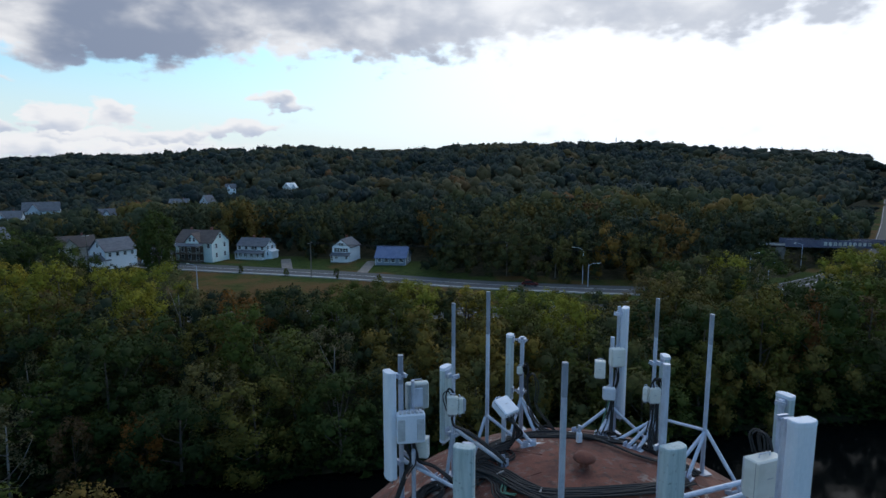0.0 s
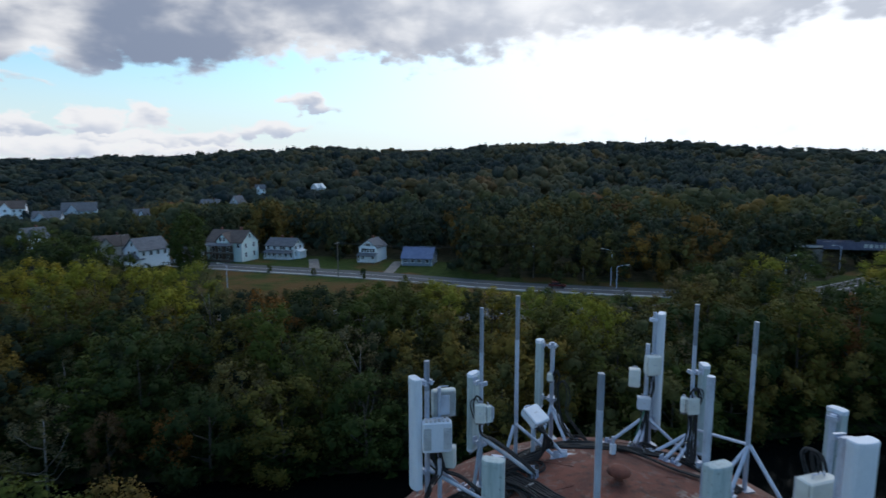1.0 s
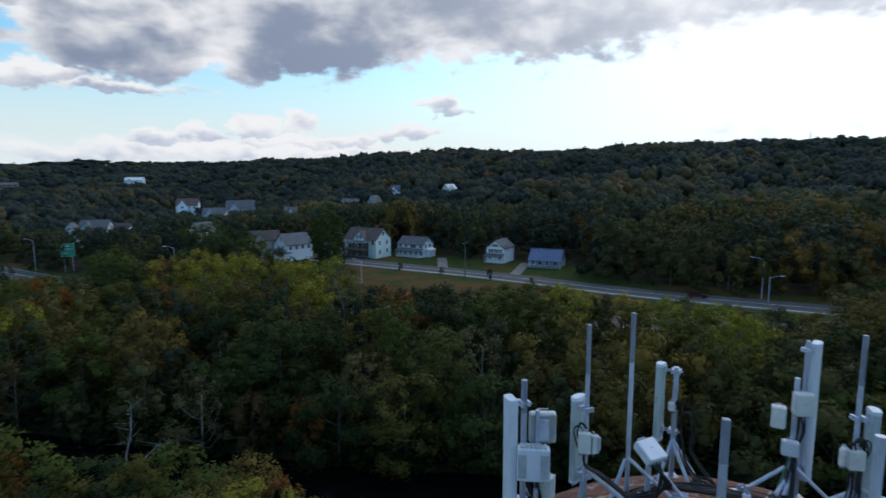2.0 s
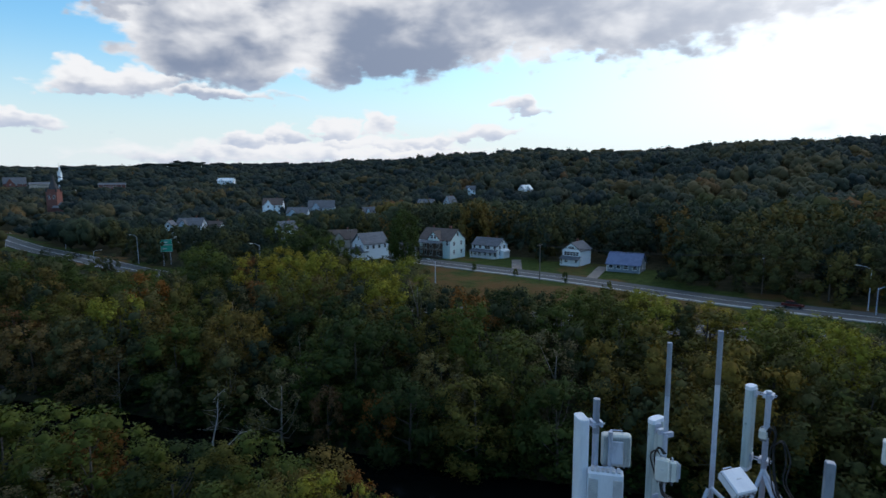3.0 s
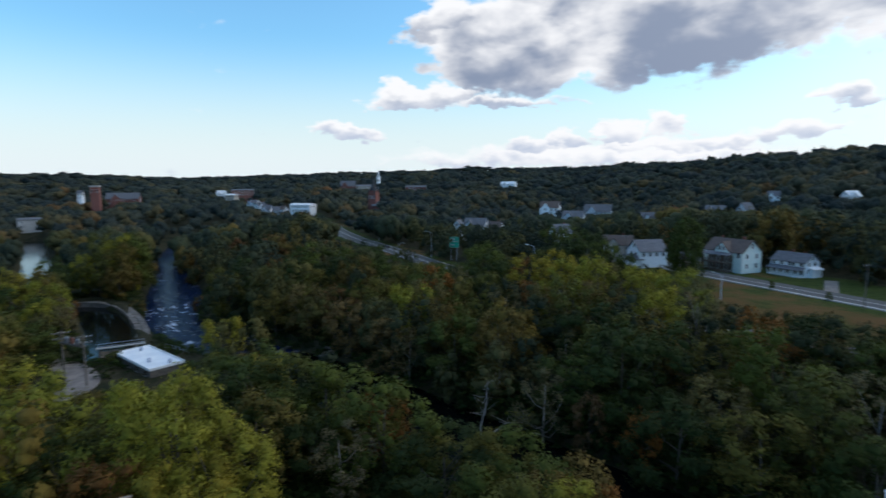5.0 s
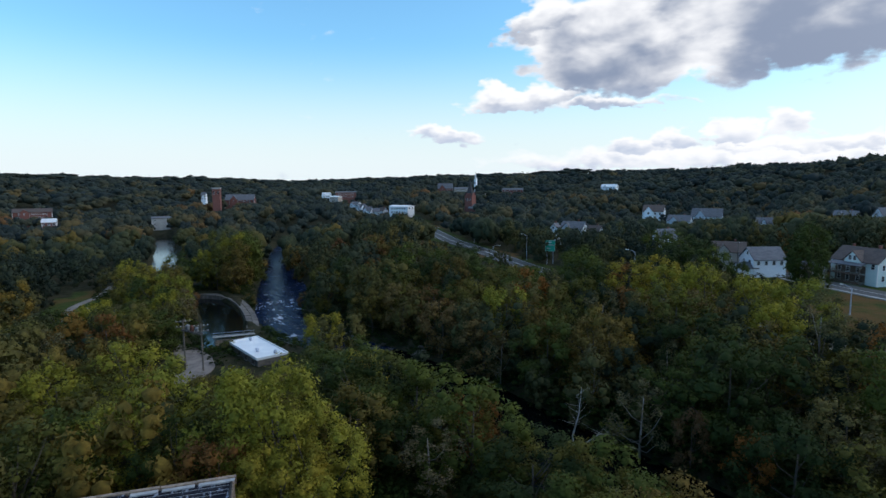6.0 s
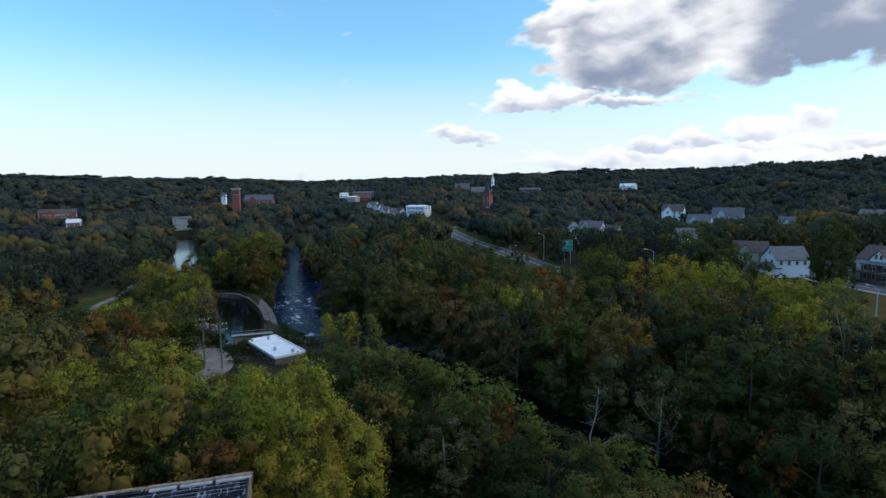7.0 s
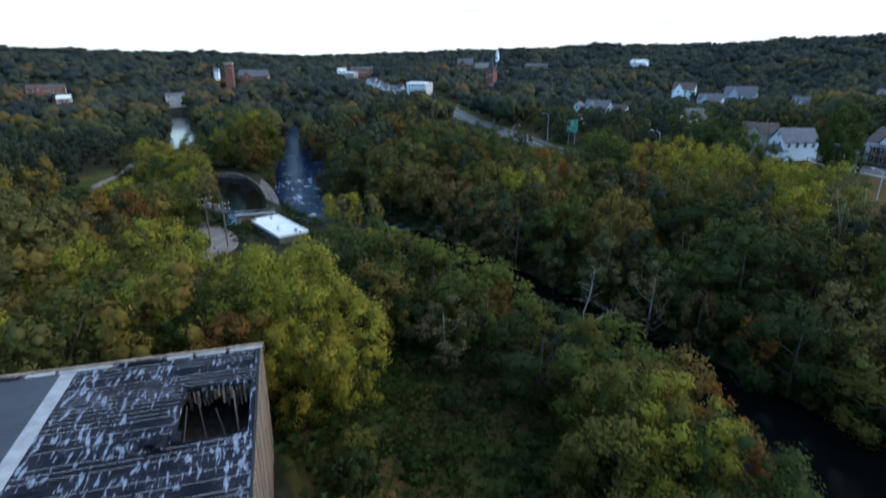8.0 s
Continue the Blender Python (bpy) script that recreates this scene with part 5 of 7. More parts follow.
def water_tank():
    z0 = ground_z(*TANK)
    ob = thing("water_tank", pose(*TANK, z0), "tall rusted steel water tank with a shallow domed top", "water tank")
    prof = []
    for i in range(18):
        r = 0.05 + (TANK_R - 0.05) * i / 17
        prof.append((r, dome_z(TANK[0] + r, TANK[1]) - z0))
    part("dome", Geo().lathe(prof[::-1], 64), RUSTED, ob, smooth=True)
    edge = prof[-1][1]
    part("shell", Geo().lathe([(TANK_R + 0.02, -0.5), (TANK_R + 0.02, edge - 0.06)], 64), RUSTED, ob)
    # lapped plate edges and welds of the dome
    for i in range(8):
        a = math.tau * i / 8 + 0.2
        pts = [(r * math.cos(a), r * math.sin(a), dome_z(TANK[0] + r * math.cos(a), TANK[1] + r * math.sin(a)) - z0 + 0.004) for r in (0.9, 1.6, 2.3, 3.0, 3.7, 4.4, 4.95)]
        part("weld_seam", Geo().tube(pts, 0.009, 4), RUSTED, ob)
    for r in (2.1, 4.0):
        pts = [(r * math.cos(j * math.tau / 48), r * math.sin(j * math.tau / 48), dome_z(TANK[0] + r, TANK[1]) - z0 + 0.004) for j in range(49)]
        part("weld_seam", Geo().tube(pts, 0.010, 4), RUSTED, ob)
    vx, vy = 2.44, 8.62
    t = pose(vx - TANK[0], vy - TANK[1], dome_z(vx, vy) - z0)
    part("vent_neck", Geo().lathe([(0.16, -0.03), (0.09, 0.03), (0.08, 0.20)], 16, t), RUSTED, ob)
    part("vent_hood", Geo().lathe([(0.08, 0.17), (0.205, 0.16), (0.215, 0.185), (0.19, 0.24), (0.11, 0.285), (0.02, 0.30)], 20, t), RUSTED, ob, smooth=True)


water_tank()


# ---------- masts, antennas and radios on the tank ----------
def mast(x, y, top, struts=(), r=0.040, dark=0.0, label="galvanised steel antenna mast pipe with strut legs on the tank", foot=None, square=False):
    """A pipe from the dome up, its struts (from, to) given in the world, and plates under the feet."""
    z0 = dome_z(x, y) if foot is None else foot
    ob = thing("antenna_mast", pose(x, y, z0), label, "antenna mast", "masts on the tank")
    o = Vector((x, y, z0))

    def bar(a, b, rr, n):
        if square:
            g = Geo()
            d = Vector(b) - Vector(a)
            g.box((0, 0, d.length / 2), (rr * 1.9, rr * 1.9, d.length), Matrix.Translation(a) @ d.to_track_quat("Z", "Y").to_matrix().to_4x4(), 0, 0.008)
            return g
        return Geo().tube([a, b], rr, n)

    part("pole", bar((0, 0, -0.03), (0, 0, top - z0 - dark), r, 10), GALV, ob)
    if dark:
        part("upper_pole", bar((0, 0, top - z0 - dark), (0, 0, top - z0), r * 1.04, 10), GALV_OLD, ob, "darker weathered upper pipe")
    part("base_plate", Geo().box((0, 0, 0.02), (0.26, 0.26, 0.03), None, 15), GALV_OLD, ob)
    for a, b in struts:
        a, b = Vector(a) - o, Vector(b) - o
        part("strut", Geo().tube([a, b], 0.036, 8), GALV, ob)
        t = Matrix.Translation(b) @ pose(0, 0, 0, 0, 0, math.degrees(math.atan2(b.y - a.y, b.x - a.x)))
        part("foot_plate", Geo().box((0.04, 0, -0.005), (0.30, 0.20, 0.022), t, 0, 0.004).box((0, 0.05, 0.05), (0.12, 0.012, 0.11), t).box((0, -0.05, 0.05), (0.12, 0.012, 0.11), t), GALV, ob)
    return ob


def clamp(parent, a, b, name="bracket"):
    """A two-armed clamp from an antenna's back at a to a pipe at b, with bolts past the pipe."""
    a, b = Vector(a), Vector(b)
    d = (b - a).normalized()
    s = d.cross(Vector((0, 0, 1))).normalized()
    g = Geo()
    for q in (-0.05, 0.05):
        g.tube([a + s * q, b + s * q + d * 0.12], 0.011, 6)
    g.box((0, 0, 0), (0.05, 0.17, 0.09), Matrix.Translation(b - d * 0.06) @ d.to_track_quat("X", "Z").to_matrix().to_4x4())
    g.box((0, 0, 0), (0.04, 0.17, 0.08), Matrix.Translation(b + d * 0.06) @ d.to_track_quat("X", "Z").to_matrix().to_4x4())
    g.box((0, 0, 0), (0.05, 0.12, 0.14), Matrix.Translation(a) @ d.to_track_quat("X", "Z").to_matrix().to_4x4())
    part(name, g, GALV, parent)


def panel_antenna(x, y, top, length, w, d, face, mat, pole, label, low=0.25, cap=None):
    """A tall panel antenna whose front looks towards azimuth face (degrees from +y towards -x)."""
    ob = thing("panel_antenna", pose(x, y, top - length, 0, 0, face + 180), label, "antenna", "antennas on the tank")
    prof = [(w / 2 - 0.02, d / 2), (w / 2, d / 2 - 0.03), (w / 2, -d * 0.12), (w * 0.42, -d * 0.34), (w * 0.24, -d * 0.46), (0, -d / 2), (-w * 0.24, -d * 0.46), (-w * 0.42, -d * 0.34), (-w / 2, -d * 0.12), (-w / 2, d / 2 - 0.03), (0.02 - w / 2, d / 2)]
    part("radome", Geo().rings([[(px * q, py * q, z) for px, py in prof] for z, q in ((0.03, 0.98), (0.06, 1), (length - 0.06, 1), (length - 0.03, 0.98))]), mat, ob)
    part("top_cap", Geo().rings([[(px * q, py * q, z) for px, py in prof] for z, q in ((length - 0.07, 1.03), (length - 0.02, 1.03), (length - 0.004, 0.98), (length, 0.86))]), cap or RADOME, ob, "moulded pale end cap")
    part("bottom_cap", Geo().rings([[(px * q, py * q, z) for px, py in prof] for z, q in ((0, 0.9), (0.015, 1.03), (0.07, 1.03))]), cap or RADOME, ob)
    for i in range(4):
        part("connector", Geo().tube([(-w * 0.3 + w * 0.2 * i, 0, -0.07), (-w * 0.3 + w * 0.2 * i, 0, 0.01)], 0.017, 8), STEEL_DARK, ob)
    if pole is not None:
        inv = ob.matrix_basis.inverted()
        for z in (top - 0.13, top - length + low):
            e = inv @ Vector((pole[0], pole[1], z))
            clamp(ob, (max(-w * 0.4, min(w * 0.4, e.x * 0.5)), d / 2, e.z), e, "upper_bracket" if z > top - length / 2 else "lower_bracket")
    return ob


def radio(x, y, z, w, d, h, face, label, style="plain", tilt=0.0, mat=None):
    """A remote radio unit, its front towards azimuth face; z is its middle."""
    ob = thing("radio_unit", pose(x, y, z, 0, 0, face + 180) @ pose(0, 0, 0, tilt), label, "radio unit", "radios on the tank")
    part("housing", Geo().box((0, 0, 0), (w, d, h), None, 0, 0.022), mat or RADIO, ob)
    if style == "grille":
        for s in (-1, 1):
            part("grille", Geo().box((s * w * 0.34, -d / 2 - 0.004, -h * 0.02), (w * 0.26, 0.02, h * 0.72), None, 0, 0.004), RADIO_FIN, ob, "grey ventilation grille")
            lou = Geo()
            for i in range(14):
                lou.box((s * w * 0.34, -d / 2 - 0.016, -h * 0.36 + i * h * 0.05), (w * 0.22, 0.012, h * 0.018))
            tagged(part("louvres", lou, RADIO_FIN, ob), kind="stuff")
        top = Geo()
        for i in range(6):
            top.box((-w * 0.36 + i * w * 0.145, 0, h / 2 + 0.012), (w * 0.09, d * 0.7, 0.03))
        tagged(part("fin_block", top, RADIO_FIN, ob), kind="stuff")
    else:
        fins = Geo()
        n = max(5, int(w / 0.035))
        for i in range(n):
            fins.box((-w * 0.44 + w * 0.88 * i / (n - 1), d / 2 + 0.014, 0), (0.008, 0.035, h * 0.9))
        tagged(part("heat_sink", fins, mat or RADIO_FIN, ob), kind="stuff")
        part("front_seam", Geo().box((0, -d / 2 + 0.03, 0), (w + 0.006, 0.008, h - 0.03)), STEEL_DARK, ob)
        part("name_plate", Geo().box((0, -d / 2 - 0.002, 0.02), (w * 0.22, 0.006, 0.014)), RADIO_FIN, ob)
    part("handle", Geo().tube([(-w * 0.2, 0, h / 2), (-w * 0.2, 0, h / 2 + 0.05), (w * 0.2, 0, h / 2 + 0.05), (w * 0.2, 0, h / 2)], 0.010, 6), GALV, ob)
    part("mounting_plate", Geo().box((0, d / 2 + 0.05, 0), (w * 0.4, 0.035, h * 0.7), None, 0, 0.006), GALV, ob)
    for i in range(4):
        part("connector", Geo().tube([(-w * 0.3 + w * 0.2 * i, 0, -h / 2 - 0.045), (-w * 0.3 + w * 0.2 * i, 0, -h / 2 + 0.01)], 0.015, 6), STEEL_DARK, ob)
    return ob


def spline(pts, n=6):
    """Points along a smooth curve through pts."""
    p = [Vector(q) for q in pts]
    p = [p[0] * 2 - p[1]] + p + [p[-1] * 2 - p[-2]]
    out = []
    for i in range(1, len(p) - 2):
        for j in range(n):
            t = j / n
            a, b, c, d = p[i - 1], p[i], p[i + 1], p[i + 2]
            out.append(0.5 * (2 * b + (c - a) * t + (2 * a - 5 * b + 4 * c - d) * t * t + (3 * b - a - 3 * c + d) * t ** 3))
    return out + [p[-2]]


def cables(pts, count, spread, r=0.016, label="bundle of black antenna cables lying on the tank", mat=None, seed=1, flat=True, ties=True):
    """Loose cables running along one way, each with its own small wander."""
    rng = random.Random(seed)
    o = Vector(pts[0])
    ob = thing("cable_bundle", Matrix.Translation(o), label, "cables", "cables on the tank")
    for i in range(count):
        q = (i - (count - 1) / 2) * spread / max(count, 1)
        way = []
        for j, p in enumerate(pts):
            a, b = Vector(pts[max(j - 1, 0)]), Vector(pts[min(j + 1, len(pts) - 1)])
            s = (b - a).cross(Vector((0, 0, 1))).normalized()
            w = Vector(p) + s * (q + rng.uniform(-0.025, 0.025)) + Vector((0, 0, rng.uniform(0, 0.04)))
            if flat:
                w.z = max(w.z, dome_z(w.x, w.y) + r)
            way.append(w - o)
        part("cable", Geo().tube(spline(way, 5), r, 6), mat or CABLE, ob)
    if ties:
        for j in range(2, len(pts) - 1, 3):
            a, b = Vector(pts[j - 1]), Vector(pts[j + 1])
            part("cable_clip", Geo().box((0, 0, 0), (0.03, spread * 0.5, 0.03), Matrix.Translation(Vector(pts[j]) - o + Vector((0, 0, 0.035))) @ (b - a).to_track_quat("X", "Z").to_matrix().to_4x4()), STEEL_DARK, ob, "dark cable clip")
    return ob


# left mast with its panel and three radios
mast(-1.02, 8.64, 34.5, [((-1.0, 8.66, 32.6), on_dome(-0.35, 9.3)), ((-0.98, 8.6, 32.45), on_dome(0.15, 8.45))], 0.05, 0.55)
panel_antenna(-1.23, 8.50, 34.24, 2.08, 0.30, 0.17, 122, RADOME, (-1.02, 8.64), "tall white panel antenna clamped to a steel mast")
mast(-0.78, 8.44, 32.75, (), 0.04, 0, "short galvanised pipe stub on the tank")
mast(-0.80, 8.66, 34.0, (), 0.035, 0, "slim galvanised pipe carrying radio boxes")
radio(-0.73, 8.80, 33.66, 0.44, 0.14, 0.52, 15, "cream radio box hung on the mast pipe")
radio(-0.83, 8.42, 33.20, 0.52, 0.20, 0.56, 190, "white radio box with grey ventilation grilles", "grille", 0, RADOME)
radio(-0.62, 8.62, 32.72, 0.24, 0.18, 0.40, 170, "small white radio box low on the mast")
# second mast
mast(-0.03, 9.18, 35.35, [((-0.03, 9.15, 32.85), on_dome(-0.18, 8.98)), ((0.0, 9.15, 32.82), on_dome(1.0, 9.02)), ((0.02, 9.22, 32.75), on_dome(0.95, 9.22))], 0.038, 0.85)
panel_antenna(-0.19, 9.42, 34.02, 1.58, 0.30, 0.15, 58, RADOME_OLD, (-0.03, 9.18), "weathered grey panel antenna on a mast")
radio(-0.05, 9.02, 33.36, 0.21, 0.11, 0.37, 178, "small cream radio box on the mast pipe")
radio(0.09, 9.07, 33.33, 0.09, 0.12, 0.34, 110, "slim pale junction box beside the radio")
# mast with the tilted cabinet
mast(0.71, 10.04, 35.39, [((0.66, 9.9, 32.72), on_dome(0.36, 9.5)), ((0.70, 9.9, 32.75), on_dome(1.50, 9.72))], 0.042, 0.9)
radio(1.06, 9.70, 33.03, 0.42, 0.15, 0.42, 222, "white equipment cabinet tilted back on struts", "plain", -60, RADOME)
mast(1.05, 9.86, 32.92, [((1.05, 9.8, 32.86), on_dome(1.66, 9.76))], 0.05, 0, "short angled steel stand under the cabinet")
# back mast with the slim panel
mast(1.62, 11.30, 34.05, [((1.6, 11.2, 32.6), on_dome(2.05, 10.75)), ((1.6, 11.2, 32.55), on_dome(1.85, 10.55)), ((1.6, 11.2, 32.6), on_dome(1.3, 10.75))], 0.05)
panel_antenna(1.33, 11.36, 34.10, 1.62, 0.22, 0.15, 60, RADOME_OLD, (1.62, 11.30), "slim weathered panel antenna on a short mast")
radio(1.56, 11.18, 33.28, 0.14, 0.12, 0.17, 165, "tiny white junction box on the mast")
# tall back panel with three boxes
mast(3.66, 11.10, 34.1, [((3.6, 11.0, 32.45), on_dome(2.75, 10.6)), ((3.68, 11.0, 32.45), on_dome(4.45, 10.35)), ((3.66, 11.0, 32.3), on_dome(3.35, 10.45)), ((3.62, 11.0, 32.3), on_dome(3.2, 10.4))], 0.045)
panel_antenna(3.98, 11.26, 34.76, 2.66, 0.32, 0.16, -118, RADOME, (3.80, 11.16), "very tall white panel antenna with brackets")
mast(3.80, 11.16, 34.8, (), 0.035, 0, "slim steel pipe behind the tall panel")
radio(3.72, 10.90, 33.69, 0.32, 0.18, 0.42, 190, "cream radio box high on the mast")
radio(3.36, 10.98, 33.38, 0.24, 0.20, 0.40, 165, "pale grey radio box beside the mast")
radio(3.57, 10.92, 32.82, 0.28, 0.16, 0.28, 170, "small white junction box above the struts", "plain", 0, RADOME)
# right back mast
mast(4.33, 10.28, 35.19, [((4.35, 10.2, 32.5), on_dome(3.62, 9.72)), ((4.32, 10.2, 32.5), on_dome(3.45, 10.0)), ((4.4, 10.2, 32.45), on_dome(3.8, 9.62)), ((4.36, 10.2, 32.3), on_dome(4.3, 9.72))], 0.040, 0.85)
panel_antenna(4.62, 10.42, 33.90, 1.95, 0.28, 0.17, -95, RADOME_OLD, (4.33, 10.28), "weathered grey panel antenna beside a mast")
radio(4.28, 10.08, 33.12, 0.25, 0.12, 0.34, 185, "small cream radio box with looped cables")
radio(4.12, 10.16, 33.12, 0.10, 0.14, 0.32, 150, "slim white junction box on the mast")
# tall pole with spread struts
mast(4.98, 9.22, 35.12, [((4.98, 9.2, 32.72), on_dome(4.45, 8.7)), ((5.0, 9.2, 32.75), on_dome(5.45, 8.1)), ((4.95, 9.2, 32.68), on_dome(4.3, 8.95))], 0.042, 0.6)
brace = thing("brace", pose(4.4, 10.25, 32.55), "long galvanised brace between two masts", "brace")
part("bar", Geo().tube([(0, 0, 0), (0.58, -1.03, 0.2)], 0.033, 8), GALV, brace)
beam = thing("brace", pose(4.4, 8.15, 32.2), "low horizontal galvanised pipe near the dome", "brace")
part("bar", Geo().tube([(-0.6, -0.25, -0.12), (1.05, 0.1, 0.06)], 0.05, 10), GALV, beam)
part("bar", Geo().tube([(-0.3, -0.55, -0.1), (1.15, -0.12, 0.02)], 0.045, 10), GALV, beam)
# near masts and panels
mast(1.45, 6.12, 35.24, (), 0.041, 0.5, "square galvanised post with a clamp at its foot", None, True)
mast(2.96, 6.36, 35.13, (), 0.052, 0, "thick galvanised pipe behind a panel antenna")
panel_antenna(3.06, 6.18, 33.98, 1.9, 0.38, 0.2, -160, RADOME_OLD, (2.96, 6.36), "weathered pale panel antenna with streaked radome", 0.25, RADOME_OLD)
mast(0.12, 6.42, 33.9, (), 0.05, 0, "galvanised pipe behind a near panel antenna")
panel_antenna(0.06, 6.20, 33.97, 1.9, 0.31, 0.18, 165, RADOME_OLD, (0.12, 6.42), "weathered pale panel antenna with grey streaks", 0.25, RADOME_OLD)
# right cluster
mast(5.92, 8.36, 33.75, [((5.9, 8.3, 32.2), on_dome(5.3, 7.9)), ((5.9, 8.3, 32.2), on_dome(5.2, 8.6))], 0.055)
panel_antenna(6.06, 8.46, 33.82, 2.0, 0.30, 0.2, -65, RADOME_OLD, (5.92, 8.36), "weathered panel antenna seen from its bracket side")
mast(4.40, 5.86, 34.5, (), 0.05, 0, "galvanised pipe behind the large white panel")
panel_antenna(4.45, 5.56, 34.66, 2.1, 0.36, 0.19, -165, RADOME, (4.40, 5.86), "large clean white panel antenna")
radio(4.38, 6.22, 33.50, 0.52, 0.24, 0.60, 200, "large cream radio box with rounded corners")
# hanging tag box, clamp plate
tag = thing("splice_box", pose(*on_dome(2.62, 9.75, 0.1)), "small white splice box on the cable run", "junction box")
part("housing", Geo().box((0, 0, 0.02), (0.11, 0.09, 0.22), None, 20, 0.012), RADOME, tag)
part("bracket", Geo().box((0, 0, 0.2), (0.05, 0.05, 0.16), None, 20), GALV, tag)

# cable runs on the dome
cables([on_dome(x, y, 0.03) for x, y in ((-0.95, 8.7), (-0.5, 8.95), (0.1, 8.82), (0.62, 8.75), (1.02, 8.3), (1.5, 7.92), (2.1, 7.8), (2.9, 7.85), (3.7, 8.1), (4.4, 8.5))], 10, 0.30, 0.020, seed=2)
cables([on_dome(x, y, 0.03) for x, y in ((0.2, 9.5), (0.75, 9.9), (1.35, 10.35), (2.0, 10.25), (2.7, 10.1), (3.3, 9.95), (3.9, 9.9), (4.35, 9.5), (4.75, 8.9))], 8, 0.24, 0.020, seed=3)
cables([on_dome(0.35, 9.35, 0.05), on_dome(0.55, 8.9, 0.1), on_dome(0.85, 8.6, 0.06), on_dome(1.2, 8.15, 0.03), on_dome(1.7, 7.7, 0.03), on_dome(2.4, 7.4, 0.03)], 11, 0.40, 0.020, "coil of black cables spilling over the rusted dome", seed=4)
cables([(1.02, 9.62, 32.86), (1.22, 9.55, 32.75), (1.30, 9.60, 32.45), on_dome(1.15, 9.7, 0.1), on_dome(0.8, 9.6, 0.05), on_dome(0.5, 9.3, 0.04)], 10, 0.24, 0.020, "thick black cables looping out of the cabinet", seed=5, flat=False, ties=False)
cables([(-0.06, 9.12, 33.16), (-0.02, 9.1, 32.9), (0.25, 9.08, 32.75), (0.75, 9.0, 32.42), on_dome(1.0, 9.0, 0.05)], 5, 0.10, 0.016, "black cables strapped along a mast strut", seed=6, flat=False, ties=False)
cables([(-0.14, 9.25, 33.1), (-0.2, 9.2, 33.45), (-0.12, 9.14, 33.62), (-0.04, 9.08, 33.55)], 3, 0.10, 0.012, "looped black jumper cables beside a radio", seed=7, flat=False, ties=False)
cables([(-0.8, 8.5, 32.95), (-0.75, 8.5, 32.7), (-0.7, 8.55, 32.45), (-0.4, 8.7, 32.25), on_dome(0.0, 8.75, 0.05)], 8, 0.18, 0.017, "black cables dropping from the radios", seed=8, flat=False, ties=False)
cables([(1.62, 11.2, 33.2), (1.66, 11.12, 33.42), (1.74, 11.1, 33.3), (1.72, 11.1, 32.9), (1.8, 10.9, 32.3), on_dome(2.0, 10.5, 0.05)], 4, 0.10, 0.013, "black cables looping down the back mast", seed=9, flat=False, ties=False)
cables([(3.62, 10.95, 32.7), (3.55, 10.9, 32.4), (3.4, 10.7, 32.1), on_dome(3.2, 10.3, 0.05)], 4, 0.14, 0.014, "black cables below the junction box", seed=10, flat=False, ties=False)
cables([(3.60, 10.92, 32.66), (3.5, 10.85, 32.35), (3.3, 10.6, 32.08), on_dome(3.1, 10.35, 0.05)], 1, 0.05, 0.016, "thin green earth cable on the mast", CABLE_GREEN, 11, False, False)
cables([(4.22, 10.05, 33.28), (4.2, 9.98, 33.46), (4.34, 9.98, 33.50), (4.42, 10.1, 33.3), (4.4, 10.16, 32.9), (4.36, 10.1, 32.4), on_dome(4.2, 9.7, 0.05)], 4, 0.08, 0.013, "looped black cables over the radio box", seed=12, flat=False, ties=False)
cables([(4.35, 6.35, 33.78), (4.33, 6.42, 33.98), (4.40, 6.45, 34.05), (4.50, 6.40, 33.96), (4.52, 6.3, 33.7)], 4, 0.2, 0.013, "looped black cables above the large radio", seed=13, flat=False, ties=False)
cables([on_dome(0.75, 8.55, 0.04), on_dome(0.9, 8.3, 0.06), on_dome(0.85, 8.05, 0.05), on_dome(1.05, 7.9, 0.05)], 3, 0.12, 0.012, "loose green earth cables on the dome", CABLE_GREEN, 14, True, False)
cables([(3.8, 11.1, 33.4), (3.78, 11.02, 33.1), (3.7, 11.0, 32.8), (3.68, 10.98, 32.5), on_dome(3.55, 10.6, 0.05)], 4, 0.12, 0.013, "black cables running down behind the radios", seed=15, flat=False, ties=False)



def coil(x, y, r, count, turn, seed, label="slack black cables looped on the rusted dome"):
    """Slack cable loops leaning over one another."""
    rng = random.Random(seed)
    o = Vector(on_dome(x, y))
    ob = thing("cable_coil", Matrix.Translation(o), label, "cables", "cables on the tank")
    for i in range(count):
        q, lean = r * rng.uniform(0.75, 1.1), rng.uniform(0.15, 0.75)
        shift = Vector((rng.uniform(-0.1, 0.1), rng.uniform(-0.1, 0.1), 0))
        way = []
        for j in range(13):
            a = turn + j / 12 * math.tau * rng.uniform(0.97, 1.0)
            p = o + shift + Vector((q * math.cos(a), q * math.sin(a), 0))
            lift = max(0.0, math.sin(a - turn)) * q * lean
            way.append(Vector((p.x, p.y, dome_z(p.x, p.y) + 0.02 + 0.012 * i + lift)) - o)
        part("cable", Geo().tube(spline(way, 2), 0.015, 5), CABLE, ob)


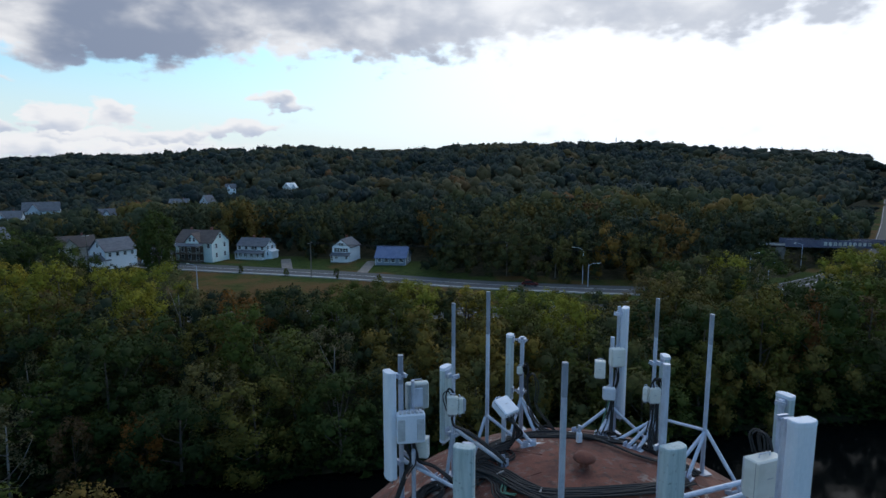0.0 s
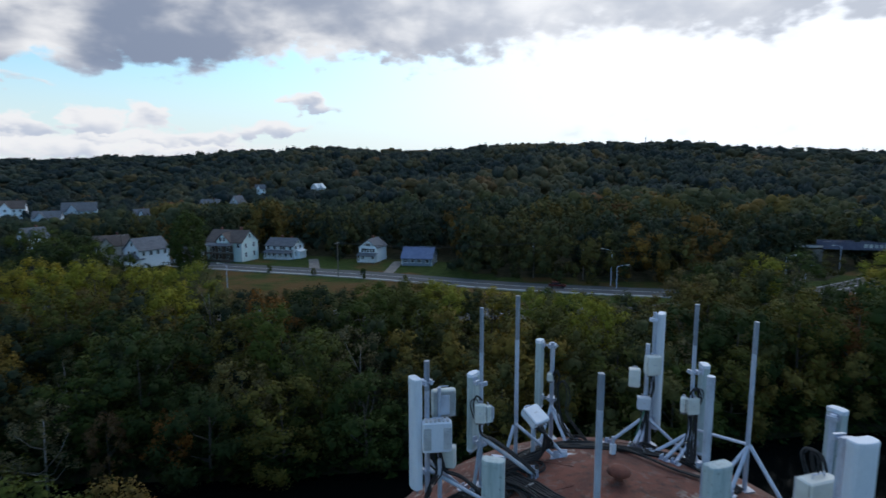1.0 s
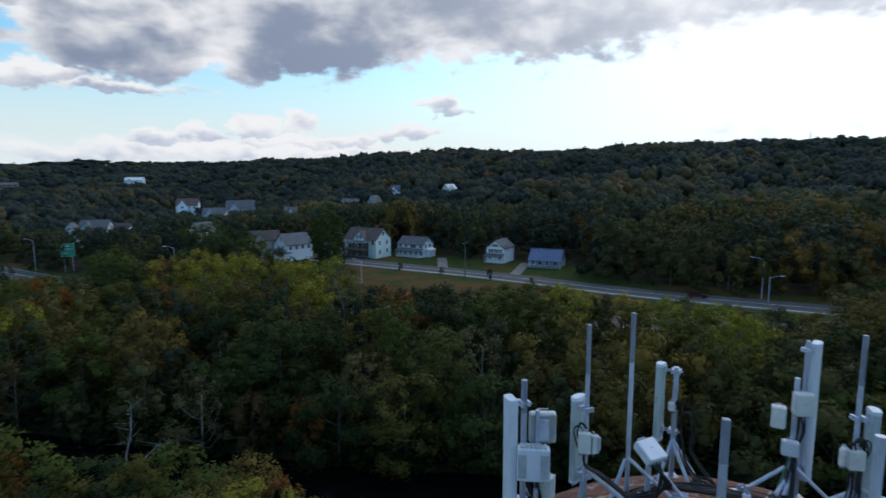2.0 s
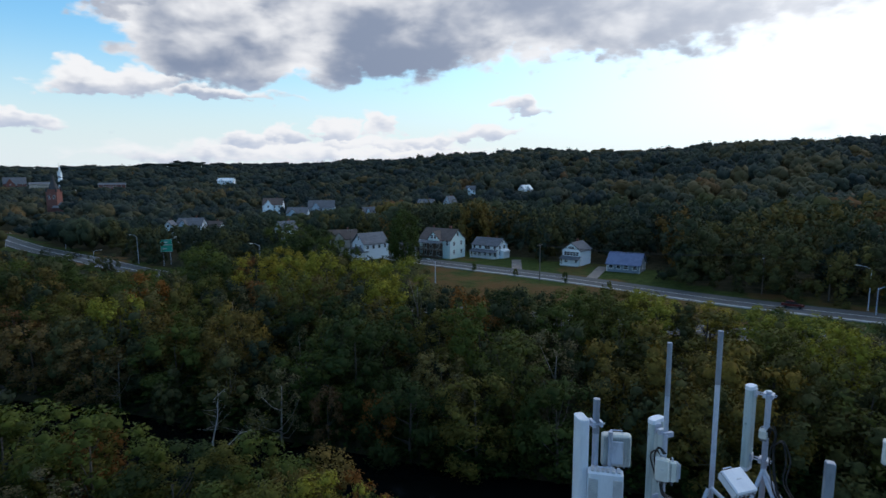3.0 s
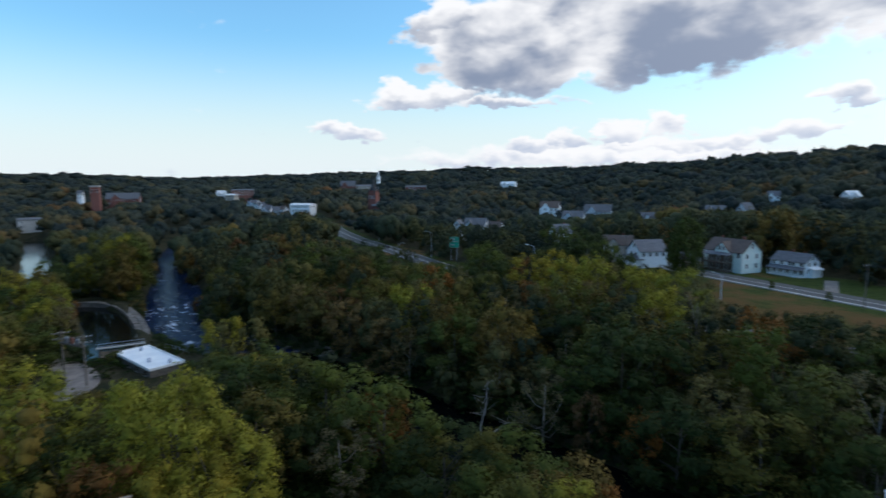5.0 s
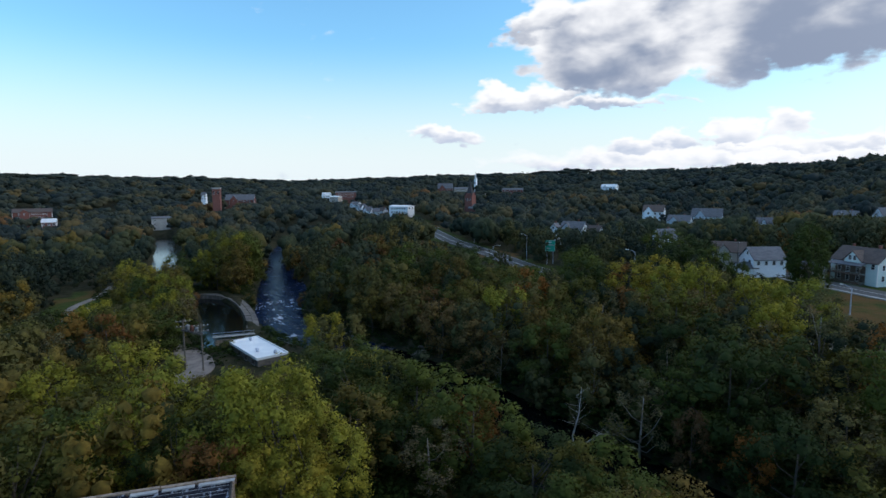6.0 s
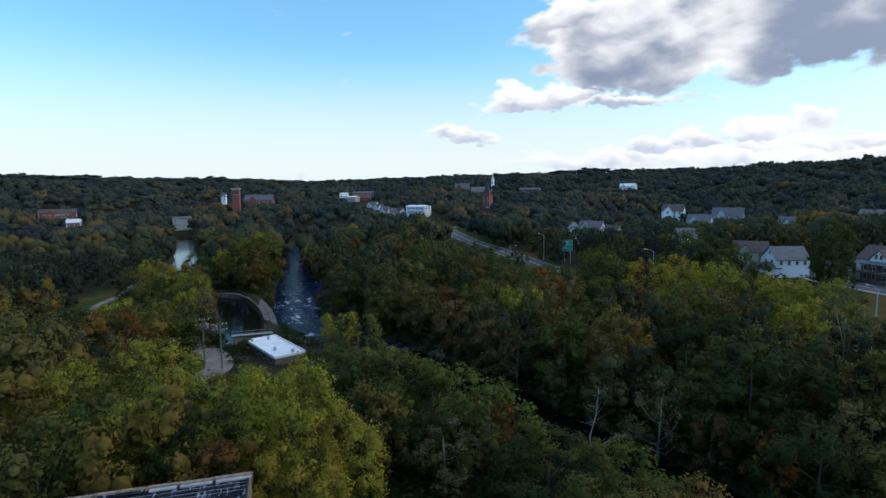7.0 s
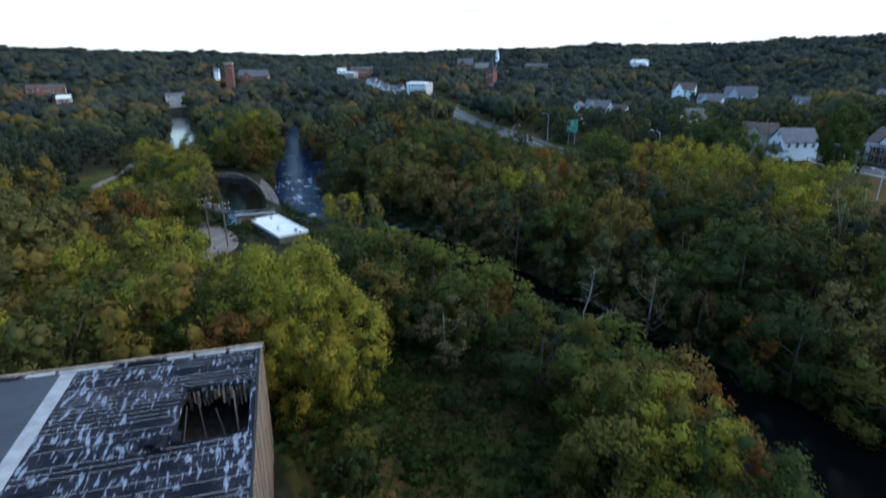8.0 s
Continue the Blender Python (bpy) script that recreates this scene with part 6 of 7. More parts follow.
coil(0.62, 8.95, 0.26, 7, 0.6, 31)
coil(0.30, 8.62, 0.20, 5, 2.0, 32)
coil(0.95, 9.35, 0.22, 5, 1.2, 33)
coil(2.05, 10.45, 0.20, 4, 0.2, 34)
coil(3.55, 10.35, 0.18, 4, 2.4, 35)
coil(4.30, 9.75, 0.18, 4, 1.0, 36)
coil(-0.45, 8.75, 0.22, 5, 0.3, 37)
cables([on_dome(x, y, 0.04) for x, y in ((1.9, 10.35), (2.5, 10.2), (2.9, 9.9), (3.3, 9.5), (3.6, 9.2), (4.2, 9.0))], 3, 0.08, 0.018, "loose black cables crossing the dome", seed=21, ties=False)
cables([on_dome(x, y, 0.04) for x, y in ((0.5, 8.9), (0.75, 8.4), (0.8, 8.0), (1.2, 7.6), (1.9, 7.3), (2.8, 7.2))], 6, 0.26, 0.018, "loose black cables sweeping over the dome", seed=22, ties=False)
cables([(-0.9, 8.55, 33.0), (-0.88, 8.5, 32.75), (-0.8, 8.45, 32.5), (-0.95, 8.4, 32.2), on_dome(-1.3, 8.3, 0.05)], 5, 0.2, 0.014, "tangled black cables below the radios", seed=23, flat=False, ties=False)
cables([(1.72, 11.1, 33.1), (1.85, 11.05, 33.2), (1.95, 11.0, 32.9), (1.9, 10.85, 32.5), on_dome(2.25, 10.5, 0.05)], 2, 0.06, 0.013, "black cables draped over the back mast legs", seed=24, flat=False, ties=False)
cables([(4.28, 10.1, 32.95), (4.26, 10.05, 32.6), (4.15, 9.9, 32.3), on_dome(4.1, 9.6, 0.05)], 6, 0.16, 0.015, "black cables hanging below a radio box", seed=25, flat=False, ties=False)
# ---------- the derelict mill -------
def mill():
    z0 = 3.4
    zr = 14.0 - z0
    ob = thing("mill_building", pose(-46.0, 7.0, z0, 0, 0, -11.4), "derelict mill with a tarred roof and a torn hole", "mill")

    def at(a, b, z):
        return (a, -b, z)

    def slab(a0, a1, b0, b1, z0_, z1_):
        g = Geo()
        vs = [at(a, b, z) for z in (z0_, z1_) for a, b in ((a0, b0), (a1, b0), (a1, b1), (a0, b1))]
        return g.add(vs, [(0, 1, 2, 3), (7, 6, 5, 4), (4, 5, 1, 0), (5, 6, 2, 1), (6, 7, 3, 2), (7, 4, 0, 3)])

    A, B = 23.0, 34.0
    h = (5.7, 12.4, 0.8, 5.5)      # the hole: along a, across b
    for q in ((0.3, h[0], 0.3, 14.3), (h[1], A, 0.3, 14.3), (h[0], h[1], 0.3, h[2]), (h[0], h[1], h[3], 14.3)):
        part("roof", slab(*q, zr - 0.35, zr), TAR, ob, "black tar roofing with flaking white coating")
    part("roof_strip", slab(0.3, A, 14.3, 15.4, zr - 0.3, zr + 0.03), TAR_PALE, ob, "pale roofing strip")
    part("grey_roof", slab(0.3, A, 15.4, B, zr - 0.35, zr + 0.01), TAR_GREY, ob, "flat grey roofing felt")
    # walls of boards under the edge
    part("wall", slab(0.25, A, 0.25, 0.55, -1.0, zr - 0.36), PLANK, ob)
    part("wall", slab(0.25, 0.55, 0.55, B, -1.0, zr - 0.36), BRICK, ob)
    part("wall", slab(0.25, A, B - 0.3, B, -1.0, zr - 0.36), BRICK, ob)
    part("wall", slab(A - 0.3, A, 0.55, B - 0.3, -1.0, zr - 0.36), BRICK, ob)
    # floor and most timbers within the hole are coloured near black
    part("floor", slab(0.6, A - 0.4, 0.6, 12.0, zr - 4.6, zr - 4.4), DARK_TIMBER, ob, "near-black floor inside")
    # lapped seams of the roofing
    rng = random.Random(8)
    a = 0.9
    while a < A:
        if h[0] - 0.1 < a < h[1] + 0.1:
            part("roof_batten", slab(a, a + 0.05, h[3] + 0.1, 14.3, zr + 0.001, zr + 0.035), TAR, ob)
        else:
            part("roof_batten", slab(a, a + 0.05, 0.4, 14.3, zr + 0.001, zr + 0.035), TAR, ob)
        if rng.random() < 0.5:
            part("lap_edge", slab(a + 0.2, a + 0.225, h[3] + 0.2 if h[0] - 0.4 < a < h[1] + 0.1 else 0.5, 14.2, zr + 0.001, zr + 0.02), TAR_PALE, ob)
        part("roof_batten", slab(a, a + 0.035, 15.5, B - 0.5, zr + 0.011, zr + 0.03), TAR_GREY, ob)
        a += rng.uniform(0.42, 0.62)
    for b in (3.6, 6.8, 9.9):
        a0, a1 = (h[1] + 0.2, A) if b < h[3] else (rng.uniform(0.4, 2), A)
        part("roof_ridge", slab(a0, a1, b, b + 0.10, zr, zr + 0.07), TAR, ob)
    # coping along the far edge and the side, in uneven lengths
    b = 0.0
    while b < B:
        n = rng.uniform(2.0, 4.2)
        lift = rng.uniform(0, 0.08)
        part("coping", slab(0.0, 0.34, b, min(b + n - 0.05, B), zr - 0.4, zr + 0.2 + lift), PLANK, ob)
        part("coping_sheet", slab(0.36, 0.75, b + 0.1, min(b + n - 0.2, B), zr + 0.02, zr + 0.1 + lift), TAR_PALE if rng.random() < 0.6 else TAR, ob)
        b += n
    a = 0.36
    while a < A:
        w = rng.uniform(0.2, 0.3)
        part("board", slab(a, a + w - 0.02, 0.12 + rng.uniform(0, 0.05), 0.24, -0.6, zr + rng.uniform(-0.1, 0.22)), PLANK, ob)
        a += w
    part("edge_beam", slab(0.36, A, 0.26, 0.42, zr + 0.0, zr + 0.12), DARK_TIMBER, ob)
    # what is left of the roof timbers in the hole
    for i in (0, 1, 3, 4, 6):
        b = h[2] + 0.35 + i * 0.72
        end = h[0] + rng.uniform(0.5, 1.3)
        if i in (1, 4, 5, 6):
            end = h[0] + rng.uniform(0.3, 0.8)
        part("joist", slab(h[0], end, b, b + 0.12, zr - 0.7, zr - 0.38), DARK_TIMBER, ob)
    g = Geo()
    for p, q in (((6.2, 4.8, -0.6), (10.6, 3.6, -3.2)), ((7.4, 3.4, -1.0), (9.8, 2.5, -2.6)), ((10.8, 1.2, -2.2), (10.9, 5.0, -2.0)), ((7.6, 5.3, -0.4), (11.8, 5.1, -1.2)), ((6.0, 2.2, -0.5), (8.2, 1.9, -2.8))):
        part("fallen_beam", Geo().tube([at(p[0], p[1], zr + p[2]), at(q[0], q[1], zr + q[2])], 0.075, 4), DARK_TIMBER if p[0] > 6.1 else PLANK, ob)
    b = h[2] + 0.15
    while b < h[3] - 0.2:
        w = rng.uniform(0.12, 0.24)
        part("hanging_board", slab(h[0] + 0.06, h[0] + 0.10, b, b + w, zr - rng.uniform(0.9, 2.0), zr - 0.36), PLANK if rng.random() < 0.6 else DARK_TIMBER, ob, "hanging roof board")
        b += w + rng.uniform(0.03, 0.2)
    for i in range(16):
        a, b = rng.uniform(h[0] + 0.5, h[1] - 0.5), rng.uniform(h[2] + 0.4, h[3] - 0.5)
        t = Matrix.Translation(at(a, b, zr - rng.uniform(3.6, 4.3))) @ pose(0, 0, 0, rng.uniform(-40, 40), rng.uniform(-40, 40), rng.uniform(0, 360))
        part("debris_sheet", Geo().box((0, 0, 0), (rng.uniform(0.6, 1.6), rng.uniform(0.2, 0.8), 0.05), t), (DARK_TIMBER, TAR_GREY, PLANK)[i % 3], ob)
    # curled roofing at the torn edge
    for i in range(9):
        b = h[3] + rng.uniform(-0.3, 3.5)
        t = Matrix.Translation(at(h[1] + rng.uniform(-0.5, 0.3), b, zr + 0.1)) @ pose(0, 0, 0, rng.uniform(-12, 25), rng.uniform(-20, 20), rng.uniform(-30, 30))
        part("curled_felt", Geo().rings([[(x, 0.34 * math.cos(k * 0.5), 0.2 * math.sin(k * 0.5)) for k in range(7)] + [(x, 0.31 * math.cos(k * 0.5), 0.17 * math.sin(k * 0.5)) for k in range(6, -1, -1)] for x in (-0.6, 0.6)], t), TAR, ob)


mill()


# ---------- waterside ----------
def powerhouse():
    z = ground_z(-113, 21.6)
    ob = thing("powerhouse", pose(-114.6, 21.5, z, 0, 0, 11), "low stone powerhouse with a white membrane roof", "building")
    L, W, H = 15.5, 6.4, 4.9 - z
    part("wall", Geo().box((0, 0, H / 2 - 1.2), (L - 0.4, W - 0.4, H + 1.9)), STONE, ob)
    part("roof", Geo().box((0, 0, H - 0.1), (L, W, 0.3), None, 0, 0.04), WHITE_ROOF, ob, "bright white roof membrane")
    for x, y, sx, sy in ((0, W / 2 - 0.12, L, 0.24), (0, 0.12 - W / 2, L, 0.24), (L / 2 - 0.12, 0, 0.24, W - 0.5), (0.12 - L / 2, 0, 0.24, W - 0.5)):
        part("parapet", Geo().box((x, y, H + 0.14), (sx, sy, 0.22)), WHITE_ROOF, ob)
    for x, y in ((-5.5, 0.8), (3.0, -1.2), (6.5, 1.0)):
        part("roof_vent", Geo().lathe([(0.3, H), (0.3, H + 0.5), (0.4, H + 0.55), (0.25, H + 0.8)], 12, pose(x, y, 0)), GALV, ob)
    for i in range(4):
        window(ob, (-5.6 + i * 3.7, -W / 2 + 0.19, H - 1.0), 1.1, 1.0, 0, False)
    SITES.append((-113.2, 21.6, 12))


def dam_wall():
    """A curved wall of large stone blocks between pond and river."""
    ob = tagged(new("dam_wall"), "curved wall of large grey stone blocks", "dam", kind="structure")
    rng = random.Random(4)
    g = Geo().box((0, 0, 0), (1, 1, 1), None, 0, 0.06)
    me = g.data("block", STONE)
    pts = spline([(x, y, 0) for x, y in DAM], 10)
    for i in range(len(pts) - 1):
        a, b = pts[i], pts[i + 1]
        d = b - a
        for rw, q in enumerate((-0.75, 0.75)):
            for lv in range(2):
                st = new("block", me)
                st.parent = ob
                st.matrix_basis = Matrix.Translation((a + b) / 2 + Vector((-d.y, d.x, 0)).normalized() * q + Vector((0, 0, 0.7 + 1.5 * lv + rng.uniform(-0.06, 0.06)))) @ pose(0, 0, 0, rng.uniform(-2, 2), rng.uniform(-2, 2), math.degrees(math.atan2(d.y, d.x)) + rng.uniform(-3, 3)) @ Matrix.Diagonal((d.length * 0.96, 1.44, 1.46, 1))


def gate_works():
    ob = thing("sluice_gate", pose(-131, 19.5, 1.2, 0, 0, 80), "timber sluice gate frame across the pond outlet", "sluice gate")
    for i in range(5):
        part("post", Geo().box((-4 + i * 2, 0, 1.0), (0.22, 0.22, 3.0)), POLE_WOOD, ob)
    part("walkway", Geo().box((0, 0, 2.5), (9.0, 1.0, 0.14)), CONCRETE, ob)
    part("rail", Geo().tube([(-4.4, -0.45, 3.5), (4.4, -0.45, 3.5)], 0.035, 6), GALV, ob)
    part("rail", Geo().tube([(-4.4, -0.45, 3.0), (4.4, -0.45, 3.0)], 0.03, 6), GALV, ob)
    for i in range(4):
        part("gate_panel", Geo().box((-3 + i * 2, 0.15, 0.7), (1.7, 0.12, 2.2)), PLANK, ob)
    fe = thing("railing", pose(-121.5, 28.0, 3.1, 0, 0, 20), "thin metal railing on the river wall", "railing")
    for i in range(6):
        part("post", Geo().tube([(-4 + i * 1.6, 0, -0.6), (-4 + i * 1.6, 0, 1.0)], 0.03, 6), GALV, fe)
    for zz in (0.55, 1.0):
        part("rail", Geo().tube([(-4, 0, zz), (4, 0, zz)], 0.025, 6), GALV, fe)


def rock_mesh(seed):
    rng = np.random.default_rng(seed)
    v = np.array(ICO) * rng.uniform(0.75, 1.2, (12, 1)) * np.array([1, 0.8, 0.55])
    bm = bmesh.new()
    vs = [bm.verts.new(p) for p in v]
    for f in ICO_F:
        bm.faces.new([vs[i] for i in f])
    bmesh.ops.bevel(bm, geom=bm.edges[:], offset=0.14, segments=1, affect="EDGES")
    me = bpy.data.meshes.new("rock")
    bm.to_mesh(me)
    bm.free()
    me.materials.append(ROCK)
    return me


def rocks():
    rng = random.Random(12)
    forms = [rock_mesh(s) for s in (1, 2, 3, 4)]
    done = 0
    while done < 150:
        t = rng.uniform(7.6, 11.2) if done < 95 else rng.uniform(7.5, 9.7)
        i = int(t)
        c = RIVER[i] + (RIVER[i + 1] - RIVER[i]) * (t - i)
        half = RIVER_HALF[i]
        q = rng.uniform(-1.0, 1.0) * half if done < 95 else half * rng.uniform(0.85, 1.12)
        d = RIVER[i + 1] - RIVER[i]
        d = d / np.hypot(*d)
        x, y = c[0] + d[1] * q, c[1] - d[0] * q
        s = rng.uniform(0.25, 0.95) if done < 95 else rng.uniform(0.4, 1.5)
        z = max(ground_z(x, y), -0.25 * s)
        ob = new("rock", forms[done % 4])
        ob.matrix_basis = pose(x, y, z, rng.uniform(-15, 15), rng.uniform(-15, 15), rng.uniform(0, 360)) @ Matrix.Diagonal((s, s, s * rng.uniform(0.6, 1.0), 1))
        tagged(ob, "dark wet boulder in the shallow river", "rock", "rocks in the river")
        done += 1


def dead_tree():
    x, y = -57.6, 54.6
    z = ground_z(x, y)
    ob = thing("dead_tree", pose(x, y, z, 0, 0, 0), "bare pale forked dead tree leaning over water", "tree")
    rng = random.Random(3)
    side = Vector((0.69, 0.72, 0))
    g = Geo()
    g.tube([(0, 0, -0.4), tuple(side * -0.5 + Vector((0, 0, 3.2))), tuple(side * 0.3 + Vector((0, 0, 6.5))), tuple(side * 0.6 + Vector((0, 0, 10.5)))], 0.15, 7, 0.04)
    part("trunk", g, BARE_WOOD, ob)
    limb = [Vector((0, 0, 0.2)), side * 1.4 + Vector((0, 0, 2.4)), side * 3.2 + Vector((0, 0, 3.9)), side * 5.4 + Vector((0, 0, 4.1)), side * 7.0 + Vector((0, 0, 3.5))]
    part("limb", Geo().tube([tuple(p) for p in limb], 0.11, 6, 0.03), BARE_WOOD, ob)
    for i in range(44):
        p = limb[rng.randrange(1, 4)].lerp(limb[rng.randrange(2, 5)], rng.random()) if i < 24 else side * rng.uniform(-0.3, 0.5) + Vector((0, 0, rng.uniform(5, 10)))
        d = side * rng.uniform(-1, 1.2) + Vector((rng.uniform(-0.6, 0.6), rng.uniform(-0.6, 0.6), rng.uniform(0.1, 1.0)))
        l = rng.uniform(0.8, 2.0)
        part("twig", Geo().tube([tuple(p), tuple(p + d * l * 0.5), tuple(p + d * l + Vector((0, 0, 0.2)))], 0.028, 4, 0.008), BARE_WOOD, ob)
    leaf = np.random.default_rng(9)
    for c, n in ((side * 5.2 + Vector((0, 0, 5.0)), 260), (side * 6.4 + Vector((0.4, 0, 4.6)), 140)):
        cs = np.array([c[:]]) + leaf.normal(size=(9, 3)) * np.array([0.9, 0.9, 0.4])
        new("leaf_tuft", leafy_mesh("leaf_tuft", *crown_arrays(leaf, cs, np.full(9, 0.4), n, 0.12, False), YELLOW)).parent = ob


powerhouse()
dam_wall()
gate_works()
rocks()
dead_tree()

# ---------- the woods ----------
def low_enough(x, y, tall):
    """How tall a tree may grow without hiding what is seen over it."""
    r, az = math.hypot(x, y), math.degrees(math.atan2(-x, y))
    z = ground_z(x, y)
    for a, half, d, zend in LANES:
        if r < d - 2 and abs(az - a) < half + math.degrees(math.atan(3.2 / max(r, 5))):
            tall = min(tall, 37.9 + (zend - 37.9) * r / d - z)
    return tall


def over_bank(x, y, tall):
    """Keeps trees of the near bank below the sight line to the river's far edge."""
    az, r = math.atan2(-x, y), math.hypot(x, y)
    if not 8 < math.degrees(az) < 71 or y > np.interp(x, RIVER[::-1, 0], RIVER[::-1, 1]):
        return tall
    for far in np.arange(r, 190.0, 1.0):
        px, py = -far * math.sin(az), far * math.cos(az)
        if py > np.interp(px, RIVER[::-1, 0], RIVER[::-1, 1]) + np.interp(-px, -RIVER[:, 0], RIVER_HALF) * 1.02:
            return min(tall, 37.8 * (1 - r / (far - (6.0 if az > 1.0 else 2.5))) + 0.9 * math.sin(x * 0.9) - ground_z(x, y))
    return tall


def single_trees():
    rng = random.Random(5)
    # trees that stand out by themselves: kind, x, y, scale, variant, width
    for key, x, y, s, v, w in SINGLES:
        tall = TREE_KINDS[key][v % len(TREE_KINDS[key])][3]
        low = over_bank(x, y, tall * s) / tall
        if 40 < math.degrees(math.atan2(-x, y)) < 53 or 81.5 < math.degrees(math.atan2(-x, y)) < 87.5 and x > -107 or (y > 90 and -24 < x < 52 and key != "shrub"):
            low = min(low, low_enough(x, y, tall * s) / tall)
        if not (key == "yellow" and -60 < x < -40) and low < s:
            s, w = max(low, 0.15), w * min(1.5, s / max(low, 0.15)) ** 0.7
        tree(key, x, y, s, v, rng.uniform(0, 360), w)
    # the belt along both banks
    spots = []
    for _ in range(9000):
        if len(spots) + len(SINGLES) >= 300:
            break
        side = rng.random()
        if side < 0.55:
            x = rng.uniform(-150, 95)
            y = np.interp(x, RIVER[::-1, 0], RIVER[::-1, 1]) + rng.uniform(10, 66)
        else:
            x = rng.uniform(-205, -14)
            y = np.interp(x, RIVER[::-1, 0], RIVER[::-1, 1]) - rng.uniform(9, 90 if -115 < x < -52 else 52)
        if y < 4 and x > -60:
            continue
        if any((x - a) ** 2 + (y - b) ** 2 < 5.8 ** 2 for a, b in spots) or any((x - a) ** 2 + (y - b) ** 2 < (2.2 + r * 0.6) ** 2 for a, b, r in TREES[:len(SINGLES)]):
            continue
        if bool(keep_clear(np.array([x]), np.array([y]))[0]):
            continue
        spots.append((x, y))
    for x, y in spots:
        patch = rough(x + 7, y, 17.0) + rng.uniform(-0.5, 0.5)
        patch += 0.5 if y < np.interp(x, RIVER[::-1, 0], RIVER[::-1, 1]) and x < -60 else 0.0
        az = math.degrees(math.atan2(-x, y))
        back = y - np.interp(x, RIVER[::-1, 0], RIVER[::-1, 1])
        patch += 0.38 if back > 40 else 0.0
        patch += 0.35 if 23 < az < 46 and math.hypot(x, y) > 80 else 0.0
        key = "yellow" if patch > 0.62 else "olive" if patch > 0.02 else "green"
        q = rng.random()
        key = "rust" if q < 0.07 else "grey" if q < 0.15 else key
        north = y > np.interp(x, RIVER[::-1, 0], RIVER[::-1, 1])
        if north and key == "yellow" and rng.random() < (0.8 if back < 36 else 0.35):
            key = "tan"
        v = rng.randrange(4)
        base = TREE_KINDS[key][v % len(TREE_KINDS[key])][3]
        tall = rng.uniform(11.5, 15.5) if north else rng.uniform(9, 13)
        tall = over_bank(x, y, low_enough(x, y, tall))
        if tall < 3:
            key, v = "shrub", rng.randrange(2)
            base, tall = TREE_KINDS[key][v][3], max(tall, 1.6)
        s = tall / base
        tree(key, x, y, s, v, rng.uniform(0, 360), 1.16 * min(1.35, max(0.85, (0.95 / s) ** 0.6)))


def far_template(seed, leaves, size, lumps, closed, lump=(0.2, 0.42)):
    """A crown one metre high for the joined woods."""
    rng = np.random.default_rng(seed)
    c, rad = lobes_of(rng, lumps, 1.0, 0.42, 0.0, lump)
    return crown_arrays(rng, c, rad, leaves, size, closed, 0.68, 0.3)


def puff_template(seed, n, fine, leaves, size, reach=1.9):
    """A broad rounded crown one metre high: closed lumps over a dome, with loose leaf flakes on them."""
    rng = np.random.default_rng(seed)
    vs, fs, ns, base = [], [], [], 0
    mid = np.array([0, 0, 0.56])
    lumps = [(mid, 0.36, np.zeros(3))]
    for i in range(n):
        z = 1 - reach * (i + 0.5) / n
        a = i * 2.4 + rng.uniform(-0.5, 0.5)
        ring = math.sqrt(1 - z * z)
        d = np.array([ring * math.cos(a), ring * math.sin(a), z])
        q = rng.uniform(0.72, 1.08)
        lumps.append((mid + d * np.array([0.37, 0.37, 0.28 if z > 0 else 0.38]) * q, rng.uniform(0.13, 0.22), d))
    for c, r, d in lumps:
        bv, bf = BALL_FINE if fine and d[2] > 0.0 and d.any() else BALL_COARSE
        w = bv * rng.uniform(0.70, 1.14, (len(bv), 1))
        v = c + w * r * np.array([1, 1, 0.92])
        if d.any():
            keep = (bv[bf].mean(1) @ d > -0.35) & (bv[bf].mean(1)[:, 2] > -0.8)
            bf = bf[keep]
        vs.append(v)
        fs.append(bf + base)
        ns.append(unit(bv * 0.9 + unit(v - mid) * 0.5 + rng.normal(size=bv.shape) * 0.12))
        base += len(bv)
    cs, rs = np.array([l[0] for l in lumps[1:]]), np.array([l[1] for l in lumps[1:]])
    v, f, nr = crown_arrays(rng, cs, rs * 1.04, leaves, size, False, 0.8, 0.25)
    return np.concatenate(vs + [v]), np.concatenate(fs + [f + base]), np.concatenate(ns + [nr])


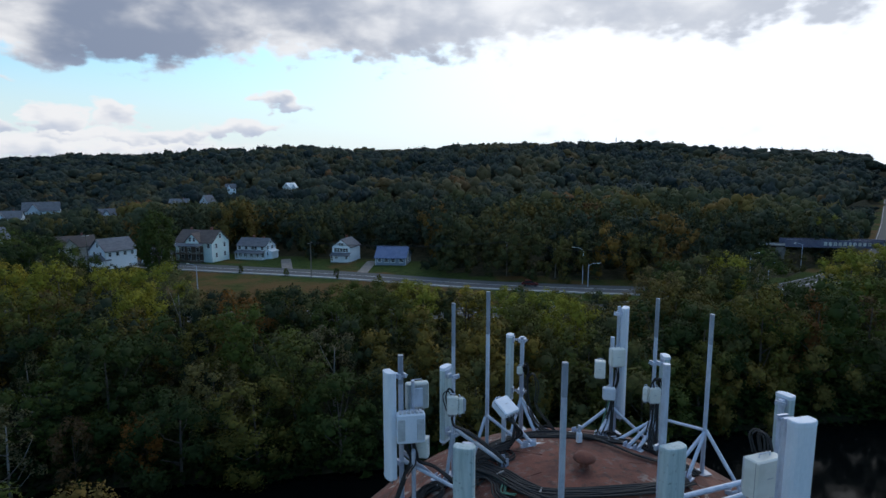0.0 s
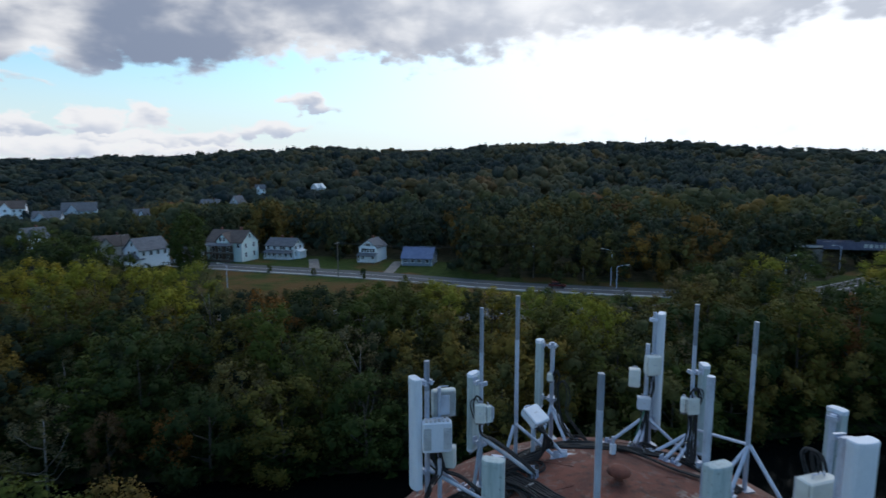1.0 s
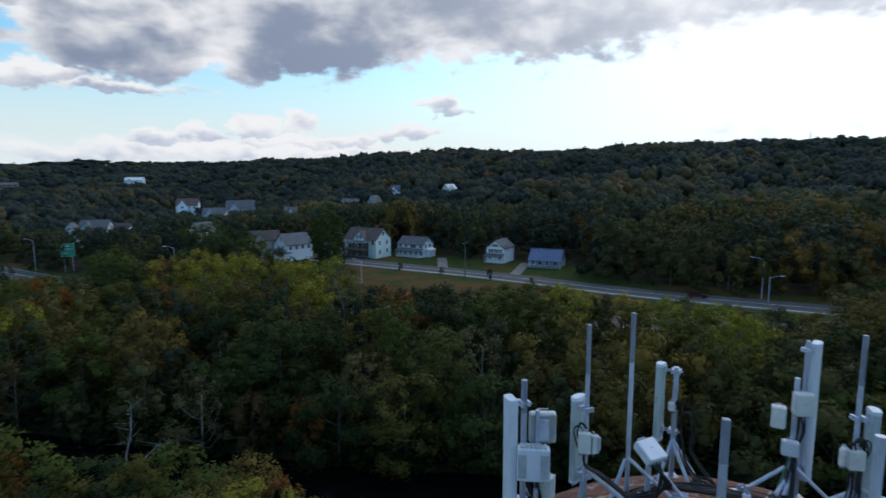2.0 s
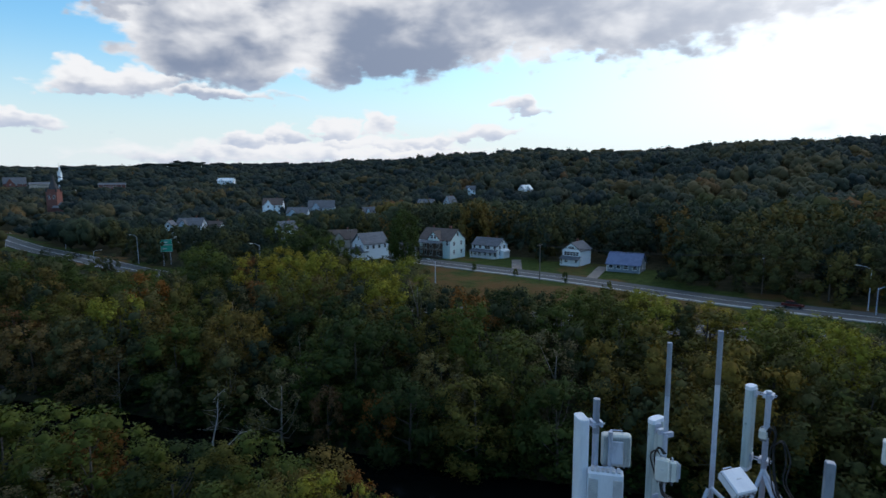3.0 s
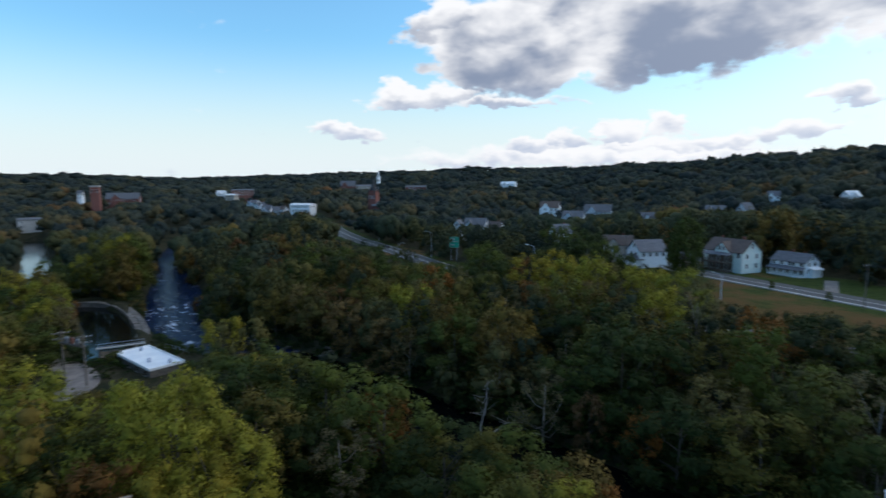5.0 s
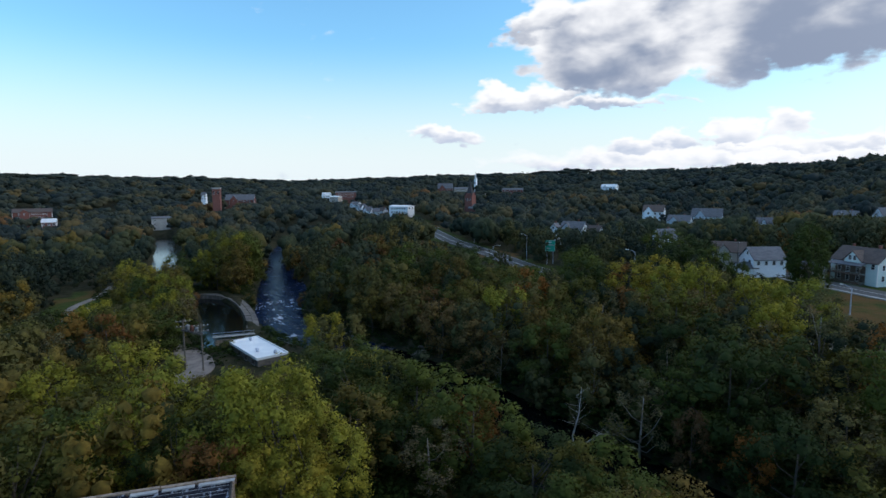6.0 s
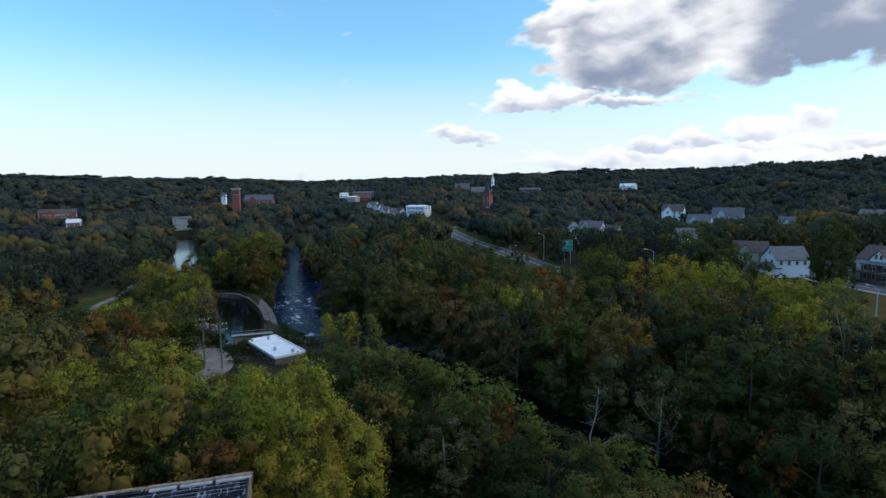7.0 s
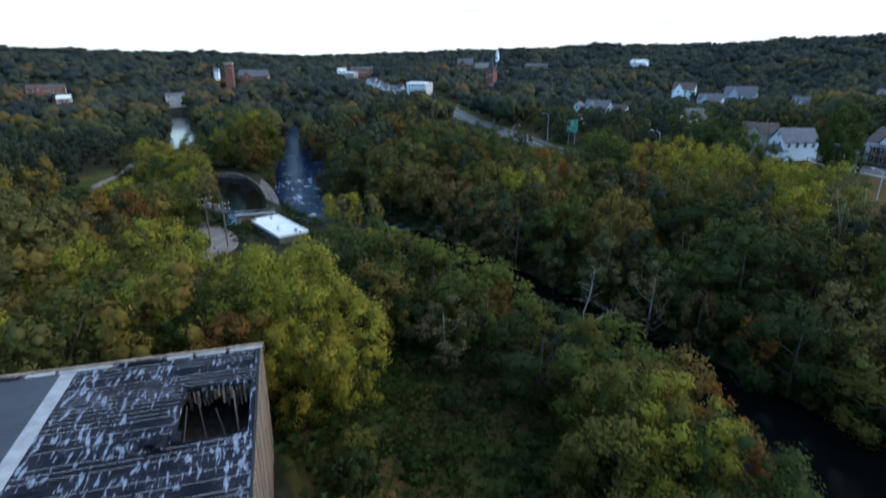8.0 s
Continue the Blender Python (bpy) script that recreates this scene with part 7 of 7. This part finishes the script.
def woods(name, r0, r1, gap, tall0, tall1, wide, forms, seed, label, mean=0.34, spread=0.2, mat=FAR, girth=(0.75, 1.4), spots=None, amin=-45.0, amax=106.0):
    """All the trees between two distances, as one mesh."""
    rng = np.random.default_rng(seed)
    step = gap
    xs, ys = np.meshgrid(np.arange(-r1, r1, step), np.arange(-r1 * 0.5, r1, step))
    xs = xs.ravel() + rng.uniform(-0.45, 0.45, xs.size) * step
    ys = ys.ravel() + rng.uniform(-0.45, 0.45, ys.size) * step
    r, az = np.hypot(xs, ys), np.degrees(np.arctan2(-xs, ys))
    ok = (r > r0) & (r <= r1) & (az > amin) & (az < amax)
    xs, ys = xs[ok], ys[ok]
    if spots is not None:
        xs, ys = spots
    ok = ~keep_clear(xs, ys)
    xs, ys = xs[ok], ys[ok]
    if r0 < 260:
        near = np.array(TREES)
        d = np.full(xs.shape, 99.0)
        for tx, ty, tr in near:
            d = np.minimum(d, np.hypot(xs - tx, ys - ty))
        xs, ys = xs[d > 4.2], ys[d > 4.2]
    r, az = np.hypot(xs, ys), np.degrees(np.arctan2(-xs, ys))
    z = height(xs, ys)
    tall = rng.uniform(tall0, tall1, len(xs)) * (1 + 0.2 * rough(xs, ys, 36.0))
    town = smooth(az, 22, 34) * smooth(r, 150, 190) * (1 - smooth(r, 620, 800))
    tall *= 1 - 0.25 * town
    for a, half, d, zend in LANES:
        lane = (r < d - 2) & (np.abs(az - a) < half + np.degrees(np.arctan(tall * wide * 0.5 / r)))
        tall = np.where(lane, np.minimum(tall, 37.9 + (zend - 37.9) * r / d - z), tall)
    ok = tall > 2.2
    xs, ys, z, tall = xs[ok], ys[ok], z[ok], tall[ok]
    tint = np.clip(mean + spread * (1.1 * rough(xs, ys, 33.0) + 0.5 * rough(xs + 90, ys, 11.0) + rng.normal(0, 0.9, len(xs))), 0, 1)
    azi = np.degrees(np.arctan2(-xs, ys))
    # sunward woods beyond 200 m: the bright sky's light put into their tone
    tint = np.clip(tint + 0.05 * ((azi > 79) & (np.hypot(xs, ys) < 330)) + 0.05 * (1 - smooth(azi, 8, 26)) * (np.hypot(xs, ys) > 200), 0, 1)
    kind = rng.integers(0, len(forms), len(xs))
    turn = rng.uniform(0, math.tau, len(xs))
    vs, fs, ts, ns, base = [], [], [], [], 0
    for i, (v, f, nr) in enumerate(forms):
        m = kind == i
        n = int(m.sum())
        if not n:
            continue
        c, s = np.cos(turn[m])[:, None], np.sin(turn[m])[:, None]
        sw = (np.maximum(tall[m], 7.0) * wide * rng.uniform(*girth, n))[:, None]
        px = xs[m][:, None] + (v[None, :, 0] * c - v[None, :, 1] * s) * sw
        py = ys[m][:, None] + (v[None, :, 0] * s + v[None, :, 1] * c) * sw
        pz = z[m][:, None] + v[None, :, 2] * tall[m][:, None] - 0.3
        vs.append(np.stack([px, py, pz], 2).reshape(-1, 3))
        fs.append((f[None] + (np.arange(n) * len(v))[:, None, None]).reshape(-1, 3) + base)
        ts.append(np.repeat(tint[m], len(v)))
        ns.append(np.stack([nr[None, :, 0] * c - nr[None, :, 1] * s, nr[None, :, 0] * s + nr[None, :, 1] * c, np.repeat(nr[None, :, 2], n, 0)], 2).reshape(-1, 3))
        base += n * len(v)
    me = leafy_mesh(name, np.concatenate(vs), np.concatenate(fs), np.concatenate(ns), mat, np.concatenate(ts))
    tagged(new(name, me), label, "woods", kind="stuff")


def undergrowth():
    """Weeds, vines and low bushes on the banks and in the clearing, as one mesh."""
    rng = np.random.default_rng(21)
    forms = [far_template(60 + j, 46, 0.10, 12, False, (0.1, 0.3)) for j in range(5)] + [far_template(65 + j, 90, 0.062, 16, False, (0.1, 0.28)) for j in range(5)]
    xs, ys = rng.uniform(-200, 110, 34000), rng.uniform(-10, 110, 34000)
    dr, at = line_distance(xs, ys, RIVER)
    half = np.interp(at, np.arange(len(RIVER)), RIVER_HALF)
    bank = (dr > half + 0.3) & (dr < half + 9) & ~((xs < -95) & (xs > -198) & (ys < 34 + (xs < -140) * 3))
    clear = (np.hypot((xs + 40) / 22, (ys - 22) / 15) < 1) & (ys > 7)
    field = np.hypot((xs + 176) / 30, (ys + 6) / 13) < 1
    dp, _ = line_distance(xs, ys, POND)
    dd, _ = line_distance(xs, ys, DAM)
    shore = (dp > 6.4) & (dp < 20) & (dd > 2.6) & (dr > half + 0.3) & (np.hypot((xs + 113) / 11, (ys - 21.6) / 4.6) > 1) & (np.hypot((xs + 112) / 12, (ys - 8) / 5) > 1)
    mill = (xs < -22) & (xs > -47) & (ys < 7.5)
    keep = (bank | clear | field | shore) & ~mill & (np.hypot(xs - TANK[0], ys - TANK[1]) > 9)
    xs, ys = xs[keep], ys[keep]
    clear = np.hypot((xs + 40) / 19, (ys - 22) / 13) < 1
    keep = rng.random(len(xs)) < np.where(clear, 1.0, 0.62)
    xs, ys, clear = xs[keep], ys[keep], clear[keep]
    tall = np.where(clear, rng.uniform(0.7, 2.0, len(xs)), np.where(xs < -96, rng.uniform(0.7, 1.9, len(xs)), rng.uniform(1.2, 3.6, len(xs))))
    z = height(xs, ys)
    vs, fs, ts, ns, base = [], [], [], [], 0
    for i in range(len(xs)):
        v, f, nr = forms[i % 5 + 5 * bool(clear[i])]
        a, w = rng.uniform(0, math.tau), tall[i] * rng.uniform(1.2, 2.2) + 0.5
        c, s = math.cos(a), math.sin(a)
        vs.append(np.stack([xs[i] + (v[:, 0] * c - v[:, 1] * s) * w, ys[i] + (v[:, 0] * s + v[:, 1] * c) * w, z[i] + v[:, 2] * tall[i] - 0.25], 1))
        fs.append(f + base)
        ns.append(np.stack([nr[:, 0] * c - nr[:, 1] * s, nr[:, 0] * s + nr[:, 1] * c, nr[:, 2]], 1))
        ts.append(np.full(len(v), np.clip(0.30 + 0.12 * clear[i] + rng.normal(0, 0.2), 0, 1)))
        base += len(v)
    me = leafy_mesh("undergrowth", np.concatenate(vs), np.concatenate(fs), np.concatenate(ns), WEEDS, np.concatenate(ts))
    tagged(new("undergrowth", me), "tangled dark green undergrowth along the banks", "undergrowth", kind="stuff")


# sight lines kept open: the lawn and street, the highway, the ramp, the river and the powerhouse
LANES += [(46.6, 3.4, 79, 0.8), (12, 12, 150, 8.0), (-9, 9, 142, 8.0), (52.5, 3, 193, 9.4), (57, 3, 240, 9.9), (60.5, 1.6, 268, 10.4), (-33.4, 1.4, 165, 8.2), (79.0, 2.6, 106, 3.0), (77.9, 2.1, 205, -0.5), (84.5, 2.2, 108, 3.2), (87.3, 1.15, 268, 2.0), (93, 3, 185, 3.6), (82.2, 2.0, 172, 2.0), (31.4, 1.7, 194, 10.2), (-35.5, 5.6, 209, 12.6), (-38.4, 1.0, 560, 11.5)]
# trees that stand out: kind, x, y, scale, form, width
STREET_TREES = [
    ("shrub", -59, 160.2, 0.62, 0, 0.5), ("shrub", -45, 157.2, 0.66, 1, 0.5), ("shrub", -29.8, 153.6, 0.75, 0, 0.5), ("shrub", -17.5, 149.6, 0.62, 1, 0.5),
    ("tower", -79, 153, 0.98, 0, 1), ("tower", -84, 160, 0.9, 0, 0.95), ("green", -95.5, 138, 0.72, 2, 1.2), ("green", -91, 141, 0.58, 0, 1.1),
    ("green", -101.5, 134.5, 0.78, 1, 1.2), ("green", -107, 130.5, 0.76, 3, 1.4), ("green", -106, 143, 0.85, 1, 1.25), ("green", -115, 148, 0.85, 2, 1.3),
    ("green", -124, 151, 0.8, 3, 1.3),
]
ROADSIDE_TREES = [
    ("yellow", 5, 106, 0.98, 0, 1.3), ("yellow", -4, 104, 1, 1, 1.25), ("green", -17, 100, 0.95, 1, 1.2), ("green", 16, 104, 0.98, 3, 1),
    ("green", 31, 108, 0.95, 2, 1), ("green", 40, 82.5, 1.12, 0, 1.1), ("olive", 50, 84, 1.1, 1, 1.1), ("green", 60, 86, 1.15, 2, 1.1),
    ("green", 70, 88, 1.1, 3, 1.1), ("yellow", 58, 112, 0.95, 2, 1.1), ("grey", 66, 114, 1, 0, 1), ("yellow", 95, 127, 0.9, 0, 1.5),
    ("yellow", 103, 133, 0.88, 1, 1.5), ("yellow", 89, 119, 0.72, 2, 1.5), ("yellow", 108, 139, 0.8, 0, 1.4), ("green", 47, 112, 0.9, 0, 1),
    ("yellow", 148, 213, 0.9, 1, 1.2),
]
POND_TREES = [
    ("olive", -193, 30.5, 1.08, 0, 1), ("green", -199, 33.5, 1.12, 1, 1), ("olive", -206, 36.5, 1.15, 2, 1), ("yellow", -199, 22, 0.95, 0, 1),
    ("olive", -198, 27, 1.12, 3, 1), ("green", -197, 14, 0.8, 1, 1.1), ("yellow", -199, 31, 1.25, 1, 0.9), ("rust", -157, 12.5, 0.62, 1, 1.1),
    ("shrub", -127, 11.5, 0.8, 0, 1.2), ("shrub", -121, 17, 0.6, 1, 1.2), ("yellow", -150, 8.5, 0.9, 1, 1.15), ("yellow", -141, 6, 0.75, 0, 1.1),
    ("olive", -160, 8, 0.85, 1, 1.1), ("yellow", -128, -6, 0.8, 1, 1.2), ("yellow", -167, 2, 0.85, 2, 1.4), ("olive", -160, 0, 0.85, 2, 1.2),
    ("rust", -185, 89, 0.78, 1, 1.2), ("rust", -180, 84, 0.7, 0, 1.2), ("rust", -161, 66, 0.85, 2, 1.1),
]
POND_MORE = [
    ("rust", -165, 52.4, 0.8, 0, 0.9),
]
FAR_BANK_TREES = [
    ("rust", -44, 61.5, 0.72, 2, 0.8), ("grey", -72.6, 76, 0.75, 0, 1.1), ("grey", -58, 74, 0.72, 1, 1.1), ("grey", -82, 58.5, 0.75, 2, 1),
    ("grey", -63, 63, 0.8, 1, 0.9), ("rust", -38.3, 66, 0.5, 1, 1), ("grey", -29, 69, 0.66, 0, 1.2), ("rust", -37, 63, 0.64, 2, 1),
    ("tan", -31, 71, 0.8, 0, 1.2), ("tan", -70, 84, 0.85, 1, 1.2),
]
MILL_TREES = [
    ("yellow", -53.5, 12, 1.24, 0, 1.05), ("yellow", -49, 14.6, 0.92, 1, 1.15), ("yellow", -58, 10, 1, 2, 1.1), ("yellow", -48, 11, 0.72, 2, 1.2),
    ("yellow", -72, 2, 0.95, 0, 1.3), ("olive", -78, 8, 0.85, 0, 1.2), ("yellow", -82, -1, 0.88, 2, 1.2), ("green", -66, -7, 0.7, 1, 1.2),
    ("green", -60, 3, 0.62, 3, 1.1),
]
NEAR_BANK_TREES = [
    ("green", -91, 26.5, 0.52, 0, 1.6), ("shrub", -36.5, 11.5, 0.9, 0, 1), ("shrub", -33, 12.5, 0.7, 1, 1), ("shrub", -40.5, 13, 0.9, 1, 1),
    ("shrub", -29.5, 10, 0.8, 0, 1), ("shrub", -43, 24, 0.7, 0, 1), ("olive", -25.8, 29.8, 0.79, 0, 1.34), ("yellow", -23.4, 33.2, 0.74, 2, 1.25),
    ("rust", -21.5, 36, 0.92, 0, 1.07), ("green", -18.5, 33.5, 0.64, 2, 1.34), ("green", -14, 32, 0.61, 1, 1.34), ("green", -74, 25, 0.84, 0, 1.34),
    ("olive", -69, 29.5, 0.82, 1, 1.25), ("green", -62.5, 31.5, 0.84, 1, 1.34), ("olive", -57.5, 35, 0.87, 2, 1.25), ("rust", -56.5, 36.5, 1.22, 1, 0.89),
    ("green", -52, 33.5, 0.77, 2, 1.34), ("olive", -48, 36.5, 0.79, 3, 1.34), ("green", -42, 34.5, 0.77, 3, 1.43),
]
NEAR_BANK_MORE = [
    ("olive", -37, 36.5, 0.79, 0, 1.25), ("green", -32, 35.8, 0.79, 0, 1.34), ("olive", -28, 36.8, 0.77, 2, 1.25), ("green", -66, 25, 0.7, 3, 1.34),
    ("green", -57, 27, 0.54, 0, 1.43), ("rust", -28, 40.5, 0.9, 1, 1.1),
]
SINGLES = STREET_TREES + ROADSIDE_TREES + POND_TREES + POND_MORE + FAR_BANK_TREES + MILL_TREES + NEAR_BANK_TREES + NEAR_BANK_MORE
single_trees()
undergrowth()
woods("riverside_woods", 50, 165, 7.2, 10, 16, 1.05, [far_template(170 + j, 1700, 0.020, 40, True, (0.17, 0.32)) for j in range(6)], 5, "leafy riverside trees in olive and yellow", 0.42, 0.24, FAR, (0.8, 1.15))
woods("near_woods", 165, 250, 9.2, 11.5, 19.0, 0.92, [far_template(70 + j, 560, 0.036, 32, True, (0.17, 0.34)) for j in range(7)], 1, "dense mixed woods of rounded crowns in early autumn", 0.32, 0.24, FAR_SOFT, (0.75, 1.3))
woods("valley_woods", 250, 330, 9.6, 10.5, 18.0, 0.76, [puff_template(75 + j, 13, True, 115, 0.046) for j in range(6)], 7, "mixed autumn woods on the valley floor", 0.32, 0.24, FAR_SOFT, (0.75, 1.4))
# haze is in the colour: the mean falls with distance, bluer and darker
woods("hill_woods", 330, 640, 11.6, 10, 18.5, 0.80, [puff_template(80 + j, 8, False, 46, 0.054, 1.3) for j in range(8)], 2, "dark green wooded hillside in early autumn", 0.32, 0.24, HAZE_TINTED, (0.75, 1.5))
woods("distant_woods", 640, 1150, 19.5, 10, 17, 1.22, [puff_template(90 + j, 5, False, 12, 0.06, 1.2) for j in range(7)], 3, "distant wooded ridge tinted bluish for haze", 0.26, 0.18, HAZE_TINTED, (0.8, 1.4))
woods("horizon_woods", 1150, 2000, 50.0, 10, 15, 2.9, [puff_template(95 + j, 4, False, 2, 0.07, 1.2) for j in range(5)], 4, "woods along the horizon tinted for haze", 0.2, 0.14, HAZE_TINTED, (0.9, 1.4))
# a thicket along the river side of the highway
edge_x = np.arange(-150.0, 72.0, 3.4)
edge_y = np.interp(edge_x, HIGHWAY[:9, 0], HIGHWAY[:9, 1]) - 10.5 - 3.5 * (np.arange(len(edge_x)) % 3)
woods("roadside_thicket", 50, 200, 5, 8.5, 11, 1.05, [far_template(190 + j, 1200, 0.022, 36, True, (0.17, 0.32)) for j in range(4)], 6, "thick roadside trees and brush hiding the highway", 0.58, 0.22, FAR, (0.8, 1.15), (edge_x, edge_y))
